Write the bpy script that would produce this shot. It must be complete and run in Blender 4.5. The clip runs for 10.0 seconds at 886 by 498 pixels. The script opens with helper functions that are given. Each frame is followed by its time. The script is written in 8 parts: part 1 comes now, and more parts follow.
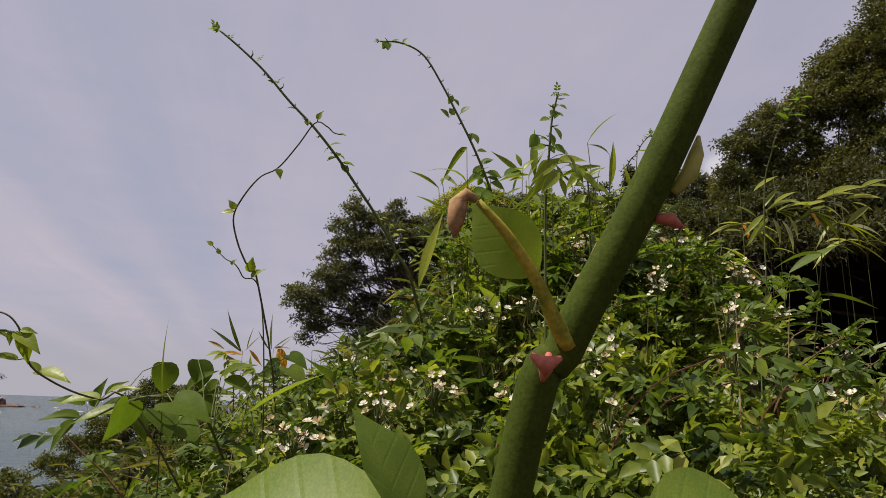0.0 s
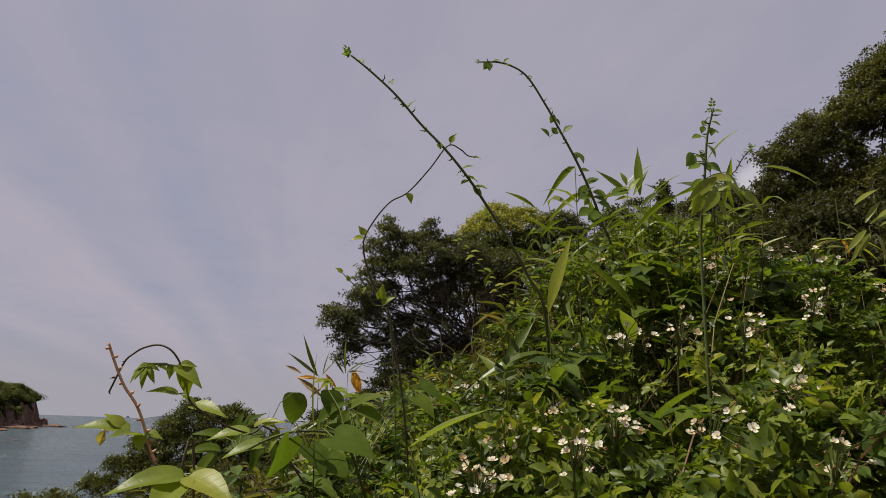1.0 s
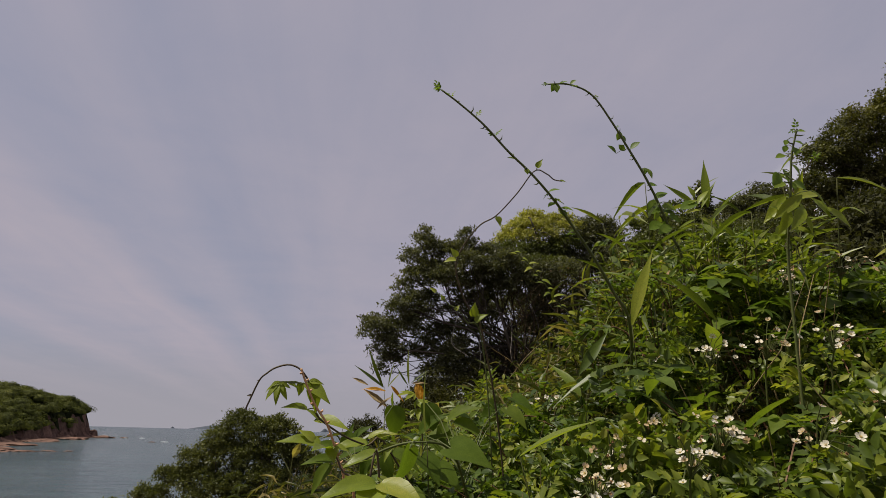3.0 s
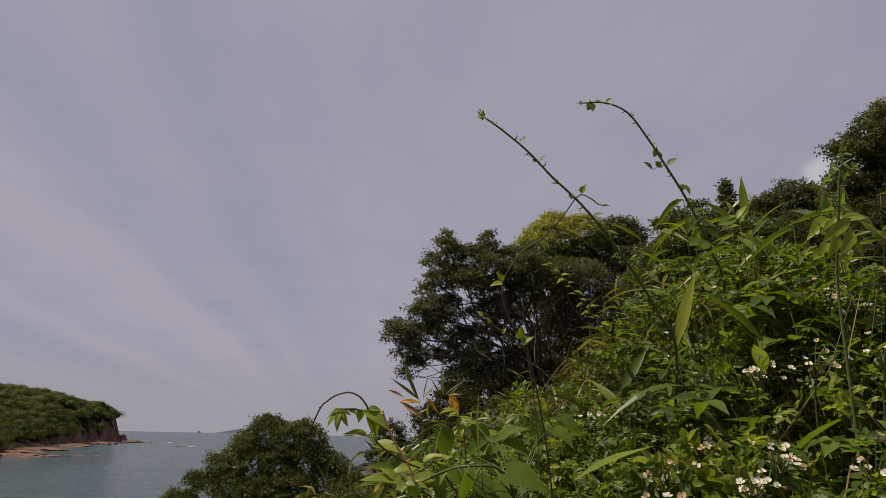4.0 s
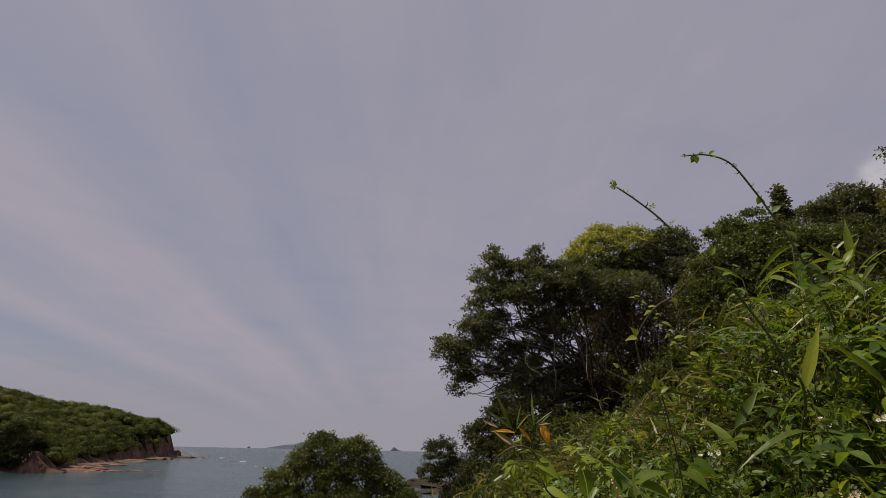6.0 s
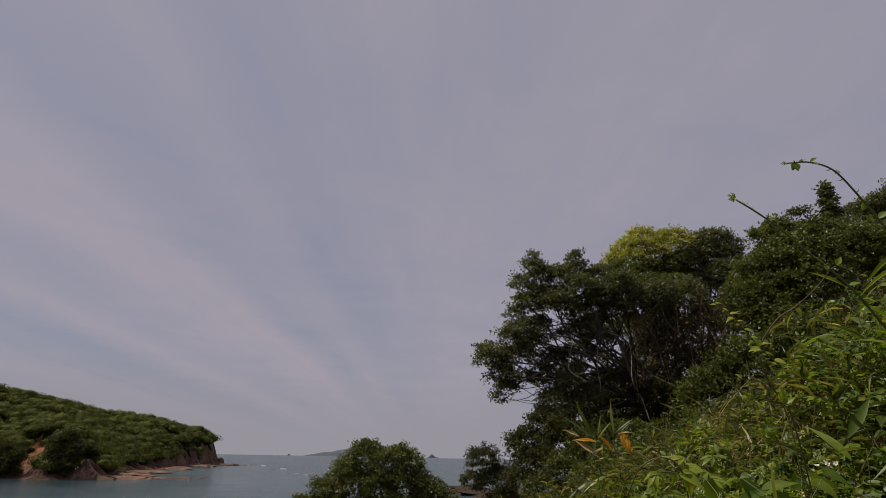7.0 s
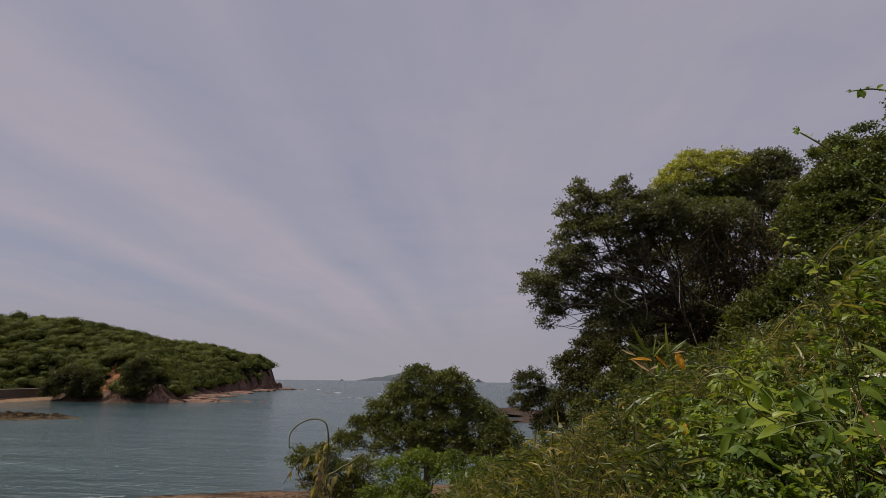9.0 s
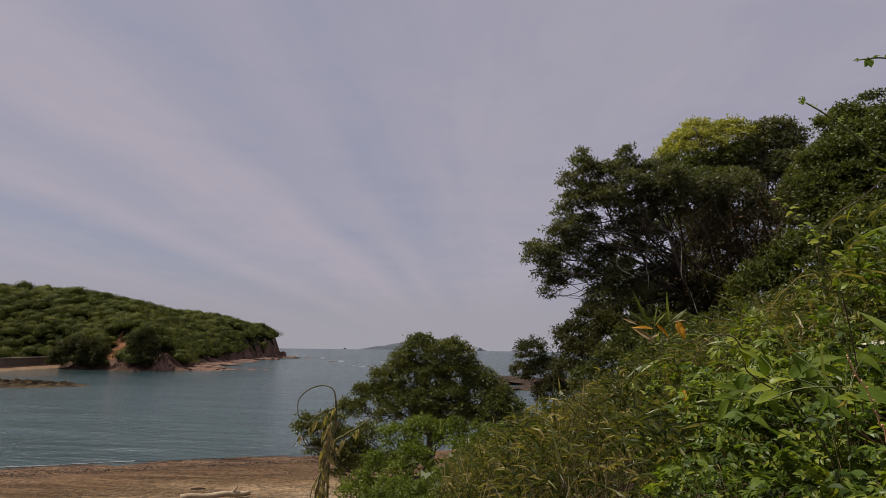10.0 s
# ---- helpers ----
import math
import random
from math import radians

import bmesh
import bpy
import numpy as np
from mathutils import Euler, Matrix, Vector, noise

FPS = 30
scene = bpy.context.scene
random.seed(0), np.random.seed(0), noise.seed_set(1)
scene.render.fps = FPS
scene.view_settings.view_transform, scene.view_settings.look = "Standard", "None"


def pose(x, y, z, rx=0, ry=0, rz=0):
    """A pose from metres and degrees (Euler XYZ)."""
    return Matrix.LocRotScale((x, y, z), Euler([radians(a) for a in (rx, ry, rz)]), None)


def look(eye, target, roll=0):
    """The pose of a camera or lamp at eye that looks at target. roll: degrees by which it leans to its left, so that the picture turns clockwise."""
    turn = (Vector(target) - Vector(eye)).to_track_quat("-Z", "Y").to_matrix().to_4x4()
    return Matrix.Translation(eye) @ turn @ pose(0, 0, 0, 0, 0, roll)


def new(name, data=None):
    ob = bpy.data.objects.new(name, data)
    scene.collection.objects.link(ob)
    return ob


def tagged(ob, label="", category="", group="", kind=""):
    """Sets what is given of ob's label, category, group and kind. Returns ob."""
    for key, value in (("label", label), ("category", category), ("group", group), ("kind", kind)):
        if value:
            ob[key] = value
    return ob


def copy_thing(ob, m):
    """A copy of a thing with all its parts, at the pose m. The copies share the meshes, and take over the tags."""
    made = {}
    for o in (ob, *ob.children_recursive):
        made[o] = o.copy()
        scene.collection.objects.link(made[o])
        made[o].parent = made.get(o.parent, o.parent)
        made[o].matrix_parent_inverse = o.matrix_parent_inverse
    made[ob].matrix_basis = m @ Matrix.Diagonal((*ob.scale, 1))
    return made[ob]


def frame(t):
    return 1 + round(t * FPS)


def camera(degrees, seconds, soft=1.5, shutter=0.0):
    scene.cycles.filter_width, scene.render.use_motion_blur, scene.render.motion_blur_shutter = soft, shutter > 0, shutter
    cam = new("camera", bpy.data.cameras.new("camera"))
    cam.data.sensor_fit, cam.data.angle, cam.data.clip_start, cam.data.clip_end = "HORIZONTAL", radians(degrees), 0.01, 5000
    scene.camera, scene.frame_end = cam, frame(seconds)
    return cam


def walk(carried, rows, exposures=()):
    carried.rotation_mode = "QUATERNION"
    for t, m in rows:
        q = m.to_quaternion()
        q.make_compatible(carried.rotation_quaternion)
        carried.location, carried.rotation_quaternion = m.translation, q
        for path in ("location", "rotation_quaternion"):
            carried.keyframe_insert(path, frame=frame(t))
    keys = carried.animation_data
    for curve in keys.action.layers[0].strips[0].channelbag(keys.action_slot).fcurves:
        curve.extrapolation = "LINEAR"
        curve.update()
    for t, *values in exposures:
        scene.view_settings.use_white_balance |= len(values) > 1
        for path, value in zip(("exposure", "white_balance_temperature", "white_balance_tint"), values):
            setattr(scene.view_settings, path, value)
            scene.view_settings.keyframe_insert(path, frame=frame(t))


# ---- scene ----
cam = camera(74.2, 10.0, 0.75)
PATH = [
    (0, (0.0, 0.0, 5.2), (0.237, 1.917, 5.72), 2.0),
    (0.5, (-0.108, 0.03, 5.222), (0.088, 1.942, 5.773), 2.2),
    (1, (-0.197, 0.054, 5.215), (-0.06, 1.964, 5.792), 2.0),
    (1.5, (-0.23, 0.021, 5.213), (-0.136, 1.93, 5.8), 1.9),
    (2, (-0.256, 0.001, 5.213), (-0.186, 1.909, 5.806), 1.8),
    (2.5, (-0.283, -0.006, 5.21), (-0.234, 1.902, 5.806), 1.7),
    (4, (-0.367, -0.054, 5.249), (-0.413, 1.852, 5.855), 1.3),
    (4.5, (-0.387, -0.103, 5.265), (-0.471, 1.799, 5.878), 1.2),
    (5, (-0.417, -0.176, 5.276), (-0.534, 1.72, 5.902), 1.1),
    (5.5, (-0.484, -0.208, 5.293), (-0.639, 1.682, 5.929), 1.1),
    (7, (-0.775, -0.296, 5.309), (-1.073, 1.567, 5.974), 1.1),
    (7.5, (-0.825, -0.371, 5.287), (-1.221, 1.474, 5.949), 0.7),
    (8, (-0.83, -0.419, 5.281), (-1.262, 1.428, 5.913), 0.8),
    (8.5, (-0.836, -0.442, 5.278), (-1.277, 1.432, 5.821), 0.9),
    (9, (-0.843, -0.466, 5.278), (-1.291, 1.434, 5.712), 0.8),
    (9.5, (-0.844, -0.474, 5.277), (-1.298, 1.438, 5.646), 0.9),
    (10, (-0.847, -0.487, 5.275), (-1.305, 1.431, 5.608), 0.8),
]
walk(cam, [(t, look(eye, target, roll)) for t, eye, target, roll in PATH],
     exposures=[(0.0, 0.47), (0.5, 0.33), (1.0, 0.22), (2.5, 0.15), (5.5, 0.0), (7.5, -0.06), (8.5, 0.0), (10.0, 0.15)])

# ---- sky and sun ----
SUN_AZ, SUN_EL = -100.0, 62.0          # degrees clockwise from +y, and above the horizon
sun = new("sun", bpy.data.lights.new("sun", "SUN"))
sun.data.energy, sun.data.angle, sun.data.color = 4.6, radians(0.8), (1.0, 0.93, 0.82)
sun_way = Vector((math.sin(radians(SUN_AZ)) * math.cos(radians(SUN_EL)), math.cos(radians(SUN_AZ)) * math.cos(radians(SUN_EL)), math.sin(radians(SUN_EL))))
sun.matrix_world = look(tuple(sun_way * 60), (0, 0, 0))

world = bpy.data.worlds.new("sky")
scene.world = world
world.use_nodes = True
wn, wl = world.node_tree.nodes, world.node_tree.links
wn.clear()


def wnode(kind, **props):
    n = wn.new(kind)
    for k, v in props.items():
        n.inputs[k].default_value = v
    return n


def wmath(op, a, b=None):
    n = wn.new("ShaderNodeMath")
    n.operation = op
    for i, v in enumerate((a, b)):
        if v is None:
            continue
        if isinstance(v, (int, float)):
            n.inputs[i].default_value = v
        else:
            wl.new(v, n.inputs[i])
    return n.outputs[0]


sky = wn.new("ShaderNodeTexSky")
sky.sky_type, sky.sun_disc = "NISHITA", False
sky.sun_elevation, sky.sun_rotation = radians(SUN_EL), radians(SUN_AZ)
sky.air_density, sky.dust_density, sky.ozone_density = 1.0, 2.5, 2.0
tc = wn.new("ShaderNodeTexCoord")
sep = wn.new("ShaderNodeSeparateXYZ")
wl.new(tc.outputs["Generated"], sep.inputs[0])
height = wmath("ADD", wmath("MAXIMUM", sep.outputs[2], 0.0), 0.05)
STREAK = radians(-8)                   # the way in which the high cloud is drawn out
cu = wmath("DIVIDE", wmath("SUBTRACT", wmath("MULTIPLY", sep.outputs[0], math.cos(STREAK)), wmath("MULTIPLY", sep.outputs[1], math.sin(STREAK))), height)
cv = wmath("DIVIDE", wmath("ADD", wmath("MULTIPLY", sep.outputs[0], math.sin(STREAK)), wmath("MULTIPLY", sep.outputs[1], math.cos(STREAK))), height)


def wcombine(a, b, c):
    n = wn.new("ShaderNodeCombineXYZ")
    wl.new(a, n.inputs[0])
    wl.new(b, n.inputs[1])
    n.inputs[2].default_value = c
    return n.outputs[0]


# broad bands of cirrus side by side, each wandering and fraying along its length
drift = wnode("ShaderNodeTexNoise", Scale=1.0, Detail=2.0, Roughness=0.5)
wl.new(wcombine(wmath("MULTIPLY", cu, 0.5), wmath("MULTIPLY", cv, 0.35), 1.7), drift.inputs["Vector"])
bent = wmath("ADD", cu, wmath("MULTIPLY", wmath("SUBTRACT", drift.outputs["Fac"], 0.5), 0.5))
band = wn.new("ShaderNodeValToRGB")
band.color_ramp.interpolation = "CARDINAL"
BANDS = [(-4.6, 0.45), (-3.6, 0.6), (-2.85, 0.0), (-2.4, 0.9), (-2.05, 0.6), (-1.85, 0.65), (-1.5, 1.1), (-1.3, 0.95), (-1.04, 0.42), (-0.78, 0.66), (-0.55, 0.34), (-0.1, 0.7),
         (0.35, 0.7), (0.8, 0.5), (1.5, 0.3), (2.6, 0.35)]
while len(band.color_ramp.elements) < len(BANDS):
    band.color_ramp.elements.new(0.5)
for el, (at, v) in zip(band.color_ramp.elements, BANDS):
    el.position, el.color = (at + 5.0) / 8.0, (v, v, v, 1)
wl.new(wmath("DIVIDE", wmath("ADD", bent, 5.0), 8.0), band.inputs[0])
streaks = wnode("ShaderNodeTexNoise", Scale=1.25, Detail=5.0, Roughness=0.55, Distortion=0.5)
wl.new(wcombine(wmath("MULTIPLY", bent, 1.5), wmath("MULTIPLY", cv, 0.16), 4.3), streaks.inputs["Vector"])
fleece = wnode("ShaderNodeTexNoise", Scale=2.2, Detail=6.0, Roughness=0.6, Distortion=0.4)
wl.new(wcombine(wmath("MULTIPLY", bent, 1.2), wmath("MULTIPLY", cv, 0.9), 2.0), fleece.inputs["Vector"])
veil_sum = wmath("ADD", wmath("MULTIPLY", band.outputs[0], 0.8), wmath("ADD", wmath("MULTIPLY", wmath("SUBTRACT", streaks.outputs["Fac"], 0.5), 1.0), wmath("MULTIPLY", wmath("SUBTRACT", fleece.outputs["Fac"], 0.5), 0.65)))
veil = wn.new("ShaderNodeMapRange")
veil.inputs["From Min"].default_value, veil.inputs["From Max"].default_value = 0.0, 1.0
wl.new(veil_sum, veil.inputs["Value"])
mix = wn.new("ShaderNodeMix")
mix.data_type = "RGBA"
wl.new(veil.outputs[0], mix.inputs[0])
skyb = wn.new("ShaderNodeMix")         # the clear sky between the cloud, hazed
skyb.data_type, skyb.inputs[0].default_value = "RGBA", 0.85
skyb.inputs[7].default_value = (2.76, 2.75, 3.5, 1)
wl.new(sky.outputs[0], skyb.inputs[6])
wl.new(skyb.outputs[2], mix.inputs[6])
mix.inputs[7].default_value = (3.8, 3.45, 4.0, 1)
low = wn.new("ShaderNodeMapRange")     # the streaks fade into haze above the horizon
low.interpolation_type = "SMOOTHSTEP"
low.inputs["From Min"].default_value, low.inputs["From Max"].default_value = 0.0, 0.15
wl.new(sep.outputs[2], low.inputs["Value"])
haze = wn.new("ShaderNodeMix")
haze.data_type = "RGBA"
wl.new(low.outputs[0], haze.inputs[0])
haze.inputs[6].default_value = (3.15, 3.03, 3.4, 1)
wl.new(mix.outputs[2], haze.inputs[7])
CUMULUS = Vector((0.532, 0.772, 0.347)).normalized()     # a small heaped cloud over the hill
toward = wn.new("ShaderNodeVectorMath")
toward.operation = "DOT_PRODUCT"
toward.inputs[1].default_value = CUMULUS
wl.new(tc.outputs["Generated"], toward.inputs[0])
heap = wnode("ShaderNodeTexNoise", Scale=16.0, Detail=5.0, Roughness=0.55)
wl.new(tc.outputs["Generated"], heap.inputs["Vector"])
puff = wn.new("ShaderNodeMapRange")
puff.interpolation_type = "SMOOTHSTEP"
puff.inputs["From Min"].default_value, puff.inputs["From Max"].default_value = 0.9984, 0.9998
wl.new(wmath("ADD", toward.outputs["Value"], wmath("MULTIPLY", wmath("SUBTRACT", heap.outputs["Fac"], 0.5), 0.004)), puff.inputs["Value"])
cloudy = wn.new("ShaderNodeMix")
cloudy.data_type = "RGBA"
wl.new(wmath("MULTIPLY", puff.outputs[0], 0.9), cloudy.inputs[0])
wl.new(haze.outputs[2], cloudy.inputs[6])
cloudy.inputs[7].default_value = (5.0, 4.8, 5.2, 1)
back = wnode("ShaderNodeBackground", Strength=0.1)
wl.new(cloudy.outputs[2], back.inputs["Color"])
wout = wn.new("ShaderNodeOutputWorld")
wl.new(back.outputs[0], wout.inputs["Surface"])


# ---- materials ----
def material(name):
    m = bpy.data.materials.new(name)
    m.use_nodes = True
    nt = m.node_tree
    return m, nt.nodes, nt.links, nt.nodes["Principled BSDF"], nt.nodes["Material Output"]


def ramp(nodes, stops):
    r = nodes.new("ShaderNodeValToRGB")
    e = r.color_ramp.elements
    while len(e) < len(stops):
        e.new(0.5)
    for el, (p, c) in zip(e, stops):
        el.position, el.color = p, (*c, 1)
    return r


def noise_node(nodes, links, scale, detail=4.0, rough=0.55, coord="Object", stretch=None):
    t = nodes.new("ShaderNodeTexCoord")
    n = nodes.new("ShaderNodeTexNoise")
    n.inputs["Scale"].default_value, n.inputs["Detail"].default_value, n.inputs["Roughness"].default_value = scale, detail, rough
    if stretch:
        mp = nodes.new("ShaderNodeMapping")
        mp.inputs["Scale"].default_value = stretch
        links.new(t.outputs[coord], mp.inputs[0])
        links.new(mp.outputs[0], n.inputs["Vector"])
    else:
        links.new(t.outputs[coord], n.inputs["Vector"])
    return n


def multiply(nodes, links, a, b, fac=1.0):
    n = nodes.new("ShaderNodeMix")
    n.data_type, n.blend_type = "RGBA", "MULTIPLY"
    n.inputs[0].default_value = fac
    links.new(a, n.inputs[6])
    links.new(b, n.inputs[7])
    return n.outputs[2]


def vein_nodes(n, l):
    """A midrib and slanting side veins, in the leaf's own space (its length is 1 along y)."""
    t = n.new("ShaderNodeTexCoord")
    s = n.new("ShaderNodeSeparateXYZ")
    l.new(t.outputs["Object"], s.inputs[0])

    def op(kind, x, y=None, clamp=False):
        k = n.new("ShaderNodeMath")
        k.operation, k.use_clamp = kind, clamp
        for i, v in enumerate((x, y)):
            if v is None:
                continue
            if isinstance(v, (int, float)):
                k.inputs[i].default_value = v
            else:
                l.new(v, k.inputs[i])
        return k.outputs[0]

    ax = op("ABSOLUTE", s.outputs[0])
    rib = op("SUBTRACT", 1.0, op("DIVIDE", ax, 0.022), True)
    side = op("SINE", op("MULTIPLY", op("SUBTRACT", s.outputs[1], op("MULTIPLY", ax, 0.75)), 38.0))
    side = op("MULTIPLY", op("SUBTRACT", side, 0.72, True), 2.2, True)
    both = op("MAXIMUM", rib, side)
    return op("MULTIPLY", both, 0.05), both


def leaf_material(name, stops, thin=0.35, rough=0.5, mottle=60.0, patch=1.2, by_object=False, spec=0.28, veins=False, own=0.7, wide=0.8):
    """Foliage: each leaf takes its own tone, with fine mottling and broad patches; light shines through it."""
    m, n, l, b, out = material(name)
    if by_object:
        rnd = n.new("ShaderNodeObjectInfo").outputs["Random"]
    else:
        rnd = n.new("ShaderNodeNewGeometry").outputs["Random Per Island"]
    broad = noise_node(n, l, patch, 2.0)
    add = n.new("ShaderNodeMath")
    add.operation = "MULTIPLY_ADD"
    add.inputs[1].default_value = own
    l.new(rnd, add.inputs[0])
    sub = n.new("ShaderNodeMath")
    sub.operation = "MULTIPLY_ADD"
    sub.inputs[1].default_value, sub.inputs[2].default_value = wide, 0.5 - 0.5 * own - 0.5 * wide
    l.new(broad.outputs["Fac"], sub.inputs[0])
    l.new(sub.outputs[0], add.inputs[2])
    r = ramp(n, stops)
    l.new(add.outputs[0], r.inputs[0])
    fine = noise_node(n, l, mottle, 3.0)
    fr = ramp(n, [(0.3, (0.72, 0.74, 0.7)), (0.7, (1.12, 1.1, 1.05))])
    l.new(fine.outputs["Fac"], fr.inputs[0])
    col = multiply(n, l, r.outputs[0], fr.outputs[0])
    if veins:
        vein, height_ = vein_nodes(n, l)
        lift = n.new("ShaderNodeMix")
        lift.data_type = "RGBA"
        l.new(vein, lift.inputs[0])
        l.new(col, lift.inputs[6])
        lift.inputs[7].default_value = (0.22, 0.28, 0.07, 1)
        col = lift.outputs[2]
        bp = n.new("ShaderNodeBump")
        bp.inputs["Strength"].default_value, bp.inputs["Distance"].default_value = 0.07, 0.02
        bp.invert = True
        l.new(height_, bp.inputs["Height"])
        l.new(bp.outputs[0], b.inputs["Normal"])
    l.new(col, b.inputs["Base Color"])
    b.inputs["Roughness"].default_value = rough
    b.inputs["Specular IOR Level"].default_value = spec
    warm = n.new("ShaderNodeMix")
    warm.data_type, warm.blend_type, warm.inputs[0].default_value = "RGBA", "MULTIPLY", 1.0
    l.new(col, warm.inputs[6])
    warm.inputs[7].default_value = (1.5, 1.55, 0.55, 1)
    tr = n.new("ShaderNodeBsdfTranslucent")
    l.new(warm.outputs[2], tr.inputs["Color"])
    ms = n.new("ShaderNodeMixShader")
    ms.inputs[0].default_value = thin
    l.new(b.outputs[0], ms.inputs[1])
    l.new(tr.outputs[0], ms.inputs[2])
    l.new(ms.outputs[0], out.inputs["Surface"])
    return m


def plain_material(name, stops, scale, rough=0.8, bump=0.3, bump_scale=None, stretch=None, dist=0.01, spec=0.3, coord="Object"):
    m, n, l, b, out = material(name)
    a = noise_node(n, l, scale, 6.0, 0.6, coord, stretch)
    r = ramp(n, stops)
    l.new(a.outputs["Fac"], r.inputs[0])
    c = noise_node(n, l, scale * 9, 3.0, 0.6, coord, stretch)
    cr = ramp(n, [(0.3, (0.7, 0.7, 0.7)), (0.7, (1.15, 1.15, 1.15))])
    l.new(c.outputs["Fac"], cr.inputs[0])
    l.new(multiply(n, l, r.outputs[0], cr.outputs[0]), b.inputs["Base Color"])
    b.inputs["Roughness"].default_value, b.inputs["Specular IOR Level"].default_value = rough, spec
    if bump:
        bn = noise_node(n, l, bump_scale or scale * 5, 5.0, 0.6, coord, stretch)
        bp = n.new("ShaderNodeBump")
        bp.inputs["Strength"].default_value, bp.inputs["Distance"].default_value = bump, dist
        l.new(bn.outputs["Fac"], bp.inputs["Height"])
        l.new(bp.outputs[0], b.inputs["Normal"])
    return m


M_ROSE = leaf_material("rose_leaf", [(0.05, (0.048, 0.074, 0.014)), (0.4, (0.104, 0.147, 0.022)), (0.75, (0.200, 0.233, 0.034)), (1.0, (0.335, 0.326, 0.060))], 0.42, 0.40, 90, 2.2, spec=0.28)
M_ROSE_CANE_LEAF = leaf_material("cane_leaf", [(0.1, (0.10, 0.16, 0.022)), (0.6, (0.155, 0.23, 0.034)), (1.0, (0.24, 0.29, 0.05))], 0.45, 0.45, 90, 3.0, True, veins=True, spec=0.2)
M_BAMBOO = leaf_material("bamboo_leaf", [(0.1, (0.024, 0.034, 0.010)), (0.4, (0.062, 0.076, 0.018)), (0.66, (0.135, 0.135, 0.036)), (0.86, (0.28, 0.225, 0.085)), (1.0, (0.50, 0.40, 0.22))], 0.36, 0.45, 50, 1.5, spec=0.35)
M_BAMBOO_ONE = leaf_material("bamboo_blade", [(0.1, (0.070, 0.096, 0.018)), (0.5, (0.125, 0.162, 0.024)), (1, (0.24, 0.245, 0.042))], 0.42, 0.38, 50, 1.5, True, spec=0.35)
M_BROAD = leaf_material("broad_blade", [(0.1, (0.055, 0.085, 0.018)), (0.5, (0.120, 0.170, 0.026)), (1, (0.24, 0.27, 0.045))], 0.42, 0.40, 50, 1.5, True, spec=0.3)
M_BAMBOO_TALL = leaf_material("tall_bamboo_blade", [(0.1, (0.16, 0.19, 0.028)), (0.5, (0.25, 0.27, 0.042)), (1, (0.42, 0.39, 0.09))], 0.45, 0.38, 50, 1.5, True, spec=0.3)
# pale base colour stands in for bright reflections, on top of the real gloss
M_SHEEN = leaf_material("pale_sheen_blade", [(0.1, (0.24, 0.25, 0.10)), (1, (0.42, 0.40, 0.20))], 0.35, 0.3, 50, 1.5, True, spec=0.5)
M_ORANGE = leaf_material("withered_blade", [(0.1, (0.42, 0.17, 0.015)), (0.6, (0.60, 0.27, 0.02)), (1.0, (0.62, 0.36, 0.06))], 0.35, 0.5, 60, 3.0, True)
M_GRASS = leaf_material("slope_grass", [(0.1, (0.036, 0.040, 0.010)), (0.4, (0.072, 0.074, 0.018)), (0.7, (0.14, 0.115, 0.034)), (1.0, (0.26, 0.18, 0.08))], 0.32, 0.5, 30, 1.0, spec=0.15)
M_HEART = leaf_material("heart_leaf", [(0.1, (0.068, 0.108, 0.015)), (0.6, (0.105, 0.152, 0.020)), (1.0, (0.15, 0.19, 0.03))], 0.48, 0.5, 70, 4.0, True, veins=True, spec=0.08)
M_VINE = leaf_material("vine_leaf", [(0.1, (0.165, 0.213, 0.020)), (0.6, (0.235, 0.280, 0.030)), (1, (0.340, 0.336, 0.050))], 0.45, 0.4, 70, 4.0, True, veins=True)
M_OAK = leaf_material("oak_leaf", [(0.05, (0.058, 0.060, 0.034)), (0.5, (0.090, 0.094, 0.047)), (0.85, (0.128, 0.130, 0.060)), (1.0, (0.20, 0.185, 0.085))], 0.34, 0.42, 8, 0.35, spec=0.2, own=0.4, wide=1.0)
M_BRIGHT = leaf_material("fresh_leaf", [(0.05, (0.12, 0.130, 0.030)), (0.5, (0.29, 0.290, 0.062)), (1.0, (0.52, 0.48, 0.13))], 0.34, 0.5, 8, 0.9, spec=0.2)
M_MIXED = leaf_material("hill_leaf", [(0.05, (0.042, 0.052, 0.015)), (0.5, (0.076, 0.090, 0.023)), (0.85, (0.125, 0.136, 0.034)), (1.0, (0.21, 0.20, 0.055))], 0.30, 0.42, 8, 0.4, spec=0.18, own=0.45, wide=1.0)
M_SHORE = leaf_material("shore_leaf", [(0.05, (0.052, 0.060, 0.020)), (0.5, (0.086, 0.096, 0.028)), (0.9, (0.145, 0.148, 0.042)), (1.0, (0.22, 0.19, 0.07))], 0.28, 0.42, 8, 0.5, spec=0.12, own=0.4, wide=1.1)
M_DUSK = leaf_material("dark_evergreen_leaf", [(0.05, (0.030, 0.032, 0.015)), (0.5, (0.050, 0.052, 0.022)), (0.9, (0.085, 0.082, 0.030)), (1.0, (0.14, 0.12, 0.05))], 0.28, 0.5, 8, 0.5, spec=0.08, own=0.4, wide=1.1)
M_TOWER = leaf_material("tall_tree_leaf", [(0.1, (0.036, 0.040, 0.015)), (0.45, (0.072, 0.075, 0.024)), (0.75, (0.125, 0.120, 0.034)), (1.0, (0.20, 0.18, 0.05))], 0.32, 0.45, 8, 0.45, spec=0.15, own=0.4, wide=1.2)
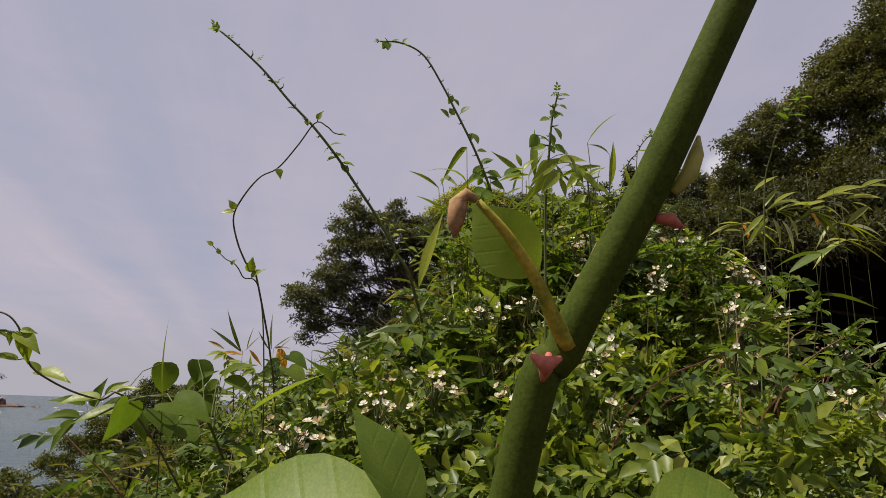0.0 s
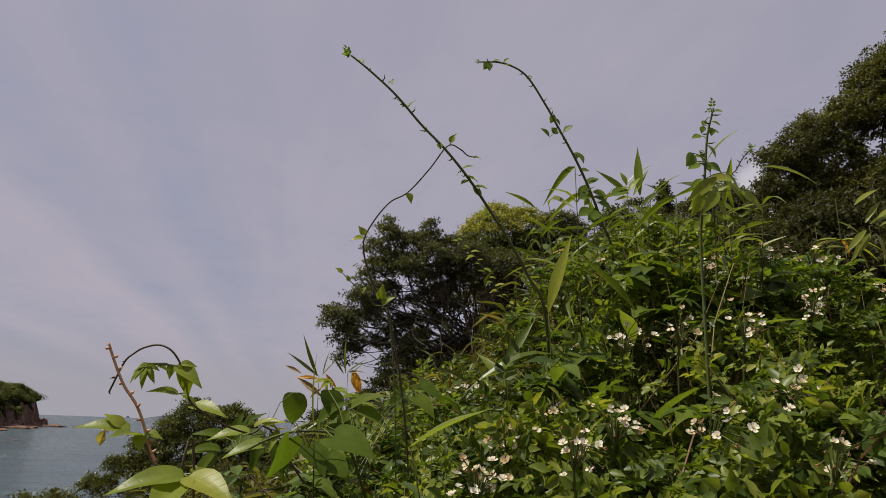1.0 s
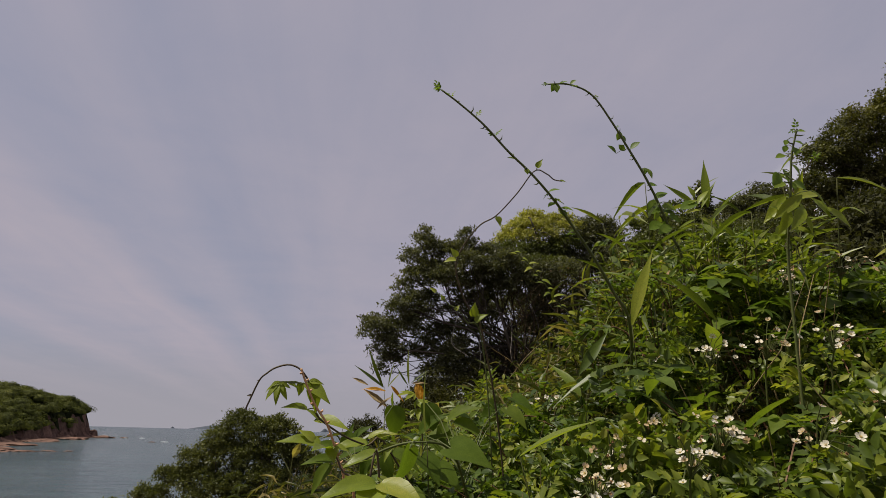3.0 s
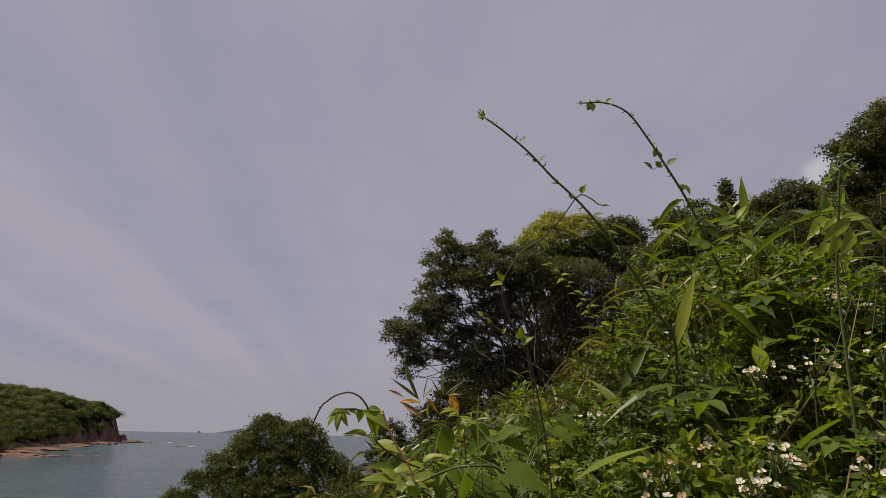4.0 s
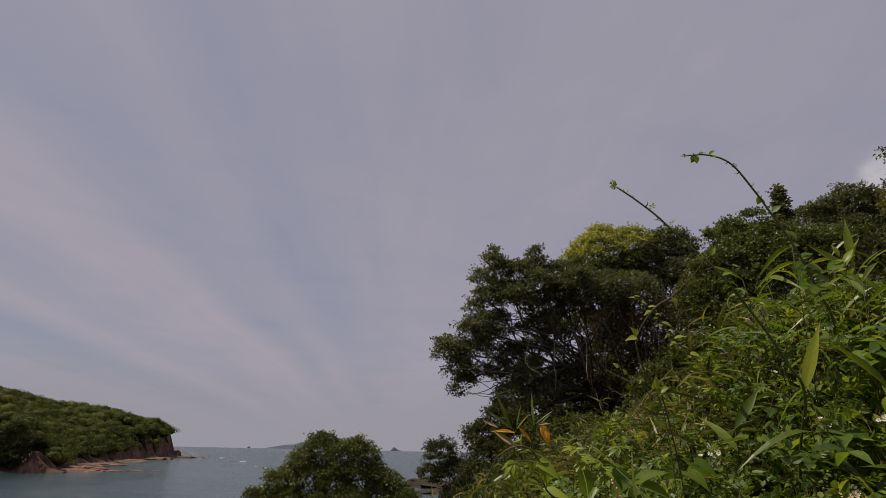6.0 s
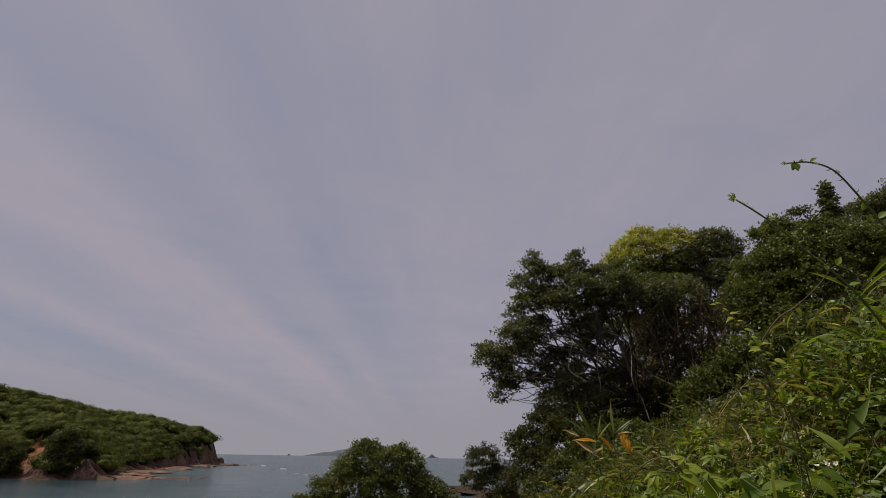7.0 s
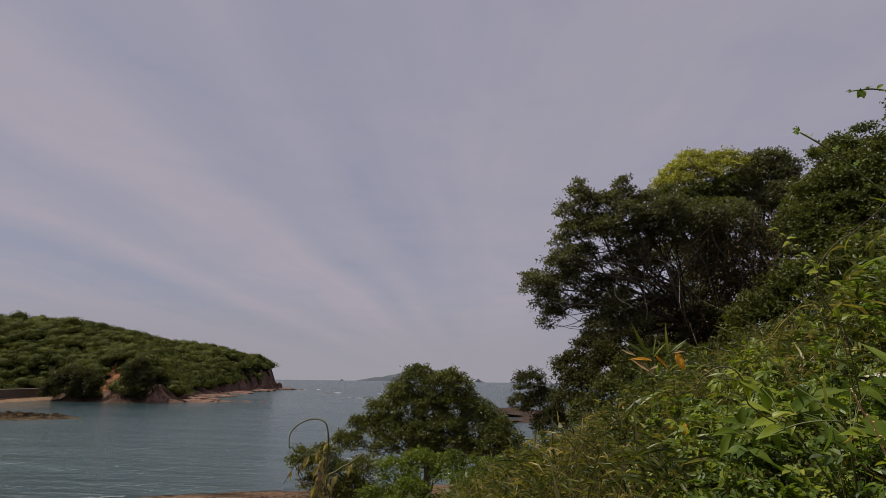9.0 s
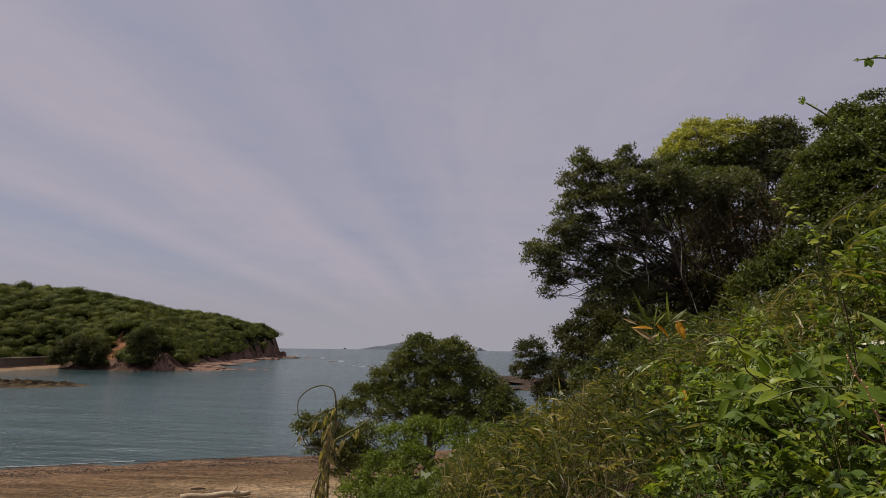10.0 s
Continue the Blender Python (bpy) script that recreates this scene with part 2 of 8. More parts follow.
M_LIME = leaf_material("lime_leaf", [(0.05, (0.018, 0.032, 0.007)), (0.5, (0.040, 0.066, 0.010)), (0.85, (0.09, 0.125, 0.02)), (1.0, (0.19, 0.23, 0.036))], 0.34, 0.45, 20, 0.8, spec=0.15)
M_SPRIG = leaf_material("sprig_leaf", [(0.05, (0.034, 0.058, 0.011)), (0.5, (0.075, 0.118, 0.018)), (0.85, (0.145, 0.195, 0.029)), (1.0, (0.26, 0.30, 0.045))], 0.42, 0.40, 60, 3.0, spec=0.28)
M_BUSH = leaf_material("bush_leaf", [(0.05, (0.050, 0.068, 0.015)), (0.5, (0.098, 0.130, 0.025)), (0.85, (0.17, 0.205, 0.037)), (1.0, (0.27, 0.29, 0.06))], 0.36, 0.45, 20, 1.6, spec=0.12, own=0.4, wide=1.4)
M_DEAD = leaf_material("dead_leaf", [(0.1, (0.035, 0.026, 0.016)), (0.6, (0.070, 0.050, 0.028)), (1.0, (0.13, 0.09, 0.045))], 0.2, 0.7, 20, 1.0, spec=0.1)
M_FAR = leaf_material("woodland_leaf", [(0.1, (0.046, 0.052, 0.020)), (0.4, (0.074, 0.084, 0.028)), (0.65, (0.108, 0.118, 0.035)), (0.9, (0.170, 0.170, 0.050))], 0.25, 0.7, 1.5, 0.30, spec=0.04, own=0.32, wide=1.3)

M_CANE = plain_material("green_cane", [(0.3, (0.075, 0.095, 0.022)), (0.7, (0.11, 0.125, 0.033))], 40, 0.55, 0.2, 300, dist=0.0005)
M_CANE_RED = plain_material("red_cane", [(0.3, (0.50, 0.24, 0.13)), (0.6, (0.58, 0.36, 0.18)), (0.75, (0.50, 0.46, 0.20))], 45, 0.55, 0.2, 300, dist=0.0005)
M_NEAR_CANE = plain_material("dark_green_cane", [(0.3, (0.036, 0.052, 0.007)), (0.6, (0.052, 0.070, 0.010)), (0.8, (0.085, 0.085, 0.020))], 160, 0.7, 0.3, 900, dist=0.0004, spec=0.05)
M_RED_STEM = plain_material("red_stem", [(0.3, (0.10, 0.045, 0.025)), (0.7, (0.20, 0.11, 0.05))], 40, 0.6, 0.2, 300, dist=0.0005)
M_PALE_SHOOT = leaf_material("pale_shoot", [(0.1, (0.40, 0.36, 0.10)), (1.0, (0.62, 0.58, 0.24))], 0.4, 0.5, 300, 30.0)
M_CULM = plain_material("bamboo_culm", [(0.3, (0.040, 0.050, 0.014)), (0.7, (0.085, 0.085, 0.024))], 20, 0.6, 0.2, 300, dist=0.0005, spec=0.1)
M_BUD = plain_material("bud_scale", [(0.3, (0.35, 0.07, 0.06)), (0.7, (0.5, 0.16, 0.10))], 90, 0.6, 0.2, 400, dist=0.0005)
M_YELLOW_STALK = plain_material("yellow_stalk", [(0.3, (0.14, 0.16, 0.02)), (0.5, (0.34, 0.28, 0.035)), (0.7, (0.44, 0.31, 0.05))], 160, 0.6, 0.3, 700, dist=0.0005, spec=0.1)
M_DRY = plain_material("dry_stalk", [(0.3, (0.20, 0.14, 0.06)), (0.7, (0.36, 0.27, 0.13))], 30, 0.75, 0.3, 200, dist=0.001)
M_TWINE = plain_material("withered_vine", [(0.3, (0.050, 0.055, 0.018)), (0.55, (0.13, 0.115, 0.045)), (0.75, (0.20, 0.18, 0.07))], 12, 0.75, 0.3, 200, dist=0.001)
M_VINE_STEM = plain_material("vine_stem", [(0.3, (0.06, 0.04, 0.025)), (0.7, (0.11, 0.085, 0.04))], 60, 0.6, 0.2, 300, dist=0.0005)
M_BARK = plain_material("bark", [(0.3, (0.045, 0.035, 0.028)), (0.6, (0.09, 0.075, 0.06)), (0.8, (0.19, 0.175, 0.15))], 3.0, 0.9, 0.6, 20, (1, 1, 0.3), 0.02)
M_PALE_BARK = plain_material("pale_bark", [(0.3, (0.16, 0.14, 0.115)), (0.7, (0.30, 0.27, 0.23))], 3.0, 0.9, 0.5, 20, None, 0.01)
M_ROCK = plain_material("red_rock", [(0.25, (0.062, 0.041, 0.033)), (0.5, (0.138, 0.085, 0.065)), (0.75, (0.294, 0.181, 0.131))], 0.35, 0.95, 0.9, 1.4, (1, 1, 0.4), 0.6, 0.05)
M_SCAR = plain_material("bare_earth", [(0.25, (0.09, 0.045, 0.026)), (0.5, (0.19, 0.090, 0.046)), (0.75, (0.30, 0.155, 0.078))], 0.5, 0.95, 0.9, 1.6, (1, 1, 0.5), 0.5, 0.05)
M_STRAND = plain_material("stony_strand", [(0.3, (0.060, 0.038, 0.027)), (0.7, (0.125, 0.082, 0.060))], 0.7, 0.95, 0.6, 3.0, None, 0.2, 0.05)
M_DARK_ROCK = plain_material("dark_rock", [(0.25, (0.024, 0.018, 0.014)), (0.5, (0.048, 0.034, 0.026)), (0.75, (0.085, 0.060, 0.044))], 0.3, 0.95, 0.9, 1.4, None, 0.4, 0.05)
M_REEF = plain_material("reef_rock", [(0.25, (0.030, 0.022, 0.016)), (0.5, (0.075, 0.052, 0.030)), (0.75, (0.15, 0.105, 0.045))], 0.9, 0.85, 0.9, 3.0, None, 0.2, 0.1)
M_WALL = plain_material("sea_wall", [(0.3, (0.125, 0.088, 0.066)), (0.7, (0.185, 0.135, 0.10))], 0.4, 0.9, 0.3, 3.0, None, 0.05)
# blue-grey base colour stands in for aerial haze over the islands
M_ISLAND = plain_material("hazed_island", [(0.3, (0.058, 0.070, 0.088)), (0.7, (0.078, 0.090, 0.110))], 0.01, 0.95, 0.0)
M_FOAM = plain_material("foam", [(0.3, (0.28, 0.31, 0.32)), (0.7, (0.56, 0.58, 0.58))], 1.6, 0.7, 0.3, 3.0, None, 0.05)
M_LOG = plain_material("driftwood", [(0.3, (0.28, 0.21, 0.13)), (0.7, (0.46, 0.37, 0.25))], 2.0, 0.85, 0.5, 14, (0.25, 1, 1), 0.01)
M_WRACK = plain_material("seaweed", [(0.3, (0.02, 0.014, 0.01)), (0.7, (0.055, 0.035, 0.022))], 2.0, 0.8, 0.5, 12, None, 0.02)


def petal_material():
    m, n, l, b, out = material("petal")
    r = ramp(n, [(0.0, (0.70, 0.64, 0.48)), (0.45, (0.80, 0.76, 0.64)), (0.72, (0.66, 0.54, 0.33)), (1.0, (0.42, 0.27, 0.13))])
    l.new(n.new("ShaderNodeObjectInfo").outputs["Random"], r.inputs[0])
    f = noise_node(n, l, 150, 3.0)
    fr = ramp(n, [(0.3, (0.88, 0.87, 0.84)), (0.7, (1, 1, 1))])
    l.new(f.outputs["Fac"], fr.inputs[0])
    l.new(multiply(n, l, r.outputs[0], fr.outputs[0]), b.inputs["Base Color"])
    b.inputs["Roughness"].default_value = 0.6
    tr = n.new("ShaderNodeBsdfTranslucent")
    tr.inputs["Color"].default_value = (0.8, 0.77, 0.66, 1)
    ms = n.new("ShaderNodeMixShader")
    ms.inputs[0].default_value = 0.3
    l.new(b.outputs[0], ms.inputs[1])
    l.new(tr.outputs[0], ms.inputs[2])
    l.new(ms.outputs[0], out.inputs["Surface"])
    return m


M_PETAL = petal_material()
M_WITHER = leaf_material("withered_leaf", [(0.1, (0.24, 0.20, 0.075)), (0.6, (0.40, 0.33, 0.14)), (1.0, (0.52, 0.42, 0.20))], 0.35, 0.6, 60, 3.0, True, spec=0.1)
M_STAMEN = plain_material("stamen", [(0.3, (0.55, 0.36, 0.05)), (0.7, (0.65, 0.48, 0.12))], 200, 0.7, 0.0)
M_SPENT = plain_material("spent_flower", [(0.3, (0.22, 0.10, 0.04)), (0.7, (0.40, 0.24, 0.11))], 120, 0.8, 0.0)


def ground_material():
    """Wet sand at the water's edge, brown sand and shingle above it, leaf litter and soil on the bank."""
    m, n, l, b, out = material("ground")
    geo = n.new("ShaderNodeNewGeometry")
    s = n.new("ShaderNodeSeparateXYZ")
    l.new(geo.outputs["Position"], s.inputs[0])
    big = noise_node(n, l, 0.35, 5.0)
    hsum = n.new("ShaderNodeMath")
    hsum.operation = "MULTIPLY_ADD"
    hsum.inputs[1].default_value = 0.5
    l.new(big.outputs["Fac"], hsum.inputs[0])
    l.new(s.outputs[2], hsum.inputs[2])
    shift = n.new("ShaderNodeMapRange")
    shift.inputs["From Min"].default_value, shift.inputs["From Max"].default_value = 0.0, 2.0
    l.new(hsum.outputs[0], shift.inputs["Value"])
    r = ramp(n, [(0.08, (0.045, 0.028, 0.019)), (0.15, (0.09, 0.056, 0.035)), (0.32, (0.080, 0.050, 0.026)),
                 (0.42, (0.135, 0.094, 0.056)), (0.62, (0.225, 0.172, 0.112)), (0.78, (0.05, 0.04, 0.025))])
    l.new(shift.outputs[0], r.inputs[0])
    t0 = n.new("ShaderNodeTexCoord")
    mp = n.new("ShaderNodeMapping")
    mp.inputs["Rotation"].default_value, mp.inputs["Scale"].default_value = (0, 0, radians(-31.9)), (0.22, 1.5, 1.0)
    l.new(t0.outputs["Object"], mp.inputs[0])
    band = n.new("ShaderNodeTexNoise")
    band.inputs["Scale"].default_value, band.inputs["Detail"].default_value = 1.0, 5.0
    l.new(mp.outputs[0], band.inputs["Vector"])
    bandr = ramp(n, [(0.36, (0.70, 0.65, 0.60)), (0.5, (1.1, 1.1, 1.1)), (0.66, (1.45, 1.42, 1.38))])
    l.new(band.outputs["Fac"], bandr.inputs[0])
    gr = noise_node(n, l, 4.5, 8.0, 0.85)
    grr = ramp(n, [(0.40, (0.35, 0.34, 0.33)), (0.5, (1.0, 1.0, 1.0)), (0.60, (1.75, 1.72, 1.68))])
    l.new(gr.outputs["Fac"], grr.inputs[0])
    l.new(multiply(n, l, multiply(n, l, r.outputs[0], bandr.outputs[0]), grr.outputs[0]), b.inputs["Base Color"])
    b.inputs["Roughness"].default_value, b.inputs["Specular IOR Level"].default_value = 0.9, 0.08
    bp = n.new("ShaderNodeBump")
    bp.inputs["Strength"].default_value, bp.inputs["Distance"].default_value = 0.5, 0.04
    l.new(gr.outputs["Fac"], bp.inputs["Height"])
    l.new(bp.outputs[0], b.inputs["Normal"])
    return m


def water_material():
    m, n, l, b, out = material("sea_water")
    broad = noise_node(n, l, 0.45, 8.0, 0.78, "Object", (0.10, 0.62, 1))
    r = ramp(n, [(0.34, (0.014, 0.033, 0.037)), (0.5, (0.025, 0.050, 0.054)), (0.66, (0.040, 0.072, 0.076))])
    l.new(broad.outputs["Fac"], r.inputs[0])
    l.new(r.outputs[0], b.inputs["Base Color"])
    b.inputs["Roughness"].default_value, b.inputs["IOR"].default_value = 0.16, 1.33
    b.inputs["Specular IOR Level"].default_value = 0.55
    ripple = noise_node(n, l, 2.2, 5.0, 0.6, "Object", (0.55, 1.5, 1))
    swell = noise_node(n, l, 0.22, 3.0, 0.55, "Object", (0.5, 1.5, 1))
    add = n.new("ShaderNodeMath")
    add.operation = "MULTIPLY_ADD"
    add.inputs[1].default_value = 3.0
    l.new(swell.outputs["Fac"], add.inputs[0])
    chop = noise_node(n, l, 0.75, 4.0, 0.6, "Object", (0.5, 1.6, 1))
    both = n.new("ShaderNodeMath")
    both.operation = "MULTIPLY_ADD"
    both.inputs[1].default_value = 2.4
    l.new(chop.outputs["Fac"], both.inputs[0])
    l.new(ripple.outputs["Fac"], both.inputs[2])
    l.new(both.outputs[0], add.inputs[2])
    bp = n.new("ShaderNodeBump")
    bp.inputs["Strength"].default_value, bp.inputs["Distance"].default_value = 1.0, 0.27
    tw = n.new("ShaderNodeTexCoord")
    sw = n.new("ShaderNodeSeparateXYZ")
    l.new(tw.outputs["Object"], sw.inputs[0])
    lee = n.new("ShaderNodeMapRange")      # calmer in the lee of the headland
    lee.inputs["From Min"].default_value, lee.inputs["From Max"].default_value = 60.0, 260.0
    lee.inputs["To Min"].default_value, lee.inputs["To Max"].default_value = 0.6, 1.5
    l.new(sw.outputs[1], lee.inputs["Value"])
    sea = n.new("ShaderNodeMath")
    sea.operation = "MULTIPLY"
    l.new(add.outputs[0], sea.inputs[0])
    l.new(lee.outputs[0], sea.inputs[1])
    l.new(sea.outputs[0], bp.inputs["Height"])
    off = n.new("ShaderNodeVectorMath")
    off.operation = "DISTANCE"
    off.inputs[1].default_value = (-105.0, 88.0, 0.0)
    l.new(tw.outputs["Object"], off.inputs[0])
    calm = n.new("ShaderNodeMapRange")     # smoother close under the far shore
    calm.inputs["From Min"].default_value, calm.inputs["From Max"].default_value = 18.0, 60.0
    calm.inputs["To Min"].default_value, calm.inputs["To Max"].default_value = 0.06, 0.18
    l.new(off.outputs["Value"], calm.inputs["Value"])
    l.new(calm.outputs[0], b.inputs["Roughness"])
    still = n.new("ShaderNodeMapRange")
    still.inputs["From Min"].default_value, still.inputs["From Max"].default_value = 18.0, 55.0
    still.inputs["To Min"].default_value, still.inputs["To Max"].default_value = 0.35, 1.0
    l.new(off.outputs["Value"], still.inputs["Value"])
    l.new(still.outputs[0], bp.inputs["Strength"])
    l.new(bp.outputs[0], b.inputs["Normal"])
    return m


M_GROUND = ground_material()
M_WATER = water_material()
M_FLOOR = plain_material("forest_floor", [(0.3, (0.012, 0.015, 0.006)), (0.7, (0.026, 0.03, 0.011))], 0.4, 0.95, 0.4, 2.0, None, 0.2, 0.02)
# near-black, so the hollow's shade is also in the added shell's colour
M_SHADE_SHELL = plain_material("shade_shell_dark", [(0.3, (0.010, 0.009, 0.006)), (0.7, (0.026, 0.021, 0.014))], 2.0, 0.95, 0.6, 9.0, None, 0.06, 0.02)

# ---- mesh tools ----
rng = np.random.default_rng(7)


def tri_mesh(name, verts, tris, mats, slots=None, smooth=False):
    me = bpy.data.meshes.new(name)
    verts, tris = np.asarray(verts, np.float32), np.asarray(tris, np.int32)
    me.vertices.add(len(verts))
    me.vertices.foreach_set("co", verts.ravel())
    me.loops.add(tris.size)
    me.loops.foreach_set("vertex_index", tris.ravel())
    me.polygons.add(len(tris))
    me.polygons.foreach_set("loop_start", np.arange(0, tris.size, 3, dtype=np.int32))
    for m in mats if isinstance(mats, (list, tuple)) else [mats]:
        me.materials.append(m)
    if slots is not None:
        me.polygons.foreach_set("material_index", np.asarray(slots, np.int32))
    me.polygons.foreach_set("use_smooth", np.full(len(tris), bool(smooth)))
    me.update(calc_edges=True)
    return me


def join(pieces):
    """One list of vertices and triangles from several."""
    vs, ts, n = [], [], 0
    for v, t in pieces:
        vs.append(np.asarray(v, float))
        ts.append(np.asarray(t, int) + n)
        n += len(v)
    return np.concatenate(vs), np.concatenate(ts)


def part(name, vt, mats, parent, label="", smooth=False):
    ob = new(name, tri_mesh(name, vt[0], vt[1], mats, smooth=smooth))
    ob.parent = parent
    return tagged(ob, label)


def placed(name, me, parent, m, label=""):
    """A part that shares its mesh with others, at the pose m under its thing."""
    ob = new(name, me)
    ob.parent = parent
    ob.matrix_basis = m
    return tagged(ob, label)


def frames_for(along, normal):
    """Turn matrices whose second axis is along and whose third is near normal, for rows of both."""
    d = along / (np.linalg.norm(along, axis=1, keepdims=True) + 1e-9)
    s = np.cross(d, normal)
    s /= np.linalg.norm(s, axis=1, keepdims=True) + 1e-9
    return np.stack([s, d, np.cross(s, d)], 2)


def scatter(template, turns, places, sizes):
    """Copies of a template, one for each row, as vertices and triangles."""
    tv, tt = template
    v = np.einsum("nij,mj->nmi", turns, tv) * np.asarray(sizes)[:, None, None] + places[:, None, :]
    t = tt[None] + (np.arange(len(places)) * len(tv))[:, None, None]
    return v.reshape(-1, 3), t.reshape(-1, 3)


def pose_of(place, along, normal, size=1.0):
    f = frames_for(np.array([along], float), np.array([normal], float))[0]
    return Matrix.Translation(place) @ Matrix(f.tolist()).to_4x4() @ Matrix.Scale(size, 4)


def leaf_shape(widths, fold=0.25, droop=0.15, wave=0.0, notch=0.0):
    """A leaf of length 1 along y, its half widths from base to tip, folded along the rib and drooping."""
    k = len(widths)
    y = np.linspace(0, 1, k)
    verts, ids = [], []
    for i, w in enumerate(widths):
        z = -droop * y[i] ** 2
        c = len(verts)
        verts.append((0, y[i], z))
        if w > 0:
            up = fold * w + wave * math.sin(i * 2.1)
            verts.append((-w, y[i] - notch * w, z + up))
            verts.append((w, y[i] - notch * w, z + fold * w - wave * math.sin(i * 1.7)))
            ids.append((c + 1, c, c + 2))
        else:
            ids.append((c, c, c))
    tris = []
    for a, b in zip(ids, ids[1:]):
        for side in ((0, 1), (1, 2)):
            q = (a[side[0]], a[side[1]], b[side[1]], b[side[0]])
            for t in ((q[0], q[1], q[2]), (q[0], q[2], q[3])):
                if len(set(t)) == 3:
                    tris.append(t)
    return np.array(verts, float), np.array(tris, int)


def tube(points, radii, sides=6):
    """A round stem along points, with closed ends."""
    p = np.asarray(points, float)
    r = np.broadcast_to(np.asarray(radii, float), (len(p),))
    d = np.gradient(p, axis=0)
    d /= np.linalg.norm(d, axis=1, keepdims=True) + 1e-9
    up = np.array([0.31, 0.17, 0.93]) if abs(d[:, 2].mean()) < 0.8 else np.array([0.9, 0.3, 0.1])
    s = np.cross(d, up)
    s /= np.linalg.norm(s, axis=1, keepdims=True)
    n = np.cross(s, d)
    a = np.linspace(0, 2 * math.pi, sides, endpoint=False)
    ring = p[:, None] + r[:, None, None] * (np.cos(a)[None, :, None] * s[:, None] + np.sin(a)[None, :, None] * n[:, None])
    v = np.concatenate([ring.reshape(-1, 3), p[:1], p[-1:]])
    t = []
    for i in range(len(p) - 1):
        for j in range(sides):
            k = (j + 1) % sides
            q = (i * sides + j, i * sides + k, (i + 1) * sides + k, (i + 1) * sides + j)
            t += [(q[0], q[1], q[2]), (q[0], q[2], q[3])]
    e, f = len(p) * sides, len(p) * sides + 1
    for j in range(sides):
        k = (j + 1) % sides
        t += [(e, k, j), (f, (len(p) - 1) * sides + j, (len(p) - 1) * sides + k)]
    return v, np.array(t, int)


def curve(points, n=24):
    """A smooth line through points (Catmull-Rom)."""
    p = np.asarray(points, float)
    p = np.concatenate([2 * p[:1] - p[1:2], p, 2 * p[-1:] - p[-2:-1]])
    out = []
    for u in np.linspace(0, len(p) - 3 - 1e-6, n):
        i, f = int(u), u - int(u)
        a, b, c, d = p[i : i + 4]
        out.append(0.5 * (2 * b + (c - a) * f + (2 * a - 5 * b + 4 * c - d) * f**2 + (3 * b - a - 3 * c + d) * f**3))
    return np.array(out)


def wobble(x, y, scale, seed=0.0):
    """Smooth noise of about -1 to 1 over the plan."""
    x, y = np.broadcast_arrays(np.asarray(x, float), np.asarray(y, float))
    return np.array([noise.noise(Vector((a * scale, b * scale, seed))) for a, b in zip(x.ravel(), y.ravel())]).reshape(x.shape)


# ---- the lie of the land ----
def canopy(x, y):
    """Height of the top of the growth on the bank beside the path."""
    x, y = np.asarray(x, float), np.asarray(y, float)
    z = 5.22 + 0.5 * np.minimum(x, 0) + 0.42 * np.clip(x, 0, 0.72) + 0.1 * np.clip(x - 1, 0, 30) + 0.12 * (np.minimum(y, 3.0) - 1.2)
    z = z - 0.10 * np.clip(y - 3.5, 0, 24)
    z = z - 0.62 * np.clip((x - 0.78) / 0.5, 0, 1) ** 1.1 * np.clip((4.5 - y) / 1.5, 0, 1)
    z = z - np.clip(0.8 * x, 0, 0.6) * np.clip((1.2 - y) / 0.8, 0, 1.3) * (y > -3)
    return z + 0.30 * np.exp(-((x - 0.42) ** 2) / 0.09 - (y - 2.0) ** 2 / 0.8)


def beach(x, y):
    s = (x + 24.8) * 0.528 - (y - 20.4) * 0.849
    return np.clip(0.06 * s, -4.0, 1.3), s


def land(x, y):
    """Height of the ground."""
    x, y = np.asarray(x, float), np.asarray(y, float)
    b, s = beach(x, y)
    bank = canopy(x, y) - 1.05 + 0.12 * np.clip(x - 2, 0, 45)
    bank = bank - 0.12 * np.clip(y - 42, 0, 200) - 0.25 * np.clip(-y - 60, 0, 200) - 0.3 * np.clip(x - 60, 0, 200)
    k = 0.5
    z = np.logaddexp(b / k, bank / k) * k
    return np.where(z < -4, -4, z)


def spaced(near, far, step, n):
    """Distances from zero to far, fine near zero."""
    a = np.arange(0, near, step)
    return np.concatenate([a, np.geomspace(near, far, n)])


BEND = 1 / (2 * 600e3)                 # how the sea sheet falls away towards the horizon

gx = spaced(40, 4800, 0.8, 34)
gx = np.concatenate([-gx[:0:-1], gx])
gX, gY = np.meshgrid(gx, gx, indexing="ij")
gZ = land(gX, gY) + 0.06 * wobble(gX, gY, 0.6) * (np.hypot(gX, gY) < 60) - BEND * (gX**2 + gY**2)
n1 = len(gx)
gi = np.arange(n1 * n1).reshape(n1, n1)
quad = np.stack([gi[:-1, :-1], gi[1:, :-1], gi[1:, 1:], gi[:-1, 1:]], -1).reshape(-1, 4)
ground_tris = np.concatenate([quad[:, [0, 1, 2]], quad[:, [0, 2, 3]]])
ground = new("ground", tri_mesh("ground", np.stack([gX, gY, gZ], -1).reshape(-1, 3), ground_tris, M_GROUND, smooth=True))
tagged(ground, "brown sand and shingle beach below a soil bank", "ground", kind="structure")

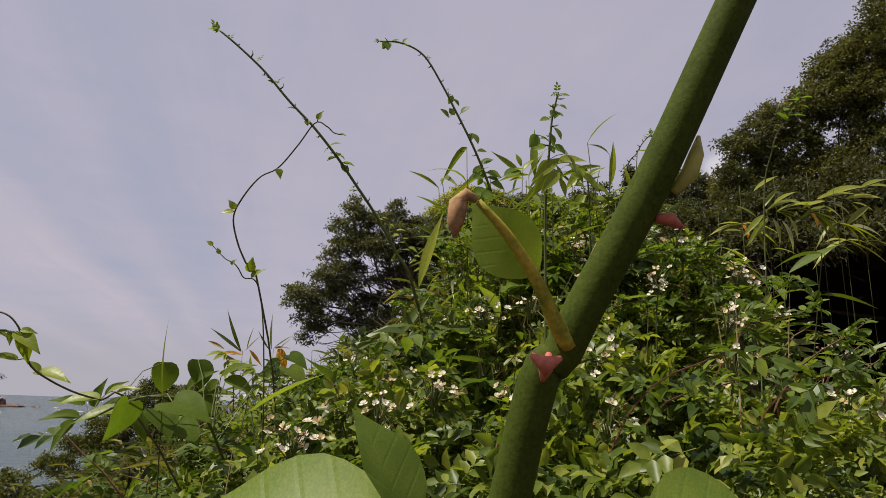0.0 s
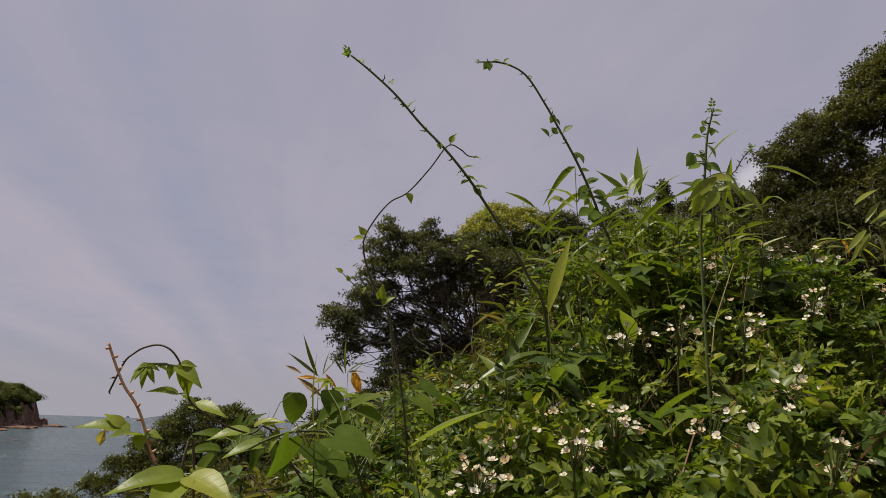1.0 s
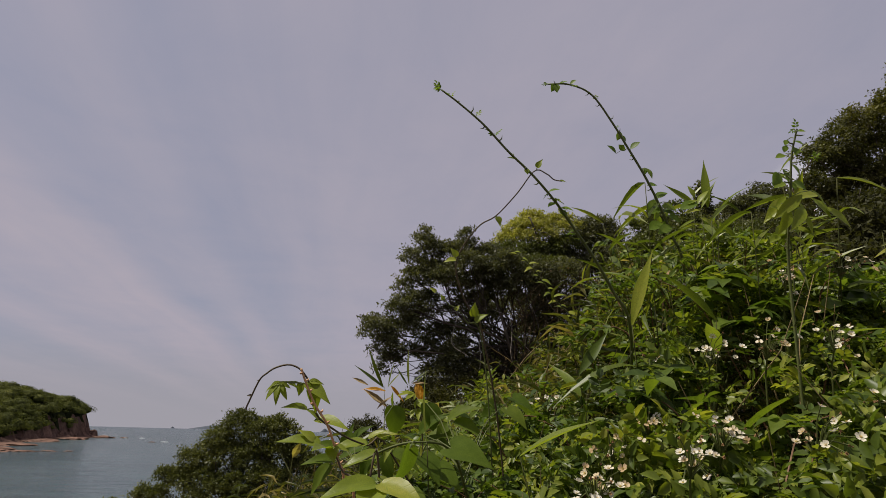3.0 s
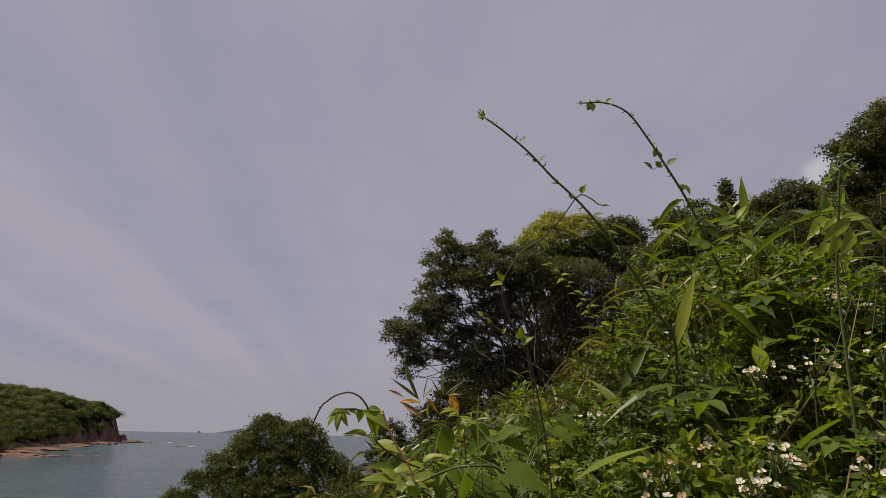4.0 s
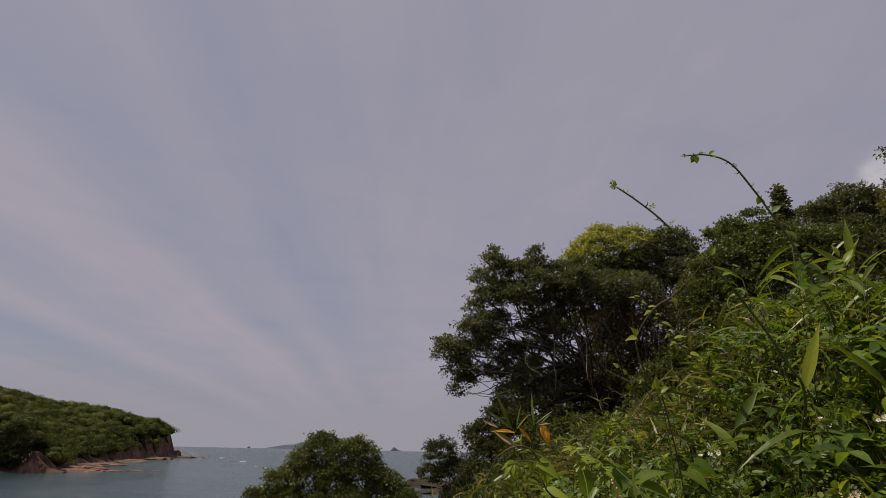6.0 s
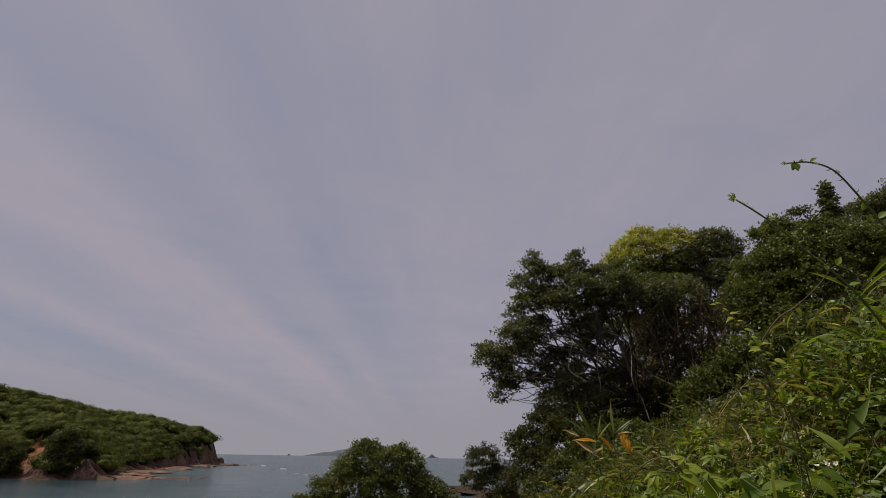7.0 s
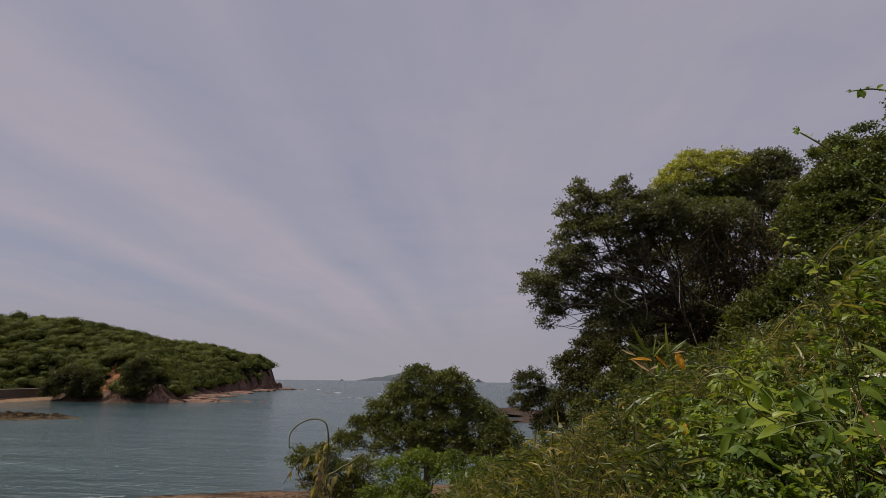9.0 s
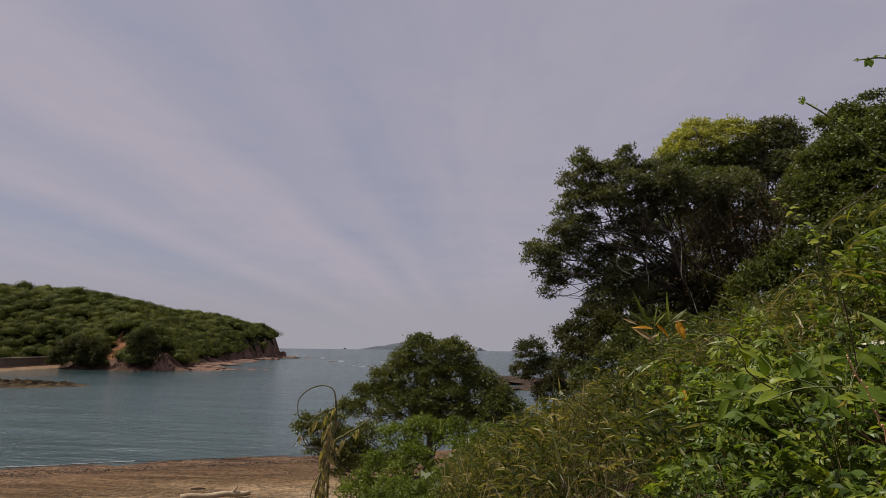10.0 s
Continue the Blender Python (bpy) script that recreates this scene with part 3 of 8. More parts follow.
wx = spaced(300, 4900, 12.0, 60)
wx = np.concatenate([-wx[:0:-1], wx])
wX, wY = np.meshgrid(wx, wx, indexing="ij")
n2 = len(wx)
wi = np.arange(n2 * n2).reshape(n2, n2)
quad = np.stack([wi[:-1, :-1], wi[1:, :-1], wi[1:, 1:], wi[:-1, 1:]], -1).reshape(-1, 4)
water = new("water", tri_mesh("water", np.stack([wX, wY, -BEND * (wX**2 + wY**2)], -1).reshape(-1, 3), np.concatenate([quad[:, [0, 1, 2]], quad[:, [0, 2, 3]]]), M_WATER, smooth=True))
tagged(water, "calm grey-blue sea with fine ripples", "sea", kind="structure")

# ---- the wooded headland across the bay ----
COAST = [(-210, 70), (-140, 98), (-117, 108), (-104, 100), (-86, 99), (-79, 106), (-90, 122), (-108, 160), (-124, 205), (-131, 244), (-142, 262), (-170, 275), (-260, 285), (-330, 60)]


def inside(x, y):
    """Distance from the coast, positive on the headland."""
    c = np.array(COAST, float)
    a, b = c, np.roll(c, -1, 0)
    p = np.stack([x, y], -1)[..., None, :]
    ab = b - a
    f = np.clip(((p - a) * ab).sum(-1) / (ab**2).sum(-1), 0, 1)
    d = np.linalg.norm(p - (a + f[..., None] * ab), axis=-1).min(-1)
    X, Y = x[..., None], y[..., None]
    cross = ((a[:, 1] > Y) != (b[:, 1] > Y)) & (X < (b[:, 0] - a[:, 0]) * (Y - a[:, 1]) / (b[:, 1] - a[:, 1] + 1e-9) + a[:, 0])
    return np.where(cross.sum(-1) % 2 == 1, d, -d)


def hill(x, y):
    """Height of the headland: a rock ledge, a cliff and a rounded wooded top, higher to the landward side."""
    d = inside(x, y) + 2.0 * wobble(x, y, 0.09, 3.0) + 0.8 * wobble(x, y, 0.3, 5.0)
    top = 15.5 + 4.8 * np.clip((230 - y) / 120, 0, 1.1) + 1.3 * wobble(x, y, 0.03, 2.0)
    ledge = np.interp(d, [-12, -2, 1, 4], [-3.0, -0.6, 0.35, 1.0])
    steep = np.interp(d, [2.5, 5.0, 9.0, 20.0, 40.0], [0.0, 0.45, 0.66, 0.88, 1.0])
    easy = np.interp(d, [2.5, 8.0, 16.0, 28.0, 45.0], [0.0, 0.26, 0.52, 0.80, 1.0])
    w = np.clip((y - 165) / 40, 0, 1)
    cliff = (steep * w + easy * (1 - w)) * (top - 1.0)
    return ledge + cliff + 0.8 * wobble(x, y, 0.05, 9.0) * (d > 6), d


hx, hy = np.arange(-300, -68, 1.6), np.arange(40, 292, 1.6)
hX, hY = np.meshgrid(hx, hy, indexing="ij")
hZ, hD = hill(hX, hY)
hn = np.arange(hX.size).reshape(hX.shape)
quad = np.stack([hn[:-1, :-1], hn[1:, :-1], hn[1:, 1:], hn[:-1, 1:]], -1).reshape(-1, 4)
keep = hD.reshape(-1)[quad].max(1) > -10
quad = quad[keep]
jig = 0.5 * rng.normal(size=(hX.size, 3)) * (hD.reshape(-1)[:, None] > 0) * [1, 1, 0.7]
SCARS = [(-95.2, 104.6, 1.0), (-83.5, 105, 1.1)]      # bare strips running up the slope


def in_scar(x, y, spare=0.0):
    hit = np.zeros(np.shape(x), bool)
    for sx, sy, sr in SCARS:
        u = np.array([sx, sy]) / math.hypot(sx, sy)
        along, across = (x - sx) * u[0] + (y - sy) * u[1], (x - sx) * u[1] - (y - sy) * u[0]
        hit |= (np.abs(across + 0.5 * np.sin(along)) < sr + spare) & (along > -3) & (along < 6.5 + 1.2 * np.sin(3 * across))
    return hit


mid = np.stack([hX, hY, hD], -1).reshape(-1, 3)[quad].mean(1)
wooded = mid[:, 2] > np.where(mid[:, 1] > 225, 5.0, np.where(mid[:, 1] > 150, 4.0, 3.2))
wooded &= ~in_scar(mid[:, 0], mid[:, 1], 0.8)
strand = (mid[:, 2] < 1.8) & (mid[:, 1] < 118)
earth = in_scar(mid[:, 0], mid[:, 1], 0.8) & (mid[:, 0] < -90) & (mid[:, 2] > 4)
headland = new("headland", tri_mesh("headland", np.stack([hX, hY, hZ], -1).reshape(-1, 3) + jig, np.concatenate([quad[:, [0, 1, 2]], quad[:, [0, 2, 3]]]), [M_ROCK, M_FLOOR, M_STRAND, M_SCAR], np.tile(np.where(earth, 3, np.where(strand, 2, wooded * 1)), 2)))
tagged(headland, "reddish brown rock cliffs of a wooded headland", "headland", kind="structure")

QUAD_LEAF = (np.array([(0, 0, 0), (-0.32, 0.5, 0.08), (0, 1, -0.1), (0.32, 0.5, 0.08)], float), np.array([(0, 1, 2), (0, 2, 3)], int))


TRI_LEAF = (np.array([(-0.27, 0.3, 0.05), (0.03, 1.0, -0.1), (0.3, 0.22, 0.05)], float), np.array([(0, 2, 1)], int))


def ball(n):
    v = rng.normal(size=(n, 3))
    return v / np.linalg.norm(v, axis=1, keepdims=True)


def forest():
    """Tree crowns as heaps of small rounded leafy clumps, closely set over the headland."""
    pts = np.column_stack([rng.uniform(-215, -76, 60000), rng.uniform(60, 268, 60000)])
    z, d = hill(pts[:, 0], pts[:, 1])
    far = np.hypot(pts[:, 0], pts[:, 1]) > 190
    r = (1.1 + 1.9 * rng.random(len(pts)) ** 1.6) * np.where(far, 1.25, 1.0)
    bare = in_scar(pts[:, 0], pts[:, 1], 0.66 * r)
    ok = (d > np.where(pts[:, 1] > 225, 5.6, np.where(pts[:, 1] > 125, 3.0, 1.9))) & ~bare & (d < 75)
    pts, z, far, r = pts[ok], z[ok], far[ok], r[ok]
    chosen, cell = [], {}
    for i in range(len(pts)):
        s = 2.6 if far[i] else 1.9
        k = (bool(far[i]), int(pts[i, 0] // s), int(pts[i, 1] // s))
        if k not in cell:
            cell[k] = 1
            chosen.append(i)
    pts, z, far, r = pts[chosen], z[chosen], far[chosen], r[chosen]
    tall = 1.3 + 1.7 * wobble(pts[:, 0], pts[:, 1], 0.16, 12.0) + 0.9 * rng.random(len(pts))
    bm = bmesh.new()
    bmesh.ops.create_icosphere(bm, subdivisions=1, radius=1)
    bv, bt = np.array([v.co[:] for v in bm.verts]), np.array([[v.index for v in f.verts] for f in bm.faces])
    bm.free()
    pieces = []
    for (x, y), h, far_, up, rad in zip(pts, z, far, tall, r):
        c = np.array([x, y, h + max(up, 0.8) - 0.2])
        at = Vector((x, y, h))
        form = np.array([rng.uniform(0.85, 1.3), rng.uniform(0.85, 1.3), rng.uniform(0.6, 0.85)])
        pieces.append((c + bv * (rad * rng.uniform(0.5, 0.66, len(bv)))[:, None] * form, bt))
        n = int((40 + 48 * rad * rad) * (0.55 if far_ else 1.0))
        q = ball(n)
        q[:, 2] = np.abs(q[:, 2]) * 1.05 - 0.3
        lump = np.array([0.34 * noise.noise(Vector(v * 1.9) + at) + 0.16 * noise.noise(Vector(v * 4.6) + at) for v in q])
        p = c + q * (rad * rng.uniform(0.76, 0.88, n) + rad * lump)[:, None] * form
        way = np.cross(q, rng.normal(size=(n, 3))) - 0.04 * q
        nor = q + [0, 0, 0.2] + 0.26 * rng.normal(size=(n, 3))
        pieces.append(scatter(TRI_LEAF, frames_for(way, nor), p, rng.uniform(0.27, 0.50, n) * (1.35 if far_ else 1)))
    return join(pieces)


woods = new("headland_woods", tri_mesh("headland_woods", *forest(), M_FAR, smooth=True))
tagged(woods, "dense dark green woodland covering the headland", "woodland", kind="stuff")


def rock(name, size, material_, seed, flat=0.6, detail=2):
    bm = bmesh.new()
    bmesh.ops.create_icosphere(bm, subdivisions=detail, radius=1)
    for v in bm.verts:
        k = 1 + 0.35 * noise.noise(v.co * 1.3 + Vector((seed, 0, 0))) + 0.18 * noise.noise(v.co * 3.1 + Vector((0, seed, 0))) + 0.30 * noise.noise(v.co * 6.5 + Vector((seed, seed, 0)))
        v.co = Vector((v.co.x * k * size[0], v.co.y * k * size[1], max(v.co.z, -0.5) * k * size[2]))
    me = bpy.data.meshes.new(name)
    bm.to_mesh(me)
    bm.free()
    me.materials.append(material_)
    return new(name, me)


# low ledge running out from the headland, loose shore rocks, reef and the point beyond the trees
for i, (x, y, sx, sy, sz) in enumerate([(-80, 111, 6, 4, 0.7), (-75, 114, 3.2, 1.8, 0.3), (-71.5, 117, 1.6, 0.8, 0.25), (-86, 120, 6, 5, 0.8), (-69, 119, 0.9, 0.6, 0.2),
                                        (-96, 140, 6, 5, 0.8), (-108, 172, 5, 6, 0.9), (-118, 205, 4, 6, 1.0), (-125, 238, 4, 3.4, 1.0), (-120, 243, 1.3, 1.0, 0.45),
                                        (-88, 196, 1.1, 0.5, 0.22)  ]):
    r = rock("shore_rock", (sx, sy, sz * 0.7), M_ROCK, i * 3.7, detail=3)
    r.location = (x, y, 0.0)
    tagged(r, "low dark reddish rock awash at the foot of the headland", "rock", "shore rocks")


# broken crags along the cliff at the cape and below the woods
for i, (x, y, sx, sy, sz, turn) in enumerate([(-135.5, 241, 2.2, 2.6, 4.2, 20), (-137.5, 238, 2.4, 2.0, 5.1, -15), (-134.0, 236, 2.0, 2.4, 2.9, 40), (-132.5, 231, 2.0, 2.2, 3.4, 10), (-131.5, 224, 1.8, 2.6, 2.4, 65),
                                              (-133.5, 245, 1.8, 1.6, 2.6, 30), (-129.0, 217, 1.6, 2.4, 1.9, 0), (-124.5, 196, 1.6, 2.2, 1.8, 50), (-121.5, 187, 1.4, 2.0, 1.9, 15), (-130.5, 228, 1.3, 1.6, 1.6, 0)]):
    r = rock("cliff_crag", (sx, sy, sz), M_ROCK, 40 + i * 2.3, detail=3)
    r.matrix_world = pose(x, y, 0.2, 0, 0, turn)
    tagged(r, "broken pinkish brown crag of the headland cliff", "rock", "cliff crags")


def spur():
    """A bare cone of crumbling rock at the foot of the slope, with gullies down its sides."""
    nu, nv = 44, 16
    v, t = [], []
    for j in range(nv + 1):
        f = j / nv
        for i in range(nu):
            a = 2 * math.pi * i / nu
            rad = (2.9 * f ** 1.15 + 0.15) * (1 + 0.22 * noise.noise(Vector((math.cos(a) * 2.4, math.sin(a) * 2.4, f))) + 0.12 * noise.noise(Vector((math.cos(a) * 7, math.sin(a) * 7, f * 1.5))))
            v.append((rad * math.cos(a) * 0.9, rad * math.sin(a), 3.5 * (1 - f) + 0.7 * noise.noise(Vector((a * 3, f * 6, 4.0))) - 0.3))
    for j in range(nv):
        for i in range(nu):
            k = (i + 1) % nu
            q = (j * nu + i, j * nu + k, (j + 1) * nu + k, (j + 1) * nu + i)
            t += [(q[0], q[2], q[1]), (q[0], q[3], q[2])]
    t += [(0, i, i + 1) for i in range(1, nu - 1)]
    return np.array(v), np.array(t)


spur_rock = new("rock_spur", tri_mesh("rock_spur", *spur(), M_ROCK))
spur_rock.location = (-83.2, 103.2, 0.0)
tagged(spur_rock, "bare cone of crumbling reddish rock below the woods", "rock")


def reef():
    u, v = np.meshgrid(np.linspace(-1, 1, 110), np.linspace(-1, 1, 44), indexing="ij")
    x, y = -70 + 9.5 * u + 1.5 * v, 56.5 + 6.2 * u * 0.75 + 3.4 * v
    shape = 0.55 * (1 - u**4) * (1 - v**2) - 0.12
    rough = np.abs(wobble(x, y, 0.8, 6.0)) * 1.1 + np.abs(wobble(x, y, 2.2, 8.0)) * 0.9
    z = np.where(shape > -0.1, shape * (0.9 + 2.0 * rough), shape) - 0.04
    k = np.arange(u.size).reshape(u.shape)
    q = np.stack([k[:-1, :-1], k[1:, :-1], k[1:, 1:], k[:-1, 1:]], -1).reshape(-1, 4)
    return np.stack([x, y, z], -1).reshape(-1, 3), np.concatenate([q[:, [0, 1, 2]], q[:, [0, 2, 3]]])


rf = new("reef", tri_mesh("reef", *reef(), M_REEF))
tagged(rf, "low yellow-brown weedy reef just above the water", "reef")
for i, (x, y, sx, sy, sz) in enumerate([(-11, 98, 6.0, 9, 0.6), (-4, 92, 8, 9, 0.9), (-9, 80, 3.6, 3.0, 0.4), (-13.5, 108, 3.0, 3.5, 0.6), (2, 84, 6, 6, 1.2)]):
    r = rock("rock_platform", (sx, sy, sz), M_DARK_ROCK, 80 + i * 2.9, detail=3)
    r.location = (x, y, -0.1)
    tagged(r, "flat brown rock platform at the point beyond the trees", "rock", "rock platform")

# sea wall on the far shore
wall = new("sea_wall")
tagged(wall, "long weathered brown concrete sea wall on the far shore", "sea wall", kind="structure")
wa, wb = np.array([-96.0, 58.0]), np.array([-113.5, 107.0])
wd = (wb - wa) / np.linalg.norm(wb - wa)
wn_ = np.array([wd[1], -wd[0]])


def prism(a, b, z0, z1, t0, t1):
    v = []
    for p in (a, b):
        for off, z in ((0, z0), (t0, z0), (t1, z1), (0, z1)):
            v.append((*(p - wn_ * off), z))
    f = [(0, 1, 2), (0, 2, 3), (4, 6, 5), (4, 7, 6), (0, 4, 5), (0, 5, 1), (1, 5, 6), (1, 6, 2), (2, 6, 7), (2, 7, 3), (3, 7, 4), (3, 4, 0)]
    return np.array(v), np.array(f)


for k in range(6):
    p0, p1 = wa + (wb - wa) * (k / 6), wa + (wb - wa) * ((k + 1) / 6) - wd * 0.06
    part("panel", prism(p0, p1, -0.3, 2.0, 1.4, 0.9), M_WALL, wall)
part("coping", prism(wa - wn_ * -0.1, wb - wn_ * -0.1, 2.0, 2.25, 1.2, 1.2), M_WALL, wall)


def far_sand():
    """A narrow strip of sand at the foot of the sea wall."""
    n, out = 40, []
    for i in range(n + 1):
        p = wa + (wb - wa) * (i / n) + wn_ * 0.0
        w = 2.6 + 1.2 * noise.noise(Vector((i * 0.21, 3.0, 0)))
        for off, z in ((-0.4, 0.75), (0.4, 0.6), (w * 0.5, 0.4), (w, 0.05), (w + 0.8, -0.35)):
            out.append((*(p + wn_ * off), z + 0.05 * noise.noise(Vector((i * 0.7, off, 1)))))
    t = []
    for i in range(n):
        for j in range(4):
            a = i * 5 + j
            t += [(a, a + 5, a + 6), (a, a + 6, a + 1)]
    return np.array(out), np.array(t)


M_FAR_SAND = plain_material("far_sand", [(0.3, (0.16, 0.10, 0.062)), (0.7, (0.25, 0.17, 0.11))], 0.8, 0.95, 0.3, 4.0, None, 0.05, 0.05)
sand_strip = new("far_beach", tri_mesh("far_beach", *far_sand(), M_FAR_SAND, smooth=True))
tagged(sand_strip, "narrow strip of brown sand below the sea wall", "beach", kind="structure")

# far islands on the horizon, with the haze of distance in their colour
def island(name, centre, length, height_, seed, label, peak=0.5):
    bm = bmesh.new()
    n = 40
    rows = []
    for j in range(7):
        v = j / 6
        row = []
        for i in range(n + 1):
            u = i / n
            e = max(0.0, 1 - abs(2 * u - 1) ** 2.2)
            hgt = height_ * e * (0.34 + 0.6 * math.exp(-((u - peak) / 0.17) ** 2) + 0.12 * noise.noise(Vector((u * 9, v, seed)))) * math.sin(math.pi * v) ** 0.7
            row.append(bm.verts.new(((u - 0.5) * length, (v - 0.5) * length * 0.4, hgt - 1.0)))
        rows.append(row)
    for a, b in zip(rows, rows[1:]):
        for i in range(n):
            bm.faces.new((a[i], a[i + 1], b[i + 1], b[i]))
    me = bpy.data.meshes.new(name)
    bm.to_mesh(me)
    bm.free()
    me.materials.append(M_ISLAND)
    ob = new(name, me)
    ob.matrix_basis = pose(centre[0], centre[1], centre[2] - BEND * (centre[0] ** 2 + centre[1] ** 2), 0, 0, 12)
    return tagged(ob, label, "island")


island("island", (-770, 2500, 0), 400, 70, 1.0, "long low island on the horizon, blue-grey haze in its colour", 0.68)
island("island", (-425, 2500, 0), 60, 17, 5.0, "small rocky islet far out at sea", 0.4)
island("island", (-1045, 2500, 0), 24, 9, 8.0, "tiny steep islet on the horizon", 0.5)
island("island", (-340, 3000, 0), 60, 12, 8.0, "tiny low islet on the horizon", 0.5)


# broken water
def foam_streak(cx, cy, length, width, seed):
    k = 22
    u = np.linspace(-0.5, 0.5, k)
    mid = np.array([0.25 * width * noise.noise(Vector((a * 6, seed, 0))) for a in u])
    half = np.array([width * 0.5 * max(0.05, 1 - (2 * a) ** 2) * (0.5 + abs(noise.noise(Vector((a * 14, seed, 4))))) for a in u])
    v = np.concatenate([np.column_stack([cx + u * length, cy + mid - half, 0.05 + 0 * u]), np.column_stack([cx + u * length, cy + mid, 0.22 + 0.25 * half]), np.column_stack([cx + u * length, cy + mid + half, 0.05 + 0 * u])])
    t = []
    for i in range(k - 1):
        for r in (0, k):
            a, b, c, d = r + i, r + i + 1, r + k + i + 1, r + k + i
            t += [(a, b, c), (a, c, d)]
    return v, np.array(t)


streaks_ = [foam_streak(*a) for a in [(-84.5, 197, 2.6, 0.5, 1), (-58, 149, 2.4, 0.2, 2), (-63, 155, 1.2, 0.16, 3), (-70, 200, 2, 0.3, 4), (-113, 243, 2, 0.7, 6), (-117, 238, 1.4, 0.5, 7)]]
waves = new("breaking_waves", tri_mesh("breaking_waves", *join(streaks_), M_FOAM))
tagged(waves, "small white breaking waves over hidden rocks", "surf", kind="stuff")

# the swash at the water's edge and the weed left along the beach
def shore_line(s_at, width, lift, seed, u0, u1, k=160):
    u = np.linspace(u0, u1, k)
    base = np.array([-24.8, 20.4]) + u[:, None] * np.array([0.849, 0.528])
    inland = np.array([0.528, -0.849])
    mid = s_at + 0.35 * np.array([noise.noise(Vector((a * 0.35, seed, 0))) for a in u]) + 0.12 * np.array([noise.noise(Vector((a * 2.1, seed, 0))) for a in u])
    half = width * (0.35 + 0.65 * np.abs(np.array([noise.noise(Vector((a * 1.3, seed, 7))) for a in u])))
    rows = []
    for w in (-half, 0 * half, half):
        p = base + (mid + w)[:, None] * inland
        rows.append(np.column_stack([p, np.maximum(land(p[:, 0], p[:, 1]), 0) + lift + (0.02 if w is rows else 0)]))
    rows[1][:, 2] += 0.03
    v = np.concatenate(rows)
    t = []
    for i in range(k - 1):
        for r in (0, k):
            a, b, c, d = r + i, r + i + 1, r + k + i + 1, r + k + i
            t += [(a, b, c), (a, c, d)]
    return v, np.array(t)


swash = new("swash", tri_mesh("swash", *shore_line(-0.25, 0.035, 0.02, 3.0, -16, 5.0), M_FOAM))
tagged(swash, "thin white foam where wavelets meet the sand", "surf", kind="stuff")


def tidewrack():
    out = []
    for s_at, width, count in ((0.2, 0.05, 2200), (1.7, 0.12, 900), (2.6, 0.3, 2400)):
        u = rng.uniform(-16, 18, count)
        s = s_at + 0.35 * np.array([noise.noise(Vector((a * 0.35, s_at, 0))) for a in u]) + width * rng.normal(size=count)
        p = np.array([-24.8, 20.4]) + u[:, None] * np.array([0.849, 0.528]) + s[:, None] * np.array([0.528, -0.849])
        z = land(p[:, 0], p[:, 1]) + 0.07
        way = np.column_stack([rng.normal(size=(count, 2)) + [0.8, 0.5], 0.1 * rng.normal(size=count)])
        out.append(scatter(QUAD_LEAF, frames_for(way, np.tile([0, 0, 1.0], (count, 1)) + 0.3 * rng.normal(size=(count, 3))), np.column_stack([p, z]), rng.uniform(0.04, 0.13, count)))
    return join(out)


wrack = new("seaweed_wrack", tri_mesh("seaweed_wrack", *tidewrack(), M_WRACK))
tagged(wrack, "dark strands of seaweed along the tide lines", "seaweed", kind="stuff")

log = new("driftwood_log")
tagged(log, "pale bleached driftwood log lying on the shingle", "driftwood")
lp = curve([(-12.7, 15.75, 0.0), (-12.2, 16.15, 0.0), (-11.6, 16.6, 0.0), (-11.1, 16.95, 0.0)], 14)
lp[:, 2] = land(lp[:, 0], lp[:, 1]) + 0.12 + 0.02 * np.sin(np.arange(14))
part("trunk", tube(lp, np.linspace(0.10, 0.075, 14), 9), M_LOG, log, smooth=True)
part("branch_stub", tube([lp[9], lp[9] + [0.1, 0.05, 0.12], lp[9] + [0.14, 0.1, 0.2]], [0.045, 0.04, 0.03], 6), M_LOG, log)
stick = new("driftwood_stick", tri_mesh("driftwood_stick", *tube([(-13.6, 17.5, float(land(-13.6, 17.5)) + 0.05), (-13.4, 17.6, float(land(-13.4, 17.6)) + 0.06), (-13.2, 17.7, float(land(-13.2, 17.7)) + 0.05)], [0.03, 0.04, 0.025], 7), M_WRACK))
tagged(stick, "short dark waterlogged stick on the sand", "driftwood")


def shingle():
    """Small stones over the upper beach."""
    bm = bmesh.new()
    bmesh.ops.create_icosphere(bm, subdivisions=1, radius=1)
    bv, bt = np.array([v.co[:] for v in bm.verts]), np.array([[v.index for v in f.verts] for f in bm.faces])
    bm.free()
    n = 4500
    u, s = rng.uniform(-10, 22, n), rng.uniform(4.5, 13, n)
    p = np.array([-24.8, 20.4]) + u[:, None] * np.array([0.849, 0.528]) + s[:, None] * np.array([0.528, -0.849])
    ok = wobble(p[:, 0], p[:, 1], 0.35, 3.0) > -0.1
    p = p[ok]
    m = len(p)
    turn = frames_for(rng.normal(size=(m, 3)), np.tile([0, 0, 1.0], (m, 1)) + 0.2 * rng.normal(size=(m, 3)))
    return scatter((bv * [0.8, 1.1, 0.5], bt), turn, np.column_stack([p, land(p[:, 0], p[:, 1]) + 0.03]), rng.uniform(0.008, 0.028, m))


M_PEBBLE = plain_material("pebble", [(0.3, (0.15, 0.105, 0.068)), (0.7, (0.30, 0.24, 0.18))], 3.0, 0.85, 0.2, 30)
shingle_ob = new("shingle", tri_mesh("shingle", *shingle(), M_PEBBLE))
tagged(shingle_ob, "grey-brown pebbles strewn over the upper beach", "pebbles", kind="stuff")


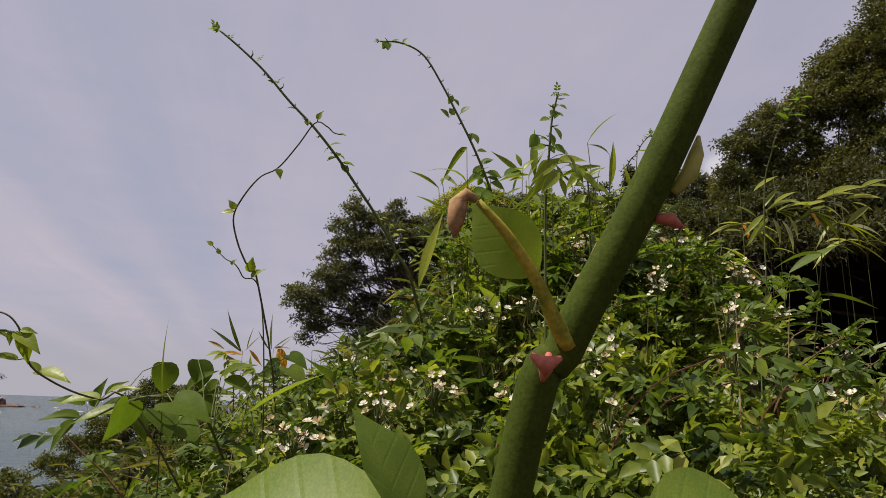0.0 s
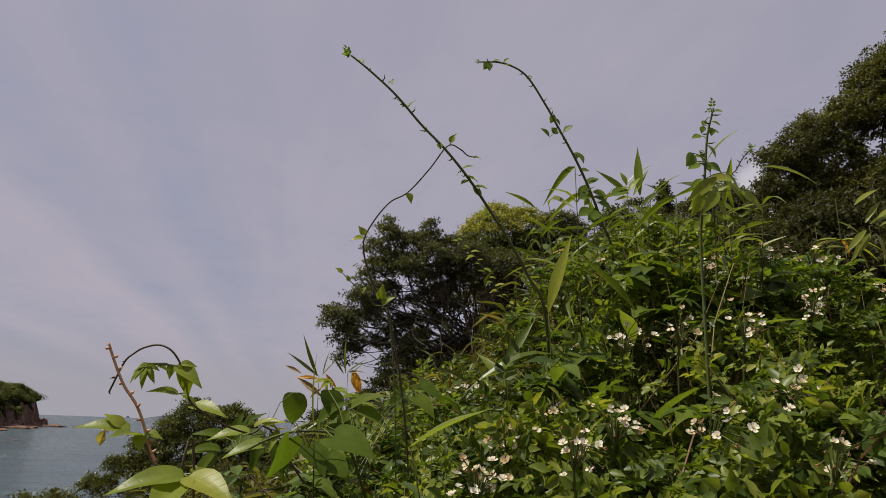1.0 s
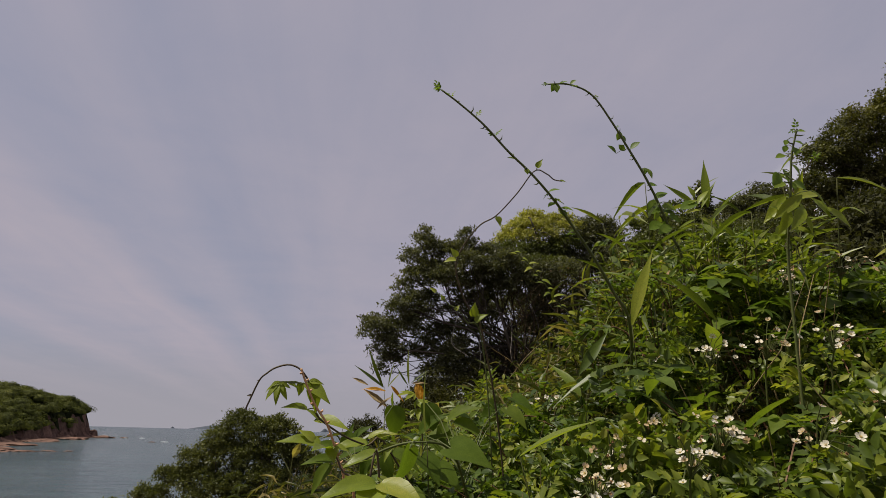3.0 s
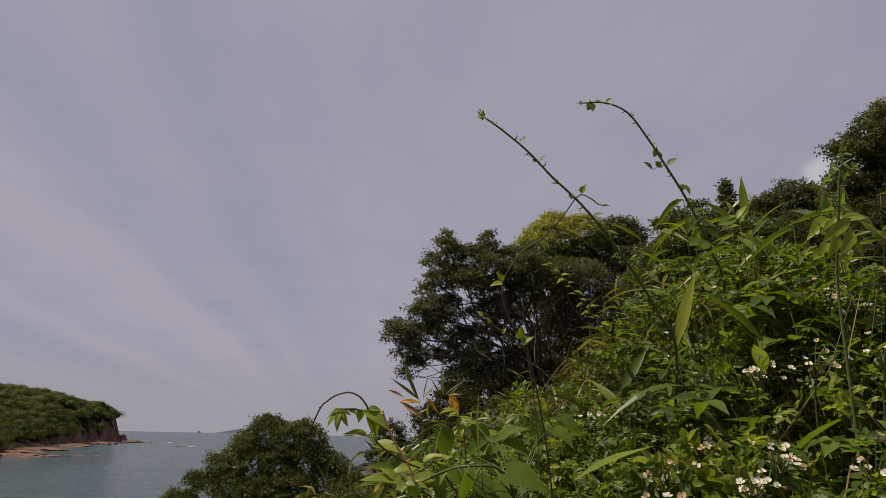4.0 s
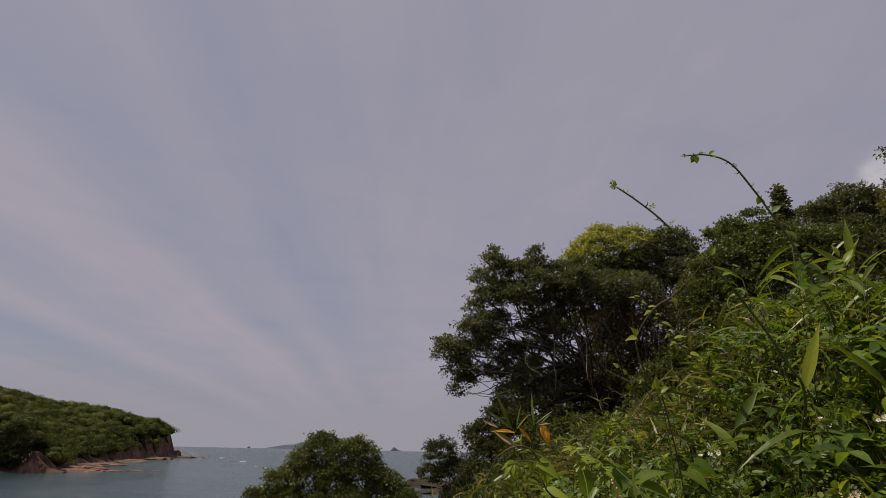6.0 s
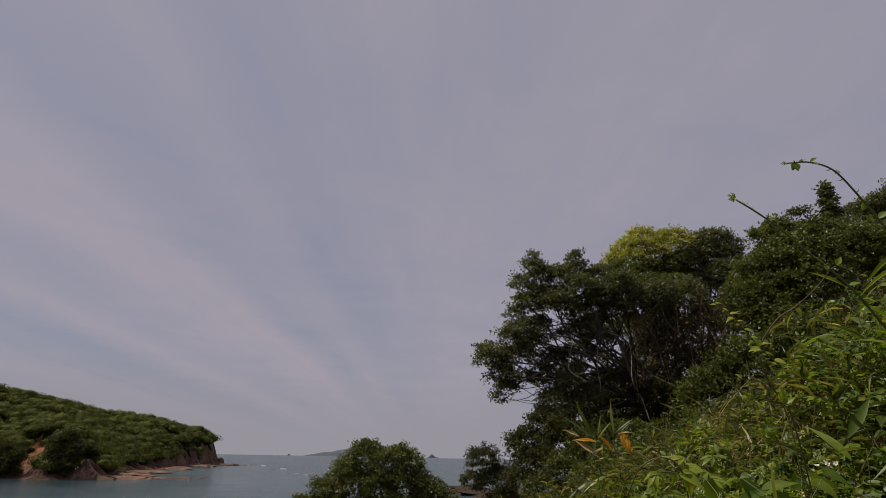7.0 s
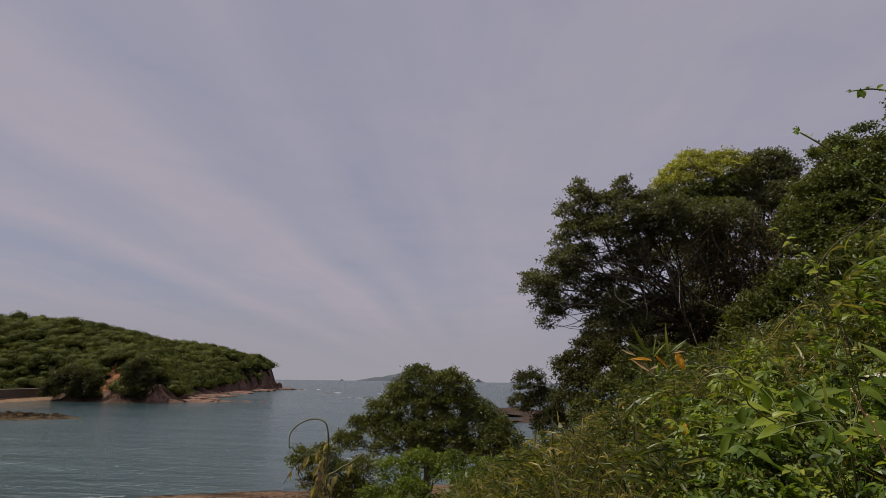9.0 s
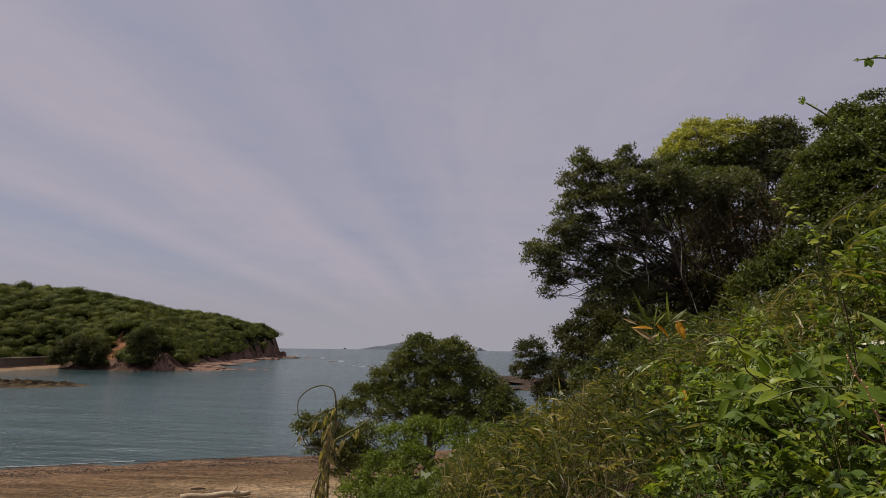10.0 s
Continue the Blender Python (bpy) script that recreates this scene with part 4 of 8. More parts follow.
# ---- trees ----
def crown(lobes, density, leaf, flat=0.85):
    """Foliage round lobes (x, y, z, radius): many small tufts of leaves with gaps between them."""
    out = []
    for x, y, z, r in lobes:
        per = 26
        nt = max(8, int(1.5 * (15 + 9 * r) * 10.2 * r * r * density / per))
        d = ball(nt)
        d[:, 2] = np.where(d[:, 2] < -0.45, -d[:, 2], d[:, 2])
        c = np.array([x, y, z])
        lump = np.array([noise.noise(Vector(c * 0.7) + Vector(v) * 1.9) + 0.5 * noise.noise(Vector(c) + Vector(v) * 4.3) for v in d])
        base = c + d * (r * rng.uniform(0.5, 0.92, nt) * (1 + 0.42 * lump))[:, None] * [1, 1, flat]
        wide = leaf * rng.uniform(1.1, 2.4, nt)
        k = np.repeat(np.arange(nt), per)
        m = len(k)
        e = ball(m)
        e[:, 2] = np.abs(e[:, 2]) * 1.1 - 0.25
        p = base[k] + (e + 0.5 * d[k]) * (wide[k] * rng.uniform(0.35, 1.1, m))[:, None] * [1, 1, 0.8]
        way = np.cross(e, rng.normal(size=(m, 3))) + 0.6 * e + 0.3 * d[k]
        nor = e + [0, 0, 0.4] + 0.45 * rng.normal(size=(m, 3))
        out.append(scatter(TRI_LEAF, frames_for(way, nor), p, leaf * rng.uniform(0.7, 1.35, m)))
    return join(out)


def limb_line(a, b, sag=0.0, bend=0.4, n=10):
    a, b = np.array(a, float), np.array(b, float)
    k = np.linspace(0, 1, 5)
    pts = a + (b - a) * k[:, None]
    pts[1:-1] += bend * rng.normal(size=(3, 3)) * np.linalg.norm(b - a) * 0.12
    pts[1:-1, 2] += sag * np.sin(k[1:-1] * math.pi)
    return curve(pts, n)


def tree(name, base, fork, lobes, mat, density, leaf, label, trunk=0.3, bark=None, category="tree", twigs=2, least=0.0, under=None, **more):
    """A tapered trunk, limbs to the lobes with side branches, and a crown of leaves."""
    t = new(name)
    t.location = base
    tagged(t, label, category)
    b = np.array(base, float)
    bark = bark or M_BARK
    mid = (np.array(fork) - b) * 0.5 + [0.15 * trunk, 0.1, 0]
    part("trunk", tube(curve([(0, 0, -0.4), mid, np.array(fork) - b], 10), np.linspace(trunk, trunk * 0.7, 10), 10), bark, t, smooth=True)
    for x, y, z, r in lobes:
        if r < least:
            continue
        tip = np.array([x, y, z]) - b
        line = limb_line(np.array(fork) - b - [0, 0, 0.3], tip, 0.25, 0.85)
        reach = np.linalg.norm(tip - (np.array(fork) - b))
        thick = min(trunk * 0.45, 0.012 + 0.0085 * reach)
        arm = part("limb", tube(line, np.linspace(thick, thick * 0.35, len(line)), 7), bark, t, smooth=True)
        for q in range(twigs):
            s = line[rng.integers(4, len(line))]
            e = tip + ball(1)[0] * r * 0.9
            l2 = limb_line(s, e, 0.0, 0.6, 7)
            part("branch", tube(l2, np.linspace(thick * 0.4, 0.006, 7), 5), bark, arm, smooth=True)
    v, tr = crown(lobes, density, leaf, **more)
    cr = part("crown", (v - b, tr), mat, t)
    cr["kind"] = "stuff"
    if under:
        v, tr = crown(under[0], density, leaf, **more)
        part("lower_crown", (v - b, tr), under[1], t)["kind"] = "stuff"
    return t


OAK_TOP = [(-2.2, 19.6, 8.33, 0.57), (-2.39, 19.3, 8.55, 0.34), (-1.82, 19.6, 7.82, 0.51), (-1.7, 19.9, 7.41, 0.41), (-2.03, 19.6, 7.07, 0.23), (-1.33, 19.9, 8.53, 0.6), (-1.58, 19.6, 9.06, 0.41), (-1.15, 19.4, 9.29, 0.54),
      (-1.4, 19.6, 9.91, 0.3), (-0.95, 19.6, 10.24, 0.55), (-1.12, 19.6, 10.94, 0.42), (-0.77, 19.6, 11.51, 0.42), (-0.72, 19.6, 11.89, 0.24), (-0.37, 19.8, 11.32, 0.45), (-0.31, 19.9, 10.52, 0.65), (0.17, 19.6, 11.15, 0.49),
      (0.62, 19.8, 11.44, 0.5), (0.66, 19.6, 11.84, 0.19), (0.81, 19.6, 11.99, 0.12), (0.12, 19.3, 10.12, 0.59), (0.87, 19.3, 10.59, 0.63), (1.42, 19.9, 11.21, 0.5), (1.58, 19.6, 10.36, 0.64), (2.17, 19.4, 10.72, 0.64)]
OAK_INNER = [(-0.71, 20.5, 9.14, 0.38), (-0.22, 20.5, 8.55, 0.43), (0.21, 20.5, 9.29, 0.31), (0.66, 20.5, 9.51, 0.36), (-0.51, 20.5, 8.06, 0.4), (0.41, 20.5, 8.59, 0.4), (1.21, 20.5, 9.73, 0.43), (-0.08, 20.5, 7.77, 0.4),
      (1.36, 20.5, 8.57, 0.43), (-1.05, 20.5, 8.97, 0.36), (1.01, 20.5, 9.15, 0.31), (1.76, 20.5, 9.13, 0.31)]
OAK_SKIRT = [(0.77, 19.8, 9.93, 0.49), (1.99, 19.9, 9.96, 0.59), (2.77, 19.6, 10.08, 0.7), (3.36, 19.4, 10.28, 0.68), (4.32, 20.2, 10.56, 0.73), (3.8, 20.4, 9.67, 0.67), (-0.58, 20.2, 9.61, 0.4), (0.31, 19.8, 7.49, 0.55),
      (-0.14, 19.6, 6.93, 0.56), (0.93, 20, 7.18, 0.53), (0.64, 19.8, 7.98, 0.34), (-0.75, 20.4, 7.68, 0.3), (-1.07, 20.1, 7.87, 0.28), (1.57, 20.8, 7.93, 0.41), (2.49, 21.1, 8.41, 0.42), (3.32, 20.8, 8.92, 0.49)]
tree("evergreen_oak", (3.0, 21.5, float(land(3, 21.5))), (2.6, 21.0, 7.6), OAK_TOP + OAK_SKIRT + OAK_INNER,
     M_OAK, 22, 0.10, "broad dark evergreen oak with a spreading crown", 0.2, twigs=5, least=0.36)
tree("understorey_tree", (3.6, 23.0, float(land(3.6, 23))), (3.4, 22.8, 6.0),
     [(1.57, 22.2, 9.7, 0.67), (2.78, 22.5, 9.85, 0.77), (3.64, 22.2, 9.89, 0.79), (4.6, 22.2, 9.49, 0.85), (5.52, 22.2, 10.18, 0.86), (6.35, 22.2, 9.91, 0.84), (4.01, 22.2, 8.78, 0.84), (3.13, 22.5, 8.12, 0.76),
      (5.07, 22.2, 8.52, 0.9), (6.15, 22.2, 8.74, 0.88), (1.94, 22.2, 7.74, 0.64), (4.15, 22.2, 7.6, 0.78), (5.52, 22.2, 7.47, 0.87), (1.12, 22.6, 9.16, 0.45), (3.24, 22.8, 9.15, 0.67), (0.49, 22.7, 8.43, 0.44),
      (6.83, 22.5, 10.81, 0.83)],
     M_OAK, 17, 0.095, "shaded evergreen understorey tree behind the oak", 0.12, least=0.4)
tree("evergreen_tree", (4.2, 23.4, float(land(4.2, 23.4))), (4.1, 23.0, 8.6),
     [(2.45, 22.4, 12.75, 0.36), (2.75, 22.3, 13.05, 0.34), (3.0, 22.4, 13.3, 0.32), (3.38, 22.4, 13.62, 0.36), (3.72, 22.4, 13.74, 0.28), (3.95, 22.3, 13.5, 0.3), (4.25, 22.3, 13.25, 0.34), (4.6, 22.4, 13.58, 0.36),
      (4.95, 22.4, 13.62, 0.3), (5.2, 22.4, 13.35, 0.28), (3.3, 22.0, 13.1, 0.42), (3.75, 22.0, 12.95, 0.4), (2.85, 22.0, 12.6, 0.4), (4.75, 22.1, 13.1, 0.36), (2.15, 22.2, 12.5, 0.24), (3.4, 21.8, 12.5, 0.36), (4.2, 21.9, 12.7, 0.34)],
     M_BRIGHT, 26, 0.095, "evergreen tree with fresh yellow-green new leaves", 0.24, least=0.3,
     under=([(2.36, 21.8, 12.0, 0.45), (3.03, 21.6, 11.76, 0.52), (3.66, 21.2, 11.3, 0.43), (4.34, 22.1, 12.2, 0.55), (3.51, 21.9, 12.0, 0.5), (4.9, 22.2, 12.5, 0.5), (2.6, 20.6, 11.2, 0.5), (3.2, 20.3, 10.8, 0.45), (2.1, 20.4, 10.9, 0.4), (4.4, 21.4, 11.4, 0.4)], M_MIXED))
tree("evergreen_tree", (6.6, 24.2, float(land(6.6, 24.2))), (6.5, 23.9, 9.0),
     [(5.71, 23.2, 13.49, 0.46), (6.24, 23.2, 13.69, 0.47), (6.76, 23.2, 13.7, 0.41), (7.12, 23.2, 13.34, 0.44), (6.32, 23.2, 13.01, 0.67), (6.98, 23.2, 12.8, 0.55), (5.64, 23.2, 12.79, 0.63), (6.4, 22.9, 12, 0.82),
      (7.1, 22.9, 11.96, 0.66), (5.74, 22.6, 11.63, 0.69), (7.4, 23.2, 13.16, 0.21), (6.59, 23.2, 14.01, 0.15), (4.92, 22.8, 12.12, 0.5), (5.24, 22.8, 11.85, 0.56), (4.35, 22.8, 12.15, 0.47)],
     M_OAK, 22, 0.10, "dark evergreen tree standing among the hillside trees", 0.24, least=0.3)
tree("broadleaf_tree", (8.6, 22.0, float(land(8.6, 22))), (8.5, 21.8, 8.4),
     [(7.3, 21.2, 12.0, 0.42), (7.7, 21.2, 12.3, 0.46), (8.13, 21.2, 12.6, 0.46), (8.64, 21.2, 12.7, 0.48), (9.16, 21.2, 12.9, 0.55), (9.52, 21.2, 13.2, 0.5), (7.2, 21, 11.49, 0.85), (7.99, 20.9, 11.76, 0.94),
      (8.8, 20.9, 12.17, 0.98), (6.49, 20.7, 10.53, 0.8), (7.38, 20.6, 10.58, 0.93), (8.25, 20.6, 10.76, 1.05), (9.14, 20.8, 11.27, 1.08), (6.54, 20.4, 9.52, 0.88), (7.4, 20.2, 9.45, 1.01), (8.32, 20.2, 9.52, 1.03),
      (7.87, 21.2, 13.44, 0.17), (9.14, 21.2, 13.85, 0.16), (7.28, 21.2, 13.1, 0.12), (8.76, 21.2, 13.86, 0.13)],
     M_MIXED, 15, 0.115, "green broadleaf tree climbing the hillside", 0.26, least=0.3)
tree("broadleaf_tree", (20.5, 34.0, float(land(20.5, 34))), (20.3, 33.7, 13.5),
     [(16.9, 32.0, 17.7, 1.2), (17.9, 31.8, 18.2, 1.0), (19.2, 31.7, 18.5, 1.5), (20.2, 31.6, 17.8, 1.3), (18.2, 31.4, 16.4, 1.7), (20.4, 31.3, 16.2, 1.8), (21.6, 31.2, 16.2, 1.4), (14.0, 30.5, 15.6, 1.6), (16.0, 31.0, 15.8, 1.6)],
     M_OAK, 7, 0.15, "dark evergreen tree on the skyline of the hill", 0.28)
tree("broadleaf_tree", (13.0, 27.5, float(land(13, 27.5))), (12.6, 27.0, 10.5),
     [(9.6, 25.0, 14.2, 1.0), (11.0, 25.4, 14.2, 1.1), (12.6, 25.6, 13.7, 1.3), (10.4, 24.6, 12.9, 1.4), (12.6, 24.8, 13.2, 1.6), (14.4, 25.6, 13.6, 1.4), (14.4, 25, 13.2, 1.6)],
     M_MIXED, 9, 0.145, "leafy green tree on the hillside", 0.26)
tree("hillside_tree", (22.5, 23.5, float(land(22.5, 23.5))), (22.3, 23.0, 12.5),
     [(17.0, 22.6, 17.5, 0.9), (16.1, 22.6, 16.8, 0.8), (17.9, 22.6, 18.5, 0.9), (15.7, 22.6, 15.5, 0.7), (22.8, 22, 22.0, 1.9), (21.6, 22.4, 19.6, 1.9), (23.6, 21.8, 19.6, 2.2), (19.4, 23.2, 17.3, 1.6), (18.2, 23.4, 15.8, 1.5), (20.6, 22.8, 15.6, 2.1), (23.0, 21.6, 16.8, 2.4), (25.0, 21.0, 21.4, 2.3), (26.2, 20.5, 24.8, 2.2),
      (24.2, 21.2, 23.9, 1.6), (17.2, 23.0, 13.6, 1.5), (16.75, 23.5, 15.2, 1.4), (17.3, 23.4, 16.8, 1.2), (19.9, 22.8, 19.0, 1.5), (21.3, 22.4, 21.2, 1.3), (16.5, 23.3, 13.4, 1.4), (16.2, 23.2, 11.6, 1.5), (19.6, 22.0, 13.2, 2.0), (22.6, 20.8, 13.4, 2.4), (26.0, 19.6, 16.8, 2.6), (26.5, 19.8, 21, 2.6), (25.5, 18.6, 13, 2.6)],
     M_TOWER, 6.5, 0.15, "tall dark evergreen tree towering over the hillside", 0.45)


# darker trees leaning over the strand on both sides of the bare scar
tree("shore_oak", (-101.0, 103.0, 0.8), (-100.6, 102.6, 2.2),
     [(-105.49, 100.2, 2.68, 1.86), (-103.39, 100.2, 3.99, 2.02), (-100.8, 100.2, 5, 2), (-98.01, 100.2, 4.59, 1.97), (-95.43, 100.2, 3.59, 1.59), (-101.72, 100.2, 2.15, 1.82), (-98.57, 100.2, 2.36, 1.98), (-95.8, 100.2, 1.89, 1.42),
      (-106.22, 100.2, 1.47, 1.31)],
     M_DUSK, 1.6, 0.36, "dark evergreen tree leaning over the far strand", 0.3, least=1.7)
tree("shore_oak", (-88.6, 103.4, 0.8), (-88.6, 103.0, 2.4),
     [(-88.96, 101.2, 3.48, 1.38), (-87.94, 101.2, 5.7, 1.71), (-85.92, 101.2, 6.98, 1.53), (-84.37, 101.2, 5.01, 1.52), (-86.73, 101.2, 3.15, 1.7), (-84.5, 101.2, 2.61, 1.52), (-88.3, 101.2, 1.81, 1.2), (-85.66, 101.2, 1.57, 1.36)],
     M_DUSK, 1.6, 0.36, "dark evergreen tree beside the bare red scar", 0.3, least=1.7)


def conifer(base, height_, radius, label):
    t = new("conifer")
    t.location = base
    tagged(t, label, "tree")
    part("trunk", tube([(0, 0, -0.3), (0, 0, height_ * 0.5), (0, 0, height_)], [0.22, 0.14, 0.02], 8), M_BARK, t, smooth=True)
    lv = []
    for k in range(46):
        h = height_ * (0.25 + 0.75 * k / 46)
        reach = (radius * (1 - (k / 46) ** 0.9) + 0.10) * (0.75 + 0.35 * math.sin(k * 1.7) ** 2)
        a = k * 2.4
        end = np.array([math.cos(a) * reach, math.sin(a) * reach, h - 0.25 * reach])
        st = np.array([0, 0, h])
        part("branch", tube([st, (st + end) / 2 + [0, 0, 0.08], end], [0.03, 0.02, 0.008], 5), M_BARK, t)
        m = int(60 + 160 * reach)
        f = rng.uniform(0.15, 1.05, m)
        p = st + (end - st) * f[:, None] + 0.13 * rng.normal(size=(m, 3))
        way = (end - st) / reach + 0.7 * rng.normal(size=(m, 3))
        lv.append(scatter(QUAD_LEAF, frames_for(way, rng.normal(size=(m, 3)) + [0, 0, 1]), p, rng.uniform(0.12, 0.26, m)))
    cr = part("needles", join(lv), M_OAK, t)
    cr["kind"] = "stuff"


conifer((15.5, 32.2, 11.0), 9.1, 1.35, "dark pointed conifer rising above the hill trees")

tree("shore_tree", (-6.6, 21.6, float(land(-6.6, 21.6))), (-6.5, 21.4, 2.4),
     [(-7.45, 21, 4.66, 0.63), (-6.96, 21, 5.15, 0.58), (-6.64, 21, 5.48, 0.33), (-6.92, 21, 5.56, 0.18), (-6.17, 21, 4.96, 0.69), (-5.59, 21, 5.17, 0.52), (-5.23, 21, 5, 0.51), (-5.64, 21, 5.45, 0.15),
      (-7.72, 21, 4.37, 0.46), (-8.26, 21, 4.01, 0.54), (-8.38, 21, 4.24, 0.21), (-7.07, 21, 4.13, 0.79), (-6.25, 21, 4.06, 0.83), (-5.44, 21, 4.32, 0.72), (-4.82, 21, 4.36, 0.51), (-4.3, 21, 4.12, 0.47),
      (-4.73, 21, 3.62, 0.73), (-3.87, 21, 3.61, 0.57), (-9, 21, 3.55, 0.39), (-8.61, 21, 3.39, 0.59), (-7.88, 21, 3.48, 0.70), (-9.12, 21, 3.72, 0.15)]
     + [(-9.48, 20.6, 3, 0.39), (-9.09, 20.6, 2.9, 0.46), (-5.52, 20.6, 3.44, 0.73), (-6.4, 20.6, 3.33, 0.73), (-3.94, 20.6, 3.1, 0.65), (-7.11, 20.6, 3.22, 0.62), (-9.7, 20.6, 2.94, 0.15), (-6.38, 20.6, 2.69, 0.75),
      (-5.17, 20.6, 2.82, 0.73), (-7.82, 20.6, 2.79, 0.58)]
     + [(-3.85, 20.8, 3.57, 0.46), (-3.41, 20.8, 3.3, 0.39), (-4, 20.8, 2.96, 0.52), (-3.24, 20.8, 2.93, 0.42), (-4.58, 20.8, 2.7, 0.52), (-3.63, 20.8, 2.67, 0.46)],
     M_SHORE, 24, 0.085, "rounded bushy evergreen shrub tree above the beach", 0.16, category="shrub", least=0.4)
tree("shore_tree", (-2.6, 27.4, float(land(-2.6, 27.4))), (-2.7, 27.1, 3.6),
     [(-3.1, 26.2, 5.1, 0.75), (-2.6, 26.4, 4.3, 0.9), (-3.5, 26.0, 4.2, 0.55), (-2.2, 26.0, 3.4, 0.9), (-1.6, 25.4, 4.2, 0.8)],
     M_DUSK, 21, 0.088, "small bushy evergreen tree at the foot of the slope", 0.12, category="shrub")
tree("hillside_shrub", (1.5, 23.0, float(land(1.5, 23))), (1.4, 22.9, 4.8),
     [(-1.3, 24.0, 5.7, 0.8), (-0.4, 23.4, 6.3, 0.9), (0.8, 23.0, 6.6, 0.9), (2.2, 22.8, 6.8, 1.2), (3.6, 22.2, 7.2, 1.3), (0.2, 22.6, 5.6, 1.1), (-1.0, 23.4, 4.9, 0.9), (1.8, 21.8, 5.8, 1.2), (3.4, 20.8, 6.2, 1.3)],
     M_DUSK, 13, 0.12, "tangled undergrowth below the oak", 0.10, category="shrub")
tree("hillside_shrub", (0.8, 19.0, float(land(0.8, 19))), (0.8, 19.0, 3.6),
     [(0.0, 19.2, 4.8, 0.7), (0.9, 18.9, 5.3, 0.8), (1.9, 18.6, 5.6, 0.9), (-0.6, 19.4, 4.2, 0.7), (3.0, 18.4, 5.6, 0.9)],
     M_SHORE, 18, 0.11, "leafy green shrub on the slope before the oak", 0.08, category="shrub")
tree("hillside_shrub", (5.5, 19.5, float(land(5.5, 19.5))), (5.4, 19.4, 5.8),
     [(4.6, 18.6, 6.9, 1.2), (5.8, 18.6, 7.6, 1.4), (7.2, 18.8, 8.2, 1.5), (5.0, 17.4, 5.8, 1.2), (6.6, 17.2, 6.6, 1.4), (8.6, 18.0, 8.4, 1.6), (8.4, 16.6, 6.8, 1.5)],
     M_MIXED, 13, 0.12, "dense green shrub growing on the hillside", 0.12, category="shrub")
tree("hillside_shrub", (3.0, 12.0, float(land(3, 12))), (2.9, 11.9, 4.6),
     [(1.6, 12.0, 5.0, 0.9), (2.9, 11.6, 5.4, 1.0), (4.4, 11.6, 5.8, 1.1), (6.0, 12.0, 6.4, 1.2), (1.0, 13.6, 4.8, 1.0), (3.4, 13.8, 5.6, 1.2)],
     M_MIXED, 18, 0.10, "dense green shrub in the hollow of the slope", 0.08, category="shrub")
tree("lime_bush", (-4.6, 12.6, float(land(-4.6, 12.6))), (-4.6, 12.5, 2.0),
     [(-5.1, 13.2, 3.1, 0.5), (-4.5, 13.3, 3.35, 0.42), (-3.9, 13.4, 3.2, 0.5), (-4.6, 12.6, 2.7, 0.55), (-5.4, 12.8, 2.5, 0.5), (-5.8, 12.5, 2.0, 0.5), (-3.3, 12.7, 2.9, 0.5), (-3.7, 12.2, 2.4, 0.55), (-4.7, 11.9, 2.1, 0.6), (-2.9, 13.2, 3.2, 0.45)],
     M_BUSH, 30, 0.07, "bright green leafy bush on the bank above the beach", 0.06, category="shrub")
tree("lime_bush", (-4.0, 9.0, float(land(-4, 9))), (-4.0, 9.0, 1.9),
     [(-4.3, 9.4, 2.5, 0.42), (-3.7, 9.2, 2.75, 0.4), (-3.2, 9.0, 2.9, 0.42), (-4.1, 8.5, 2.5, 0.45), (-3.4, 8.3, 2.75, 0.42), (-2.8, 8.2, 3.05, 0.4), (-4.4, 7.7, 2.4, 0.42), (-3.7, 7.5, 2.6, 0.4), (-3.2, 7.1, 2.85, 0.42)],
     M_BUSH, 55, 0.048, "low bright green bush on the slope", 0.05, category="shrub")
tree("dark_bush", (-6.0, 15.2, float(land(-6, 15.2))), (-6.0, 15.2, 1.4),
     [(-8.39, 15.2, 3.13, 0.30), (-8.52, 15.2, 2.87, 0.25), (-8.07, 15.2, 2.84, 0.36), (-7.68, 15.2, 3.14, 0.36), (-7.31, 15.2, 2.74, 0.45), (-6.94, 15.2, 2.39, 0.47), (-7.48, 15.2, 2.25, 0.39), (-8.12, 15.2, 2.39, 0.34),
      (-6.69, 15.2, 2.88, 0.42), (-6.51, 15.2, 2.17, 0.47), (-7.88, 15.2, 3.28, 0.22), (-7.13, 15.2, 1.96, 0.42), (-8.67, 15.2, 3, 0.13)],
     M_SHORE, 30, 0.075, "shadowy bush with dry twigs on the bank", 0.06, category="shrub", twigs=4)

